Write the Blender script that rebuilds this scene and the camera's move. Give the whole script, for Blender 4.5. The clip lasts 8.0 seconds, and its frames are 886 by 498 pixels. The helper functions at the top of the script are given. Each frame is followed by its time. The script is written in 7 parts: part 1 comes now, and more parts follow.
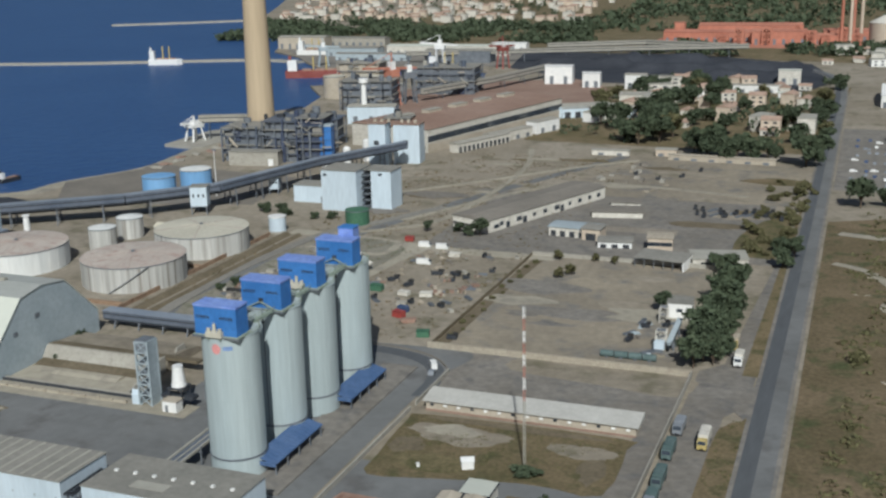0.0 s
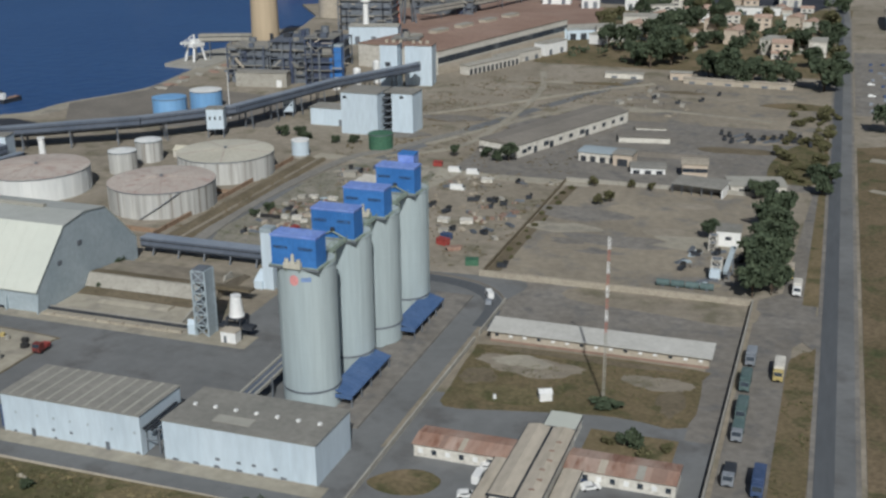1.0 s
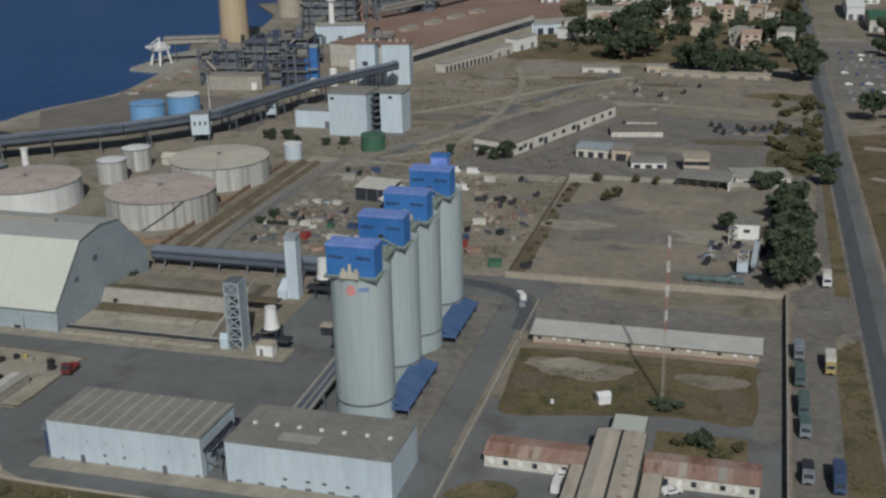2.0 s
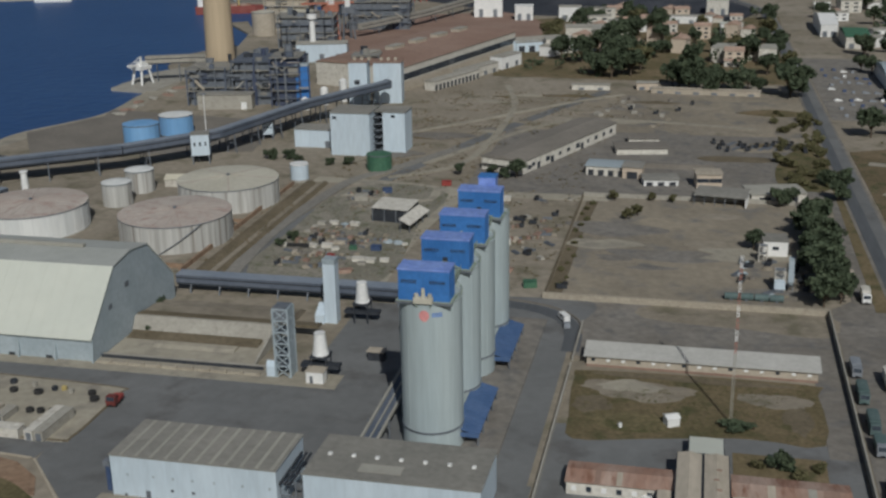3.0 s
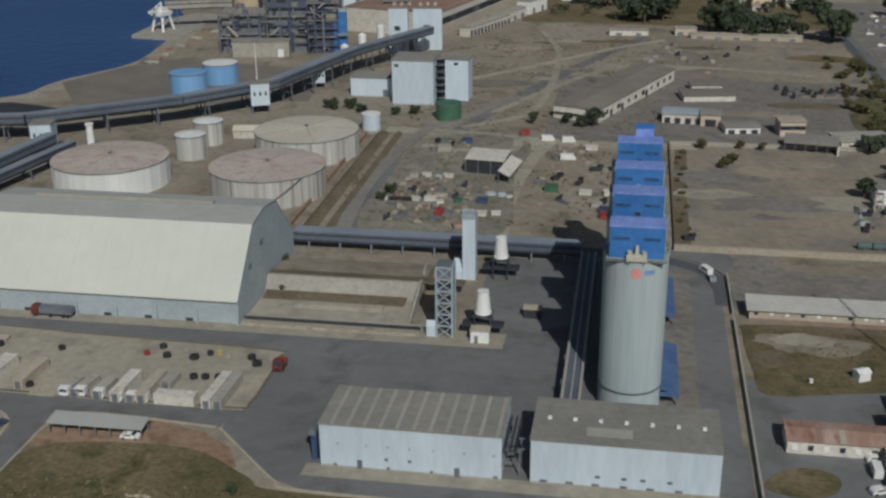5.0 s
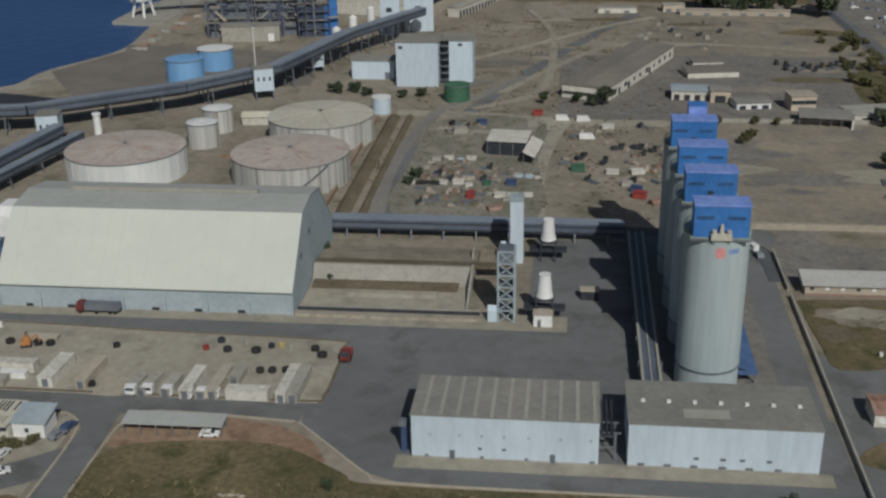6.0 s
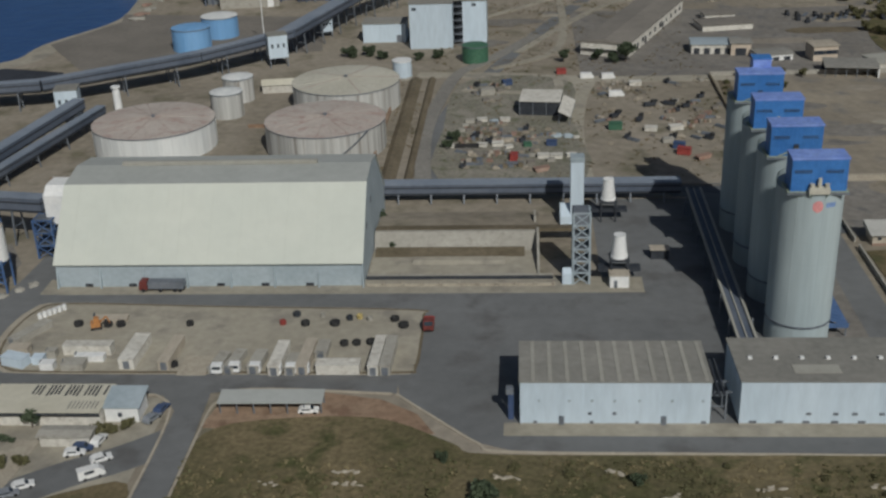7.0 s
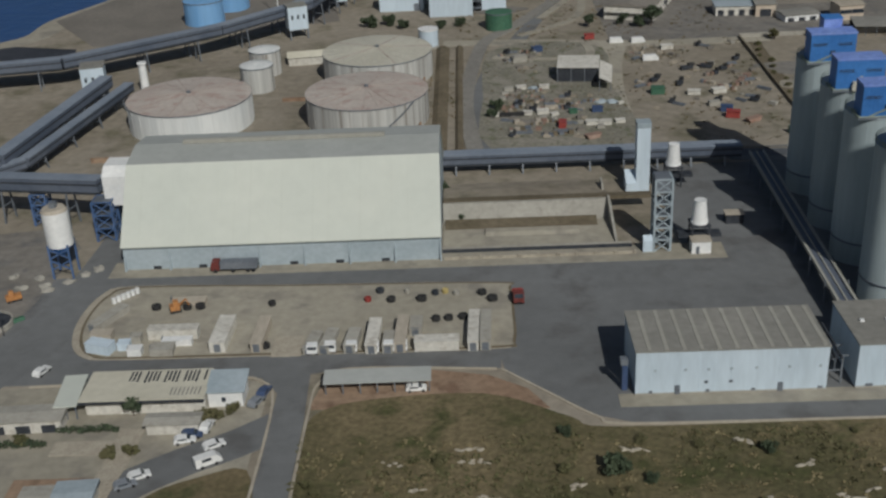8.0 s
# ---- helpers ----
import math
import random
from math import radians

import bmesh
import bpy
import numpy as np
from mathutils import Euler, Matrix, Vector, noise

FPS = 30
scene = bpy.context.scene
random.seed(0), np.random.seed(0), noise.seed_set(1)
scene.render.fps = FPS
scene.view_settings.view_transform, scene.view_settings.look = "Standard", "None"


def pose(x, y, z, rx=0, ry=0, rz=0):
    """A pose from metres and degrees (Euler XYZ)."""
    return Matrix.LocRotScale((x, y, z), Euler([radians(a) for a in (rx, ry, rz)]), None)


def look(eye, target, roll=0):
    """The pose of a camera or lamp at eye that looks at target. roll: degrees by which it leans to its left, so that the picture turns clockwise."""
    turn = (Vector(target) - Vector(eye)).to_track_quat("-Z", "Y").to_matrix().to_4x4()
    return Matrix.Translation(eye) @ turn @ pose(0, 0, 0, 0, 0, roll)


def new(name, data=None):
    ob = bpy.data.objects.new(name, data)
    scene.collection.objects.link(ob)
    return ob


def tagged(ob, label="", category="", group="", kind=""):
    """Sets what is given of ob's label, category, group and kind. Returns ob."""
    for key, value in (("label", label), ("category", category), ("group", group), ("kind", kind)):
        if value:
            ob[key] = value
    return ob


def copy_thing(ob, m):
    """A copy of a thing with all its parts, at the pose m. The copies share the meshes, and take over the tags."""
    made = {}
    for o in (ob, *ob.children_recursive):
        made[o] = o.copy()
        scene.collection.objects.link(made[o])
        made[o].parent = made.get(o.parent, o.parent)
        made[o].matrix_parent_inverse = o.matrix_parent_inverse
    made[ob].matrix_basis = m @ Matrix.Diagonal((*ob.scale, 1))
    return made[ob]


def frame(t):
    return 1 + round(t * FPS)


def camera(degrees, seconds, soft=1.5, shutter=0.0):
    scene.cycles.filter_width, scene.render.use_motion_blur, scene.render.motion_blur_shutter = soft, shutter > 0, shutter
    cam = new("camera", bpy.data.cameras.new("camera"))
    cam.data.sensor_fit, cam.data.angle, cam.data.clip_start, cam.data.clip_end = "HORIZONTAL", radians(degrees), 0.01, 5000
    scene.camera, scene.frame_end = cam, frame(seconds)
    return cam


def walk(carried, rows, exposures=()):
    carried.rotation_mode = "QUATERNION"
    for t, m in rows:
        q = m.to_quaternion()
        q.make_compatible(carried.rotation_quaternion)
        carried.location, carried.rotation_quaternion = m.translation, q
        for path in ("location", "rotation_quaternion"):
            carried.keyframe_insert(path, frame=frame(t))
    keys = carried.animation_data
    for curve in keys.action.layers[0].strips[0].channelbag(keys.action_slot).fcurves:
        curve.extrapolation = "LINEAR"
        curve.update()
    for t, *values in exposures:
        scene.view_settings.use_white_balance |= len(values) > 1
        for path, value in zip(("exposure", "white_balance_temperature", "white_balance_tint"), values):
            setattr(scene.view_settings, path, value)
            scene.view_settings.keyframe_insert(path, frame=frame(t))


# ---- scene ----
cam = camera(42.4, 8.0, soft=2.6)
PATH = [
    (0, (-0.509, -0.623, 126.025), (-1.214, 1.173, 125.498), -1.3),
    (0.5, (-14.693, -1.976, 126.136), (-15.375, -0.188, 125.554), -1.7),
    (1, (-29.1, -3.283, 126.292), (-29.733, -1.504, 125.632), -0.6),
    (1.5, (-43.589, -4.439, 126.442), (-44.147, -2.665, 125.706), -1.2),
    (2, (-58.122, -5.392, 126.579), (-58.643, -3.581, 125.911), -1.3),
    (2.2, (-63.945, -5.72, 126.585), (-64.446, -3.887, 125.961), -1.4),
    (3.5, (-101.85, -7.497, 126.487), (-102.246, -5.661, 125.801), -0.5),
    (4, (-116.466, -7.981, 126.488), (-116.844, -6.161, 125.749), -0.6),
    (4.5, (-130.951, -8.297, 126.447), (-131.304, -6.468, 125.718), -0.5),
    (6, (-174.537, -8.417, 126.059), (-174.753, -6.581, 125.295), -1.0),
    (6.5, (-189.108, -7.83, 125.982), (-189.278, -6.002, 125.187), -1.4),
    (7, (-203.842, -6.689, 125.898), (-203.979, -4.873, 125.071), -2.2),
    (7.5, (-218.77, -5.14, 125.805), (-218.871, -3.332, 124.957), -2.4),
    (8, (-233.973, -3.346, 125.744), (-234.035, -1.551, 124.866), -2.9),
]
walk(cam, [(t, look(eye, target, roll)) for t, eye, target, roll in PATH],
     [(0.0, -0.03, 6050, 5), (0.9, -0.10, 6050, 7), (1.4, -0.58, 6120, 7), (8.0, -0.60, 6220, 7)])

# ---- world and sun ----
world = bpy.data.worlds.new("sky")
scene.world = world
world.use_nodes = True
wn = world.node_tree
sky = wn.nodes.new("ShaderNodeTexSky")
sky.sky_type, sky.sun_disc = "NISHITA", False
SUN = Vector((0.44, -1.10, 1.0)).normalized()
sky.sun_elevation = math.asin(SUN.z)
sky.sun_rotation = math.atan2(SUN.x, SUN.y)
sky.dust_density = 2.0
wn.nodes["Background"].inputs["Strength"].default_value = 0.042
wn.links.new(sky.outputs["Color"], wn.nodes["Background"].inputs["Color"])
sun = new("sun", bpy.data.lights.new("sun", "SUN"))
sun.data.energy, sun.data.angle, sun.data.color = 3.75, radians(0.6), (1.0, 0.95, 0.87)
sun.matrix_world = look(SUN * 500, (0, 0, 0))
scene.view_settings.exposure = 0.0


# ---- materials ----
def material(name, c1, c2, big=0.05, fine=0.6, rough=0.9, metal=0.0, bump=0.3, stretch=(1, 1, 1), contrast=0.35, third=None, spec=0.3):
    """Two colours mixed by a large noise, broken up by a fine one, with relief from the fine one."""
    m = bpy.data.materials.new(name)
    m.use_nodes = True
    nt = m.node_tree
    n, l = nt.nodes, nt.links
    bsdf = n["Principled BSDF"]
    geo = n.new("ShaderNodeNewGeometry")
    mp = n.new("ShaderNodeMapping")
    mp.inputs["Scale"].default_value = stretch
    l.new(geo.outputs["Position"], mp.inputs["Vector"])

    def tex(scale, detail):
        t = n.new("ShaderNodeTexNoise")
        t.inputs["Scale"].default_value, t.inputs["Detail"].default_value = scale, detail
        t.inputs["Roughness"].default_value = 0.6
        l.new(mp.outputs["Vector"], t.inputs["Vector"])
        return t

    def ramp(src, lo, hi):
        r = n.new("ShaderNodeMapRange")
        r.inputs["From Min"].default_value, r.inputs["From Max"].default_value = lo, hi
        l.new(src, r.inputs["Value"])
        return r.outputs["Result"]

    def mix(fac, a, b):
        x = n.new("ShaderNodeMix")
        x.data_type = "RGBA"
        l.new(fac, x.inputs["Factor"])
        for value, socket in ((a, x.inputs["A"]), (b, x.inputs["B"])):
            if isinstance(value, tuple):
                socket.default_value = (*value, 1)
            else:
                l.new(value, socket)
        return x.outputs["Result"]

    one, two = tex(big, 5), tex(fine, 4)
    col = mix(ramp(one.outputs["Fac"], 0.36, 0.64), tuple(c1), tuple(c2))
    if third:
        three = tex(big * 3.1, 6)
        col = mix(ramp(three.outputs["Fac"], 0.52, 0.66), col, tuple(third))
    hsv = n.new("ShaderNodeHueSaturation")
    l.new(col, hsv.inputs["Color"])
    info = n.new("ShaderNodeObjectInfo")
    vary = n.new("ShaderNodeMath")
    vary.operation = "MULTIPLY_ADD"
    l.new(info.outputs["Random"], vary.inputs[0])
    vary.inputs[1].default_value = 0.12
    vary.inputs[2].default_value = 0.94 - contrast / 2
    add = n.new("ShaderNodeMath")
    add.operation = "MULTIPLY_ADD"
    l.new(ramp(two.outputs["Fac"], 0.3, 0.7), add.inputs[0])
    add.inputs[1].default_value = contrast
    l.new(vary.outputs[0], add.inputs[2])
    l.new(add.outputs[0], hsv.inputs["Value"])
    l.new(hsv.outputs["Color"], bsdf.inputs["Base Color"])
    bsdf.inputs["Roughness"].default_value, bsdf.inputs["Metallic"].default_value = rough, metal
    bsdf.inputs["Specular IOR Level"].default_value = spec
    if bump:
        b = n.new("ShaderNodeBump")
        b.inputs["Strength"].default_value, b.inputs["Distance"].default_value = bump, 0.25 / fine
        l.new(two.outputs["Fac"], b.inputs["Height"])
        l.new(b.outputs["Normal"], bsdf.inputs["Normal"])
    return m


UP = (1, 1, 0.08)
YARDDIRT = material("yard_dirt", (0.225, 0.198, 0.158), (0.315, 0.275, 0.215), 0.022, 0.35, bump=0.3, contrast=0.3, third=(0.19, 0.18, 0.165))
BANK = material("brown_bank", (0.135, 0.112, 0.075), (0.18, 0.15, 0.105), 0.08, 0.7, bump=0.6, contrast=0.4)
EARTH = material("earth", (0.235, 0.205, 0.16), (0.31, 0.275, 0.225), 0.02, 0.3, bump=0.4, contrast=0.35, third=(0.17, 0.155, 0.11))
DUST = material("dust", (0.31, 0.285, 0.23), (0.37, 0.342, 0.282), 0.03, 0.4, bump=0.25, contrast=0.25, third=(0.26, 0.24, 0.205))
GRASS = material("dry_grass", (0.125, 0.105, 0.055), (0.20, 0.155, 0.095), 0.04, 0.9, bump=0.8, contrast=0.5, third=(0.085, 0.085, 0.04))
SCRUB = material("scrub", (0.10, 0.092, 0.045), (0.195, 0.158, 0.09), 0.035, 0.8, bump=1.0, contrast=0.6, third=(0.075, 0.08, 0.032))
REDSOIL = material("red_soil", (0.28, 0.19, 0.13), (0.33, 0.24, 0.17), 0.06, 0.6, third=(0.2, 0.13, 0.09))
ASPHALT = material("asphalt", (0.150, 0.155, 0.158), (0.187, 0.192, 0.195), 0.025, 0.3, rough=0.85, bump=0.12, contrast=0.16, third=(0.128, 0.127, 0.127))
PALEPAVE = material("worn_pavement", (0.19, 0.175, 0.155), (0.235, 0.22, 0.20), 0.05, 0.4, bump=0.2, contrast=0.3, third=(0.155, 0.15, 0.145))
ROADTAR = material("road_tar", (0.094, 0.101, 0.112), (0.114, 0.122, 0.132), 0.03, 0.6, rough=0.8, bump=0.1, contrast=0.2, stretch=(1, 0.15, 1))
KERB = material("kerb_stone", (0.36, 0.32, 0.26), (0.42, 0.38, 0.31), 0.3, 2.0, bump=0.2)
CONCRETE = material("concrete", (0.33, 0.315, 0.28), (0.385, 0.37, 0.33), 0.12, 0.9, bump=0.15, contrast=0.2, third=(0.30, 0.285, 0.25))
SILO = material("silo_concrete", (0.37, 0.435, 0.455), (0.415, 0.48, 0.495), 0.12, 0.9, rough=0.8, bump=0.08, stretch=UP, contrast=0.16)
BLUE = material("blue_cladding", (0.045, 0.16, 0.44), (0.06, 0.195, 0.50), 0.2, 1.0, rough=0.5, bump=0.1, contrast=0.2)
FADEDBLUE = material("faded_blue_sheet", (0.065, 0.12, 0.25), (0.09, 0.15, 0.29), 0.2, 1.0, rough=0.6, bump=0.1, contrast=0.25)
LAVENDER = material("pale_blue_flashing", (0.17, 0.26, 0.62), (0.23, 0.33, 0.68), 0.3, 1.0, rough=0.6, bump=0.05)
WHITEBLUE = material("pale_blue_wall", (0.51, 0.60, 0.68), (0.57, 0.66, 0.74), 0.1, 0.8, rough=0.7, bump=0.05, contrast=0.12, stretch=(1, 1, 0.2))
GREYBLUE = material("grey_blue_sheet", (0.33, 0.39, 0.43), (0.39, 0.45, 0.49), 0.1, 0.8, rough=0.6, bump=0.08, contrast=0.15)
YARDLANE = material("beaten_lane", (0.205, 0.195, 0.178), (0.25, 0.238, 0.215), 0.05, 0.6, bump=0.3, contrast=0.3)
GREYSOIL = material("grey_weedy_soil", (0.19, 0.182, 0.145), (0.275, 0.255, 0.215), 0.06, 0.9, bump=0.6, contrast=0.6, third=(0.135, 0.142, 0.09))
WARMCREAM = material("warm_cream_roof", (0.56, 0.53, 0.43), (0.62, 0.59, 0.49), 0.08, 0.5, rough=0.65, bump=0.03, contrast=0.12)
CREAM = material("cream_roof_sheet", (0.535, 0.56, 0.51), (0.565, 0.585, 0.53), 0.05, 0.3, rough=0.65, bump=0.03, contrast=0.06)
GREYROOF = material("grey_roof", (0.23, 0.225, 0.205), (0.28, 0.27, 0.245), 0.08, 0.6, rough=0.85, bump=0.12, contrast=0.25)
PALEROOF = material("pale_roof_strip", (0.35, 0.34, 0.30), (0.39, 0.38, 0.34), 0.2, 1.0, rough=0.7, bump=0.05, contrast=0.15)
TANKWALL = material("stained_tank_wall", (0.40, 0.40, 0.385), (0.58, 0.58, 0.56), 0.17, 0.7, rough=0.75, bump=0.05, contrast=0.3, stretch=(1, 1, 0.03), third=(0.26, 0.24, 0.215))
TANKWHITE = material("white_tank_wall", (0.62, 0.64, 0.64), (0.70, 0.71, 0.70), 0.2, 0.8, rough=0.7, bump=0.05, contrast=0.15, stretch=UP)
TANKROOF = material("rust_dusted_tank_roof", (0.43, 0.375, 0.34), (0.49, 0.445, 0.405), 0.07, 0.8, rough=0.85, bump=0.1, contrast=0.2, third=(0.38, 0.29, 0.26))
TANKRUST = material("rust_streaked_sheet", (0.36, 0.27, 0.24), (0.46, 0.40, 0.36), 0.3, 1.2, rough=0.85, bump=0.05, contrast=0.3)
TANKROOFPALE = material("pale_tank_roof", (0.47, 0.45, 0.38), (0.53, 0.51, 0.44), 0.07, 0.8, rough=0.85, bump=0.1, contrast=0.2)
SKYBLUE = material("light_blue_tank", (0.16, 0.34, 0.60), (0.21, 0.40, 0.66), 0.1, 0.6, rough=0.6, bump=0.05, contrast=0.15, stretch=UP)
PALEGREEN = material("pale_green_steel", (0.27, 0.33, 0.27), (0.33, 0.38, 0.31), 0.4, 1.5, rough=0.7, bump=0.05, contrast=0.25)
GREEN = material("green_paint", (0.05, 0.13, 0.085), (0.07, 0.16, 0.10), 0.3, 1.0, rough=0.7, bump=0.05)
WHITE = material("white_paint", (0.72, 0.73, 0.73), (0.80, 0.80, 0.79), 0.3, 1.0, rough=0.6, bump=0.05, contrast=0.15)
OFFWHITE = material("off_white_plaster", (0.56, 0.54, 0.49), (0.64, 0.62, 0.57), 0.2, 1.0, rough=0.85, bump=0.1, contrast=0.25, third=(0.45, 0.42, 0.37))
PINK = material("pinkish_plaster", (0.52, 0.435, 0.35), (0.58, 0.50, 0.41), 0.2, 1.0, rough=0.85, bump=0.1, contrast=0.2)
RUSTROOF = material("rusted_sheet_roof", (0.30, 0.18, 0.135), (0.40, 0.30, 0.25), 0.12, 1.0, rough=0.85, bump=0.2, contrast=0.3, stretch=(1, 0.25, 1), third=(0.22, 0.115, 0.08))
BROWNROOF = material("brown_dusted_roof", (0.25, 0.165, 0.13), (0.30, 0.21, 0.17), 0.03, 0.4, rough=0.9, bump=0.1, contrast=0.25)
BEIGEROOF = material("beige_sheet_roof", (0.40, 0.355, 0.29), (0.47, 0.42, 0.35), 0.1, 0.8, rough=0.85, bump=0.1, contrast=0.2, stretch=(1, 0.3, 1))
LONGROOF = material("pale_grey_sheet_roof", (0.46, 0.455, 0.43), (0.52, 0.515, 0.49), 0.15, 0.8, rough=0.75, bump=0.1, contrast=0.15)
UPROOF = material("light_grey_sheet", (0.37, 0.385, 0.37), (0.41, 0.425, 0.41), 0.06, 0.5, rough=0.7, bump=0.06, contrast=0.12)
FIELD = material("brown_field", (0.125, 0.10, 0.056), (0.195, 0.15, 0.095), 0.03, 0.7, bump=0.8, contrast=0.6, third=(0.075, 0.085, 0.038))
NAVY = material("navy_steel", (0.05, 0.065, 0.11), (0.075, 0.09, 0.14), 0.2, 1.0, rough=0.6, bump=0.1, contrast=0.3)
DULLROOF = material("grey_brown_roof", (0.185, 0.17, 0.15), (0.23, 0.21, 0.185), 0.05, 0.5, rough=0.9, bump=0.1, contrast=0.2)
STEEL = material("dull_steel", (0.16, 0.18, 0.21), (0.22, 0.24, 0.27), 0.2, 1.0, rough=0.55, metal=0.3, bump=0.1, contrast=0.3)
CONVROOF = material("conveyor_roof", (0.20, 0.235, 0.29), (0.25, 0.285, 0.34), 0.08, 0.8, rough=0.6, bump=0.08, contrast=0.2)
CONVEYOR = material("conveyor_blue_grey", (0.09, 0.11, 0.15), (0.13, 0.15, 0.19), 0.08, 0.8, rough=0.6, bump=0.1, contrast=0.25)
DARK = material("dark_steel", (0.03, 0.035, 0.045), (0.05, 0.055, 0.065), 0.3, 1.0, rough=0.7, bump=0.1)
RUBBER = material("black_rubber", (0.028, 0.028, 0.03), (0.045, 0.045, 0.045), 0.5, 2.0, rough=0.9, bump=0.1)
GLASS = material("dark_glass", (0.03, 0.04, 0.055), (0.045, 0.055, 0.07), 0.5, 2.0, rough=0.12, bump=0, spec=0.6)
MAROON = material("dark_red_paint", (0.13, 0.035, 0.03), (0.18, 0.05, 0.045), 0.5, 2.0, rough=0.6, bump=0.05)
RED = material("red_paint", (0.27, 0.05, 0.045), (0.33, 0.07, 0.06), 0.5, 2.0, rough=0.5, bump=0.05)
MARKRED = material("faded_red_paint", (0.62, 0.22, 0.22), (0.66, 0.3, 0.3), 0.5, 2.0, rough=0.7, bump=0)
MARKBLUE = material("faded_blue_paint", (0.17, 0.26, 0.50), (0.22, 0.32, 0.55), 0.5, 2.0, rough=0.7, bump=0)
MASTRED = material("weathered_red_paint", (0.36, 0.17, 0.14), (0.42, 0.22, 0.18), 0.5, 2.0, rough=0.7, bump=0)
SHIPRED = material("hull_red", (0.25, 0.07, 0.06), (0.3, 0.1, 0.085), 0.1, 0.6, rough=0.7, bump=0)
ORANGE = material("orange_paint", (0.42, 0.19, 0.07), (0.47, 0.23, 0.09), 0.5, 2.0, rough=0.5, bump=0.05)
YELLOW = material("yellow_paint", (0.44, 0.35, 0.14), (0.49, 0.40, 0.18), 0.5, 2.0, rough=0.5, bump=0.05)
TARPGREEN = material("grey_green_tarpaulin", (0.085, 0.13, 0.13), (0.115, 0.16, 0.16), 0.4, 1.5, rough=0.7, bump=0.2)
CARGREY = material("grey_car_paint", (0.22, 0.24, 0.27), (0.26, 0.28, 0.31), 0.4, 1.5, rough=0.35, bump=0)
CARBLUE = material("dark_blue_paint", (0.05, 0.08, 0.16), (0.07, 0.1, 0.19), 0.4, 1.5, rough=0.4, bump=0)
CHIMNEY = material("chimney_concrete", (0.45, 0.36, 0.25), (0.50, 0.405, 0.285), 0.05, 0.4, rough=0.85, bump=0.05, contrast=0.12, stretch=UP)
REDPLANT = material("red_bauxite_dust", (0.40, 0.165, 0.115), (0.47, 0.21, 0.15), 0.02, 0.2, rough=0.9, bump=0.2, contrast=0.3)
COAL = material("coal_heap", (0.03, 0.034, 0.045), (0.05, 0.055, 0.068), 0.03, 0.3, rough=0.9, bump=0.4, contrast=0.3)
LEAF = material("leaves", (0.050, 0.070, 0.042), (0.074, 0.095, 0.055), 0.3, 1.5, rough=0.8, bump=0.0, contrast=0.5)
LEAFDRY = material("olive_leaves", (0.10, 0.10, 0.047), (0.135, 0.125, 0.065), 0.3, 1.5, rough=0.85, bump=0.0, contrast=0.5)
BARK = material("bark", (0.09, 0.07, 0.05), (0.13, 0.10, 0.075), 0.8, 4.0, bump=0.5)
STRAW = material("straw", (0.20, 0.165, 0.09), (0.25, 0.21, 0.12), 0.3, 1.0, bump=0, contrast=0.3)
SEA = material("sea", (0.032, 0.078, 0.20), (0.038, 0.09, 0.22), 0.008, 0.12, rough=0.4, bump=0.5, contrast=0.2, spec=0.12)


# ---- building helpers ----
from mathutils.geometry import tessellate_polygon

def box(bm, x0, x1, y0, y1, z0, z1):
    v = [bm.verts.new((x, y, z)) for z in (z0, z1) for y in (y0, y1) for x in (x0, x1)]
    for f in ((0, 2, 3, 1), (4, 5, 7, 6), (0, 1, 5, 4), (1, 3, 7, 5), (3, 2, 6, 7), (2, 0, 4, 6)):
        bm.faces.new([v[i] for i in f])
    return bm


def cyl(bm, cx, cy, r0, z0, z1, n=32, r1=None, cap=True):
    r1 = r0 if r1 is None else r1
    lo = [bm.verts.new((cx + r0 * math.cos(2 * math.pi * i / n), cy + r0 * math.sin(2 * math.pi * i / n), z0)) for i in range(n)]
    hi = [bm.verts.new((cx + r1 * math.cos(2 * math.pi * i / n), cy + r1 * math.sin(2 * math.pi * i / n), z1)) for i in range(n)]
    for i in range(n):
        bm.faces.new((lo[i], lo[(i + 1) % n], hi[(i + 1) % n], hi[i])).smooth = True
    if cap:
        bm.faces.new([bm.verts.new(v.co) for v in hi])
        bm.faces.new([bm.verts.new(v.co) for v in lo[::-1]])
    return bm


def beam(bm, p, q, w=0.3, h=None):
    """A square bar from p to q."""
    h = h or w
    p, q = Vector(p), Vector(q)
    d = (q - p).normalized()
    side = d.cross(Vector((0, 0, 1)))
    side = side.normalized() if side.length > 1e-3 else Vector((1, 0, 0))
    up = side.cross(d)
    v = [bm.verts.new(e + side * a * w / 2 + up * b * h / 2) for e in (p, q) for a, b in ((-1, -1), (1, -1), (1, 1), (-1, 1))]
    for f in ((0, 1, 2, 3), (7, 6, 5, 4), (0, 4, 5, 1), (1, 5, 6, 2), (2, 6, 7, 3), (3, 7, 4, 0)):
        bm.faces.new([v[i] for i in f])
    return bm


def along_x(bm, profile, x0, x1):
    """A closed outline of (y, z), drawn out from x0 to x1."""
    a = [bm.verts.new((x0, y, z)) for y, z in profile]
    b = [bm.verts.new((x1, y, z)) for y, z in profile]
    k = len(profile)
    for i in range(k):
        bm.faces.new((a[i], a[(i + 1) % k], b[(i + 1) % k], b[i]))
    bm.faces.new(a[::-1])
    bm.faces.new(b)
    return bm


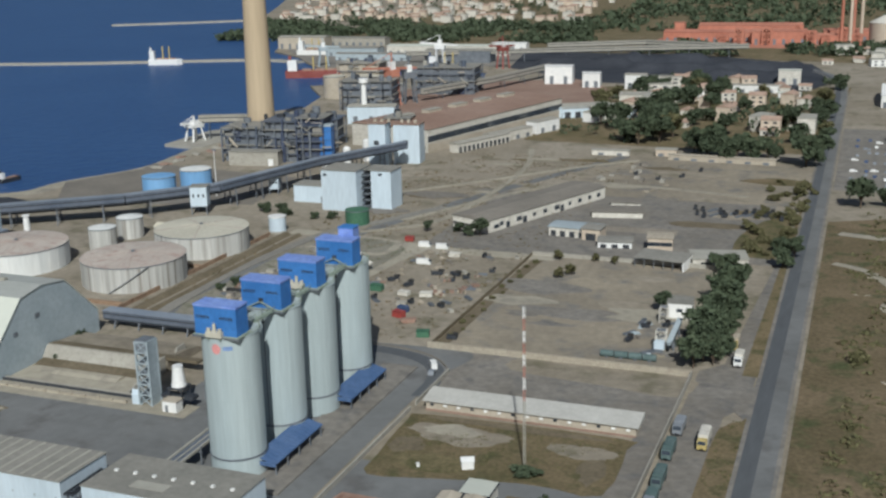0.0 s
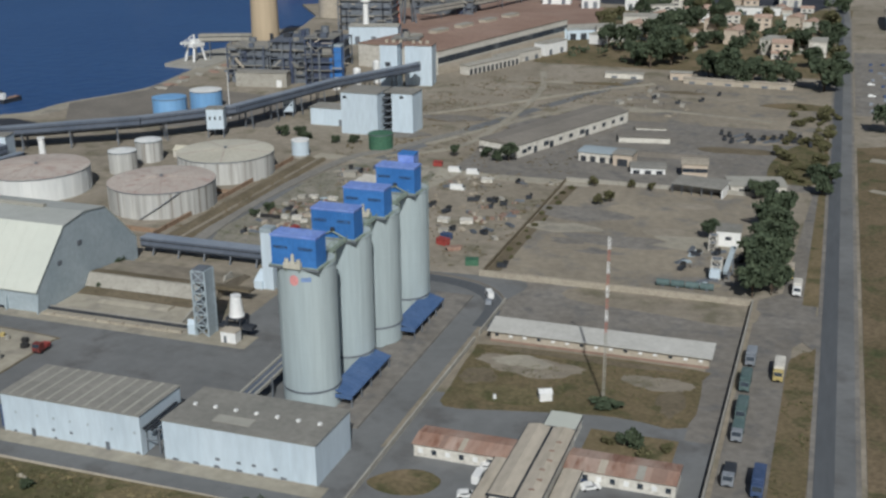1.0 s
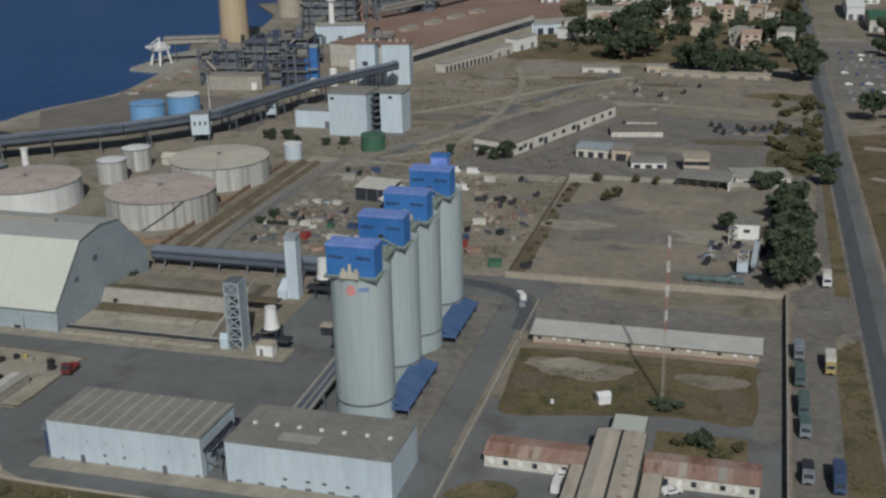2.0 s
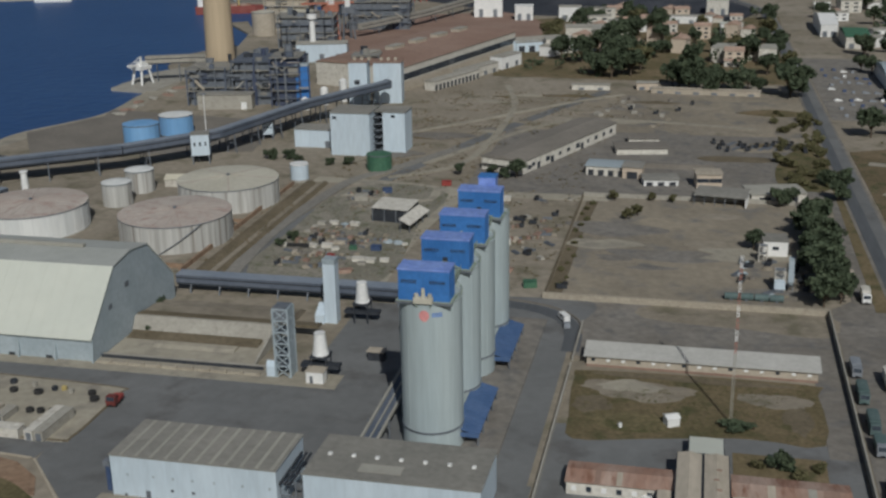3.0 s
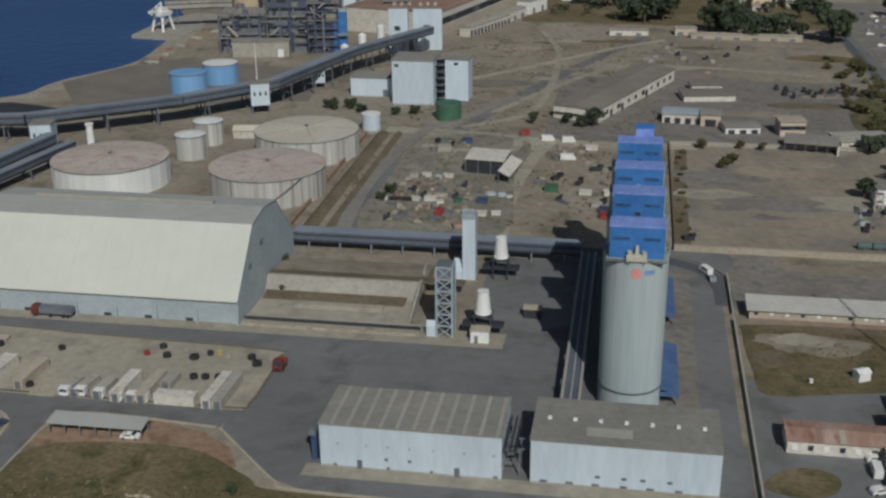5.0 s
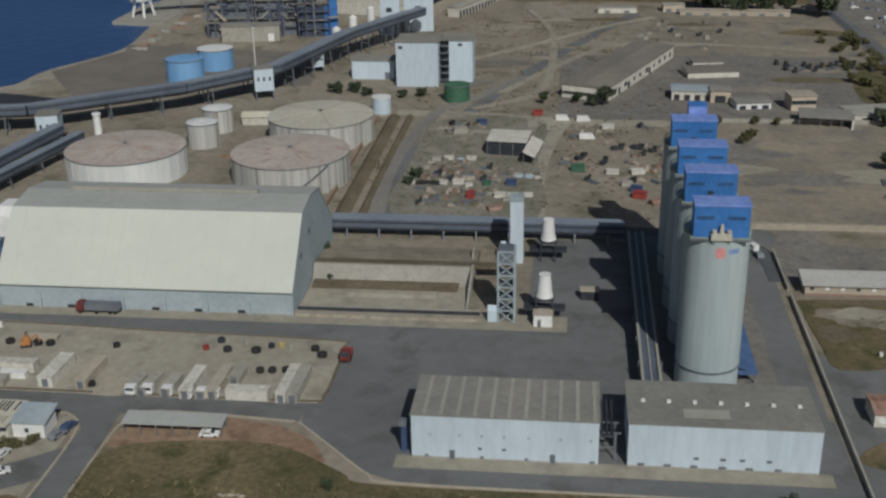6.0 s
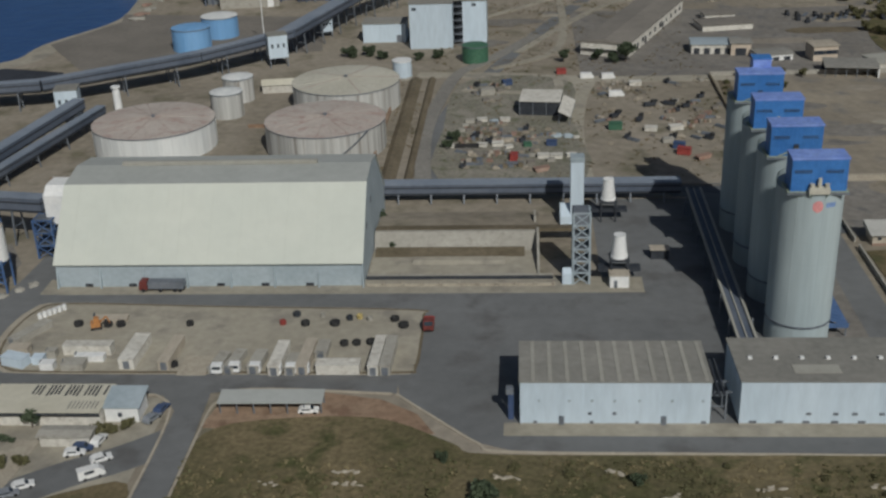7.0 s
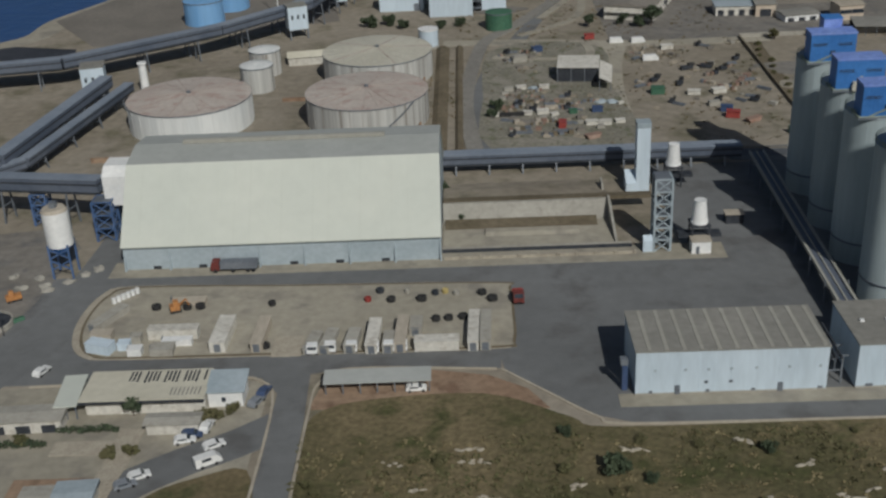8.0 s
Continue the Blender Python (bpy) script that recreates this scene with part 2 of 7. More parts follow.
def along_y(bm, profile, y0, y1):
    a = [bm.verts.new((x, y0, z)) for x, z in profile]
    b = [bm.verts.new((x, y1, z)) for x, z in profile]
    k = len(profile)
    for i in range(k):
        bm.faces.new((a[i], a[(i + 1) % k], b[(i + 1) % k], b[i]))
    bm.faces.new(a[::-1])
    bm.faces.new(b)
    return bm


def link(name, bm, mat):
    bmesh.ops.recalc_face_normals(bm, faces=bm.faces)
    me = bpy.data.meshes.new(name)
    bm.to_mesh(me)
    bm.free()
    me.materials.append(mat)
    return new(name, me)


def part(name, bm, mat, parent, label="", kind=""):
    ob = link(name, bm, mat)
    ob.parent = parent
    return tagged(ob, label, kind=kind)


def shared(name, me, parent, m=None):
    """One more piece on a mesh that others use too."""
    ob = new(name, me)
    ob.parent = parent
    if m is not None:
        ob.matrix_basis = m
    return ob


def thing(name, at=(0, 0, 0), turn=0, label="", category="", group="", kind=""):
    ob = new(name)
    ob.empty_display_size = 0.5
    ob.matrix_basis = pose(*at, 0, 0, turn)
    return tagged(ob, label, category, group, kind)


def smooth(pts, n=6):
    """A closed line through the points, rounded."""
    out, k = [], len(pts)
    for i in range(k):
        p0, p1, p2, p3 = (Vector((*pts[(i + j) % k][:2], 0)) for j in (-1, 0, 1, 2))
        for s in range(n):
            t = s / n
            out.append(0.5 * ((2 * p1) + (p2 - p0) * t + (2 * p0 - 5 * p1 + 4 * p2 - p3) * t * t + (3 * p1 - p0 - 3 * p2 + p3) * t ** 3))
    return [(p.x, p.y) for p in out]


def sheet(name, pts, top, mat, label="", category="", thick=0.4):
    """A piece of the ground: a flat slab with the outline pts."""
    bm = bmesh.new()
    hi = [bm.verts.new((x, y, top)) for x, y in pts]
    lo = [bm.verts.new((x, y, top - thick)) for x, y in pts]
    k = len(pts)
    for tri in tessellate_polygon([[Vector((x, y, 0)) for x, y in pts]]):
        bm.faces.new([hi[i] for i in tri])
    for i in range(k):
        bm.faces.new((lo[i], lo[(i + 1) % k], hi[(i + 1) % k], hi[i]))
    return tagged(link(name, bm, mat), label, category, kind="structure")


def rect(x0, x1, y0, y1):
    return [(x0, y0), (x1, y0), (x1, y1), (x0, y1)]


def strip(pts, w):
    """The outline of a band of width w along an open line."""
    left, right = [], []
    for i, p in enumerate(pts):
        a, b = Vector(pts[max(i - 1, 0)]), Vector(pts[min(i + 1, len(pts) - 1)])
        d = (b - a).normalized()
        nrm = Vector((-d.y, d.x)) * w / 2
        left.append((p[0] + nrm.x, p[1] + nrm.y))
        right.append((p[0] - nrm.x, p[1] - nrm.y))
    return left + right[::-1]


def curve(pts, n=6):
    """An open rounded line through the points."""
    out = []
    for i in range(len(pts) - 1):
        p0, p1, p2, p3 = (Vector(pts[min(max(i + j, 0), len(pts) - 1)]) for j in (-1, 0, 1, 2))
        for s in range(n):
            t = s / n
            out.append(tuple(0.5 * ((2 * p1) + (p2 - p0) * t + (2 * p0 - 5 * p1 + 4 * p2 - p3) * t * t + (3 * p1 - p0 - 3 * p2 + p3) * t ** 3)))
    return out + [tuple(pts[-1])]


def blotch(cx, cy, rx, ry, seed):
    """A closed uneven outline round a middle."""
    out = []
    for i in range(40):
        a = 2 * math.pi * i / 40
        q = 1 + 0.42 * noise.noise(Vector((math.cos(a) * 1.3, math.sin(a) * 1.3, seed * 3.7))) + 0.22 * noise.noise(Vector((math.cos(a) * 4, math.sin(a) * 4, seed * 5.1)))
        out.append((cx + rx * q * math.cos(a), cy + ry * q * math.sin(a)))
    return out


# ---- ground, sea, roads ----
COAST = [(-4500, 300), (-900, 380), (-600, 420), (-470, 440), (-425, 462), (-420, 500), (-400, 543), (-404, 597), (-412, 655),
         (-438, 700), (-446, 745), (-434, 775), (-424, 790), (-440, 850), (-483, 912), (-470, 922), (-452, 886), (-436, 900), (-440, 925), (-470, 985), (-488, 1022), (-470, 1030),
         (-430, 1000), (-366, 935), (-345, 985), (-361, 1043), (-421, 1084), (-480, 1050), (-528, 1036), (-545, 1050), (-580, 1091), (-618, 1144), (-680, 1200), (-720, 1300),
         (-800, 1450), (-885, 1571), (-985, 1690), (-1100, 1950), (-1240, 2250), (-1700, 3000), (-4500, 4300)]
sheet("ground", COAST + [(-4500, 4900), (4500, 4900), (4500, -1500), (-4500, -1500)], 0.0, EARTH, "dry brown earth with sparse grass", "ground", thick=3.0)
sheet("water", [(-4900, -200), (900, -200), (900, 4900), (-4900, 4900)], -1.6, SEA, "deep blue sea with small ripples", "sea", thick=0.5)
YARD = "patched grey asphalt yard"
sheet("yard", rect(-342.7, -119, 204, 244.5), 0.05, ASPHALT, YARD, "pavement")
sheet("yard_silos", rect(-184, -119, 243, 304), 0.06, ASPHALT, YARD, "pavement")
sheet("road_front", [(-231.1, 206), (-229.1, 195), (-221.2, 188), (-212.3, 179), (-205.4, 176.2), (-121, 175.5), (-117, 160), (-112, 120), (-108, -600), (-94, -600), (-98, 120), (-108, 160), (-117.9, 186), (-117.9, 206)],
      0.07, ASPHALT, "grey asphalt road in front of the warehouses", "road")
sheet("road_side", [(-275.5, -600), (-268.6, -600), (-268.9, 180), (-269.6, 197), (-260.7, 199), (-230.1, 197), (-230.1, 206), (-342.7, 206), (-342.7, 196), (-327.9, 196), (-288.4, 197), (-279.5, 196), (-275.5, 190)],
      0.09, ASPHALT, "grey asphalt side road", "road")
sheet("road_carpark", strip(curve([(-272.5, 180), (-281.4, 173), (-291.3, 167), (-301.2, 158), (-308.1, 140)]), 9), 0.11, ASPHALT, "grey asphalt lane with parked cars", "road")
sheet("road_west", strip(curve([(-352, 180), (-335.8, 205), (-329.9, 225), (-326.9, 245), (-325.9, 275), (-330.8, 310)]), 13), 0.13, ASPHALT, "grey asphalt lane", "road")
sheet("apron", rect(-207.6, -122.4, 181.4, 186), 0.12, DUST, "pale dusty apron along the warehouses", "pavement")
sheet("apron_shed", rect(-324.9, -174, 243.5, 252), 0.14, DUST, "pale dusty concrete apron", "pavement")
ISLE = smooth([(-324.4, 213), (-320, 206.5), (-311.1, 205), (-268.6, 204.6), (-232, 204.6), (-228.1, 207), (-227.7, 220), (-228.1, 232), (-232, 235), (-278.5, 237), (-317, 239), (-323.9, 235), (-325.9, 224)], 4)
sheet("kerb_island", [(x * 1.0, y) for x, y in ISLE], 0.20, KERB, "pale stone kerb", "kerb")
ISLE_MID = [(-276.5 + (x + 278) * 0.9965, 221.5 + (y - 221.5) * 0.985) for x, y in ISLE]
sheet("weeds_island", ISLE_MID, 0.23, BANK, "brown weeds inside the kerb", "grass")
ISLE_IN = [(-276.5 + (x + 278) * 0.984, 221.5 + (y - 221.5) * 0.935) for x, y in ISLE]
sheet("ground_island", ISLE_IN, 0.26, DUST, "bare dusty earth island with a kerb round it", "ground")
sheet("grass_south", smooth([(-268.6, -500), (-268.6, 0), (-268.6, 150), (-268.6, 176), (-264.6, 184), (-253.8, 187), (-239, 188), (-229.1, 186), (-217.2, 178.5), (-209.3, 175), (-160, 175), (-124, 174.6), (-118.5, 160), (-114, 120), (-114, 0), (-114, -500)], 4),
      0.18, SCRUB, "rough slope of dry grass and low scrub", "grass")
sheet("soil_red", [(-268.6, 184), (-265.6, 197), (-248.8, 198), (-233, 194.5), (-225.1, 189), (-221.2, 182), (-239, 182)], 0.16, REDSOIL, "bare reddish soil", "ground")
sheet("platform", rect(-138.5, -127.2, 212, 299), 0.45, PALEPAVE, "worn grey loading platform beside the silos", "platform", thick=1.2)
sheet("pave_north", rect(-117, -48, 276, 317.5), 0.10, PALEPAVE, "worn grey paved lot", "pavement")
sheet("pave_bend", smooth([(-119, 296), (-117, 300), (-114, 312), (-120, 317), (-140, 316), (-158, 314), (-160, 306), (-140, 303), (-127, 300)], 4), 0.13, ASPHALT, "curved asphalt lane", "road")
BEND = [(-160, 311), (-148, 310.5), (-137, 309), (-128, 305.5), (-121.5, 299), (-118.6, 290), (-118.2, 278)]
sheet("road_bend", strip(curve(BEND), 5.0), 0.19, ROADTAR, "dark asphalt lane curving behind the silos", "road")
sheet("kerb_bend", strip(curve([(-160, 314.4), (-147.5, 313.8), (-135.6, 312.2), (-125.6, 308.2), (-118.4, 300.6), (-116.2, 291)]), 0.5), 0.55, DULLROOF, "dark raised kerb along the curved lane", "kerb")
sheet("pave_admin", rect(-117, -48.5, 150, 236), 0.11, ASPHALT, "grey asphalt court round the offices", "pavement")
sheet("pave_east", rect(-55, -48, 230, 277), 0.15, PALEPAVE, "worn grey lane", "pavement")
sheet("grass_court", smooth([(-114, 240), (-115, 262), (-110, 267), (-58, 268), (-55, 262), (-55.5, 236), (-72, 236.5), (-95, 232), (-112, 229)], 3), 0.2, GRASS, "dry lawn with bare patches", "grass")
sheet("soil_court", blotch(-99, 257, 13, 6.2, 3), 0.24, EARTH, "bare pale earth patch in the lawn", "ground")
sheet("soil_court_inner", blotch(-101, 259, 8, 3.4, 5), 0.255, DUST, "palest middle of the bare patch", "ground")
sheet("soil_court_east", blotch(-65.5, 257, 8.5, 4.5, 8), 0.25, EARTH, "worn brown earth in the lawn", "ground")
sheet("soil_court_strip", blotch(-84, 265.5, 24, 1.8, 9), 0.245, BANK, "dark brown strip of dead grass", "ground")
sheet("soil_court_worn", blotch(-60.5, 248, 3.6, 7, 12), 0.262, BANK, "brown worn patch in the lawn", "ground")
sheet("soil_court_south", blotch(-109, 248, 4.6, 5, 10), 0.26, BANK, "brown worn patch in the lawn", "ground")
sheet("green_court", blotch(-99, 239, 10, 4.4, 11), 0.27, SCRUB, "greener patch of the lawn", "grass")
sheet("grass_bed", rect(-76, -56, 217, 229), 0.2, GRASS, "dry grass bed beside the offices", "grass")
sheet("grass_oval", smooth([(-116, 191), (-112, 197), (-106, 199), (-101, 196), (-103, 190), (-110, 188)], 5), 0.24, GRASS, "oval dry grass bed", "grass")
sheet("road_service", [(-46.4, -800), (-35, -800), (-35, 290), (-30, 300), (-30, 330), (-28, 440), (-36, 440), (-40, 330), (-46.4, 322)], 0.1, PALEPAVE, "pale worn service road with parked trucks", "road")
sheet("road_link", [(-33.5, 296), (-26, 284), (-26, 318), (-33.5, 310)], 0.12, PALEPAVE, "worn asphalt link to the main road", "road")
sheet("verge", smooth([(-35.6, -800), (-35.6, 180), (-35.6, 270), (-34, 284), (-30.5, 288), (-28.2, 282), (-28, 180), (-28, -800)], 4), 0.14, GRASS, "strip of dry grass beside the road", "grass")
sheet("verge_far", rect(-34, -27.5, 322, 560), 0.14, GRASS, "strip of dry grass beside the road", "grass")
MAIN = [(-0.5, -1200), (-23.1, 260), (-26.2, 454), (-30, 706), (-32, 820), (-34, 940), (-40, 1030), (-66, 1110), (-130, 1180)]
sheet("road_shoulder", strip(curve(MAIN), 10.8), 0.16, PALEPAVE, "pale gravel shoulder of the main road", "road")
sheet("road_main", strip(curve(MAIN), 8.6), 0.21, ASPHALT, "straight two-lane grey asphalt road", "road")
sheet("road_lane_dark", strip(curve([(x - 2.1, y) for x, y in MAIN]), 4.2), 0.25, ROADTAR, "newly laid dark asphalt lane", "road")
sheet("grass_east", [(6.1, -1200), (900, -1200), (900, 700), (120, 700), (60, 560), (-20.8, 520), (-16.5, 260)], 0.12, FIELD, "dry brown grassland with bare patches", "grass")
sheet("field_track", strip(curve([(-15, 452), (0, 440), (14, 400), (20, 340), (40, 300)]), 4), 0.17, DUST, "pale dirt track in the field", "road")
sheet("field_path", strip(curve([(-15, 500), (10, 492), (40, 470), (90, 465)]), 6), 0.19, DUST, "pale dirt track in the field", "road")
sheet("field_bare", smooth([(4, 395), (6, 410), (20, 415), (34, 405), (24, 392)], 4), 0.16, DUST, "bare pale patch in the field", "ground")
sheet("yard_dirt", rect(-130.2, -50, 317, 430), 0.08, YARDDIRT, "wide bare dirt yard with stains", "ground")
sheet("yard_sheds", rect(-180, -45, 428, 545), 0.06, PALEPAVE, "worn grey paving round low sheds", "pavement")
sheet("yard_far", rect(-150, -28, 545, 640), 0.05, YARDDIRT, "bare dusty field", "ground")
sheet("track", strip(curve([(-232.5, 312), (-232, 345), (-229, 390), (-218, 431), (-196, 503), (-172, 570), (-140, 650)]), 6.4), 0.1, ASPHALT, "pale worn track", "road")
sheet("track_cross", strip(curve([(-245, 438), (-215, 436), (-170, 428), (-120, 428)]), 8), 0.12, DUST, "pale dirt track", "road")
sheet("track_yard", strip(curve([(-186, 318), (-187, 360), (-184, 400), (-178, 430)]), 9), 0.14, DUST, "pale dirt track", "road")
sheet("weed_strip", strip(curve([(-128.0, 318), (-128, 350), (-127.6, 390), (-126, 428)]), 4.5), 0.11, BANK, "overgrown brown strip along the wall", "grass")
sheet("scrub_east", smooth([(-52, 452), (-55, 480), (-48, 512), (-38, 522), (-34, 490), (-35, 455)], 4), 0.17, SCRUB, "overgrown olive-green scrub patch", "grass")
rndg = random.Random(14)
for k in range(46):
    x, y = rndg.uniform(-240, -40), rndg.uniform(442, 640)
    if k < 10:
        x, y = rndg.uniform(-120, -56), rndg.uniform(328, 416)
    if -188 < x < -110 and 448 < y < 545:
        continue
    r = rndg.uniform(4, 13)
    pts = [(x + r * rndg.uniform(0.5, 1.3) * 1.7 * math.cos(a * 0.785), y + r * rndg.uniform(0.5, 1.2) * 0.7 * math.sin(a * 0.785)) for a in range(8)]
    m = rndg.choice((GRASS, DUST, EARTH, PALEPAVE, BANK) if k >= 10 else (PALEPAVE, DUST, EARTH, PALEPAVE))
    sheet("ground_patch_%d" % k, smooth(pts, 4), 0.12 + k * 0.004, m, "irregular worn patch of bare ground" if m is not GRASS else "irregular patch of dry weeds", "ground", thick=0.2)
for k, line in enumerate(([(-215, 445), (-190, 470), (-184, 520), (-186, 600), (-200, 660)], [(-205, 470), (-160, 560), (-120, 572), (-60, 560)], [(-235, 520), (-200, 560), (-160, 610), (-130, 640)], [(-190, 432), (-190, 415), (-205, 412), (-226, 416)])):
    sheet("dirt_track_%d" % k, strip(curve(line), 3.6), 0.31 + k * 0.01, DUST, "pale beaten dirt track", "road", thick=0.4)
sheet("yard_lane", strip(curve([(-233.5, 316), (-236.5, 361.6), (-233.9, 402.9), (-228.2, 439.1), (-216.9, 458.5), (-196.2, 500.8)]), 5.2), 0.36, YARDLANE, "grey beaten lane beside the scrap yard", "road", thick=0.4)
sheet("scrap_yard_ground", smooth([(-229, 321), (-184, 321), (-186, 380), (-184, 424), (-208, 436), (-228, 422), (-230.5, 370)], 3), 0.15, GREYSOIL, "grey weedy ground of the scrap yard", "ground", thick=0.2)
sheet("bund_floor", rect(-352, -248, 318, 428), 0.05, EARTH, "bare reddish floor of the tank bund", "ground")
sheet("quay", [(-404, 560), (-300, 545), (-290, 480), (-390, 455), (-420, 500), (-400, 543)], 0.06, DULLROOF, "dark brown-grey worn paving", "pavement")
sheet("brown_flat", [(-330, 700), (-230, 800), (-200, 900), (-250, 1010), (-330, 975), (-372, 960), (-400, 850)], 0.08, BROWNROOF, "brown dust-covered ground", "ground")
sheet("coal_ground", [(-350, 1080), (-240, 985), (-60, 960), (-40, 1040), (-70, 1160), (-200, 1240), (-380, 1230)], 0.1, COAL, "black coal-dusted ground", "ground")
sheet("coal_shore", [(-470, 442), (-425, 440), (-392, 436), (-396, 452), (-424, 460)], 0.1, COAL, "dark coal-stained ground by the shore", "ground")

sheet("soil_strip", smooth([(-100, 306), (-96, 317), (-49, 317.4), (-49, 300), (-70, 302)], 3), 0.16, EARTH, "brown bare earth beside the wall", "ground")
for x, w in ((-245.0, 5.5), (-238.6, 3.2)):
    bm = along_y(bmesh.new(), [(x - w / 2, -0.1), (x + w / 2, -0.1), (x + w * 0.15, 1.1), (x - w * 0.15, 1.1)], 320, 432)
    tagged(link("bank_" + ("inner" if w > 3 else "outer"), bm, BANK), "low brown earth bank beside the tanks", "bank", kind="structure")

for name, line in (("kerb_front", [(-230.1, 196.6), (-221.6, 187.8), (-212.6, 178.8), (-205.6, 175.9), (-160, 175.5), (-121.4, 175.2)]), ("kerb_side", [(-268.2, 120), (-268.4, 180), (-267.1, 194), (-260.7, 198.6), (-231.1, 196.8)]),
                   ("kerb_west", [(-275.9, 150), (-275.9, 186), (-280, 195.2), (-288.4, 196.2), (-327.9, 195.4)])):
    sheet(name, strip(curve(line), 0.55), 0.24, KERB, "pale worn kerb along the road", "kerb")
sheet("yard_west", [(-420, 190), (-346, 190), (-339, 232), (-337, 262), (-345, 275), (-420, 262)], 0.07, PALEPAVE, "worn grey yard of the mixing plant", "pavement")
sheet("jetty", [(-436, 618), (-404, 612), (-404, 690), (-424, 694), (-436, 670)], 0.3, CONCRETE, "concrete jetty under the ship loader", "jetty", thick=3.2)

# ---- low walls ----
def wall(name, x0, x1, y0, y1, h, label, mat=CONCRETE):
    tagged(link(name, box(box(bmesh.new(), x0, x1, y0, y1, -0.3, h), x0 - 0.08, x1 + 0.08, y0 - 0.08, y1 + 0.08, h, h + 0.12), mat), label, "wall", kind="structure")

wall("wall_lane", -116.9, -116.6, 150, 268, 1.3, "low pale concrete wall along the lane")
wall("wall_lane_north", -116.9, -116.6, 272, 298, 1.3, "low pale concrete wall along the lane")
wall("wall_yard", -131.0, -47.6, 316.2, 316.8, 2.0, "pale concrete boundary wall", KERB)
wall("wall_street", -47.75, -47.5, -100, 315.8, 2.2, "pale concrete boundary wall along the trucks", CONCRETE)
wall("wall_west_yard", -130.8, -130.45, 317, 430, 1.1, "weathered brown boundary wall", BANK)
wall("wall_north_yard", -130.4, -50, 430.2, 430.7, 1.6, "weathered boundary wall", CONCRETE)
wall("wall_sheds", -114, -80, 478.0, 478.5, 2.2, "dark weathered boundary wall", DULLROOF)
wall("wall_bund", -251.5, -250.8, 318, 428, 1.5, "low concrete bund wall", REDSOIL)
wall("wall_bund_front", -352, -252, 322.2, 322.9, 1.5, "low concrete bund wall", REDSOIL)
wall("wall_bund_mid", -300, -252, 374.2, 374.8, 1.2, "low concrete bund wall", REDSOIL)

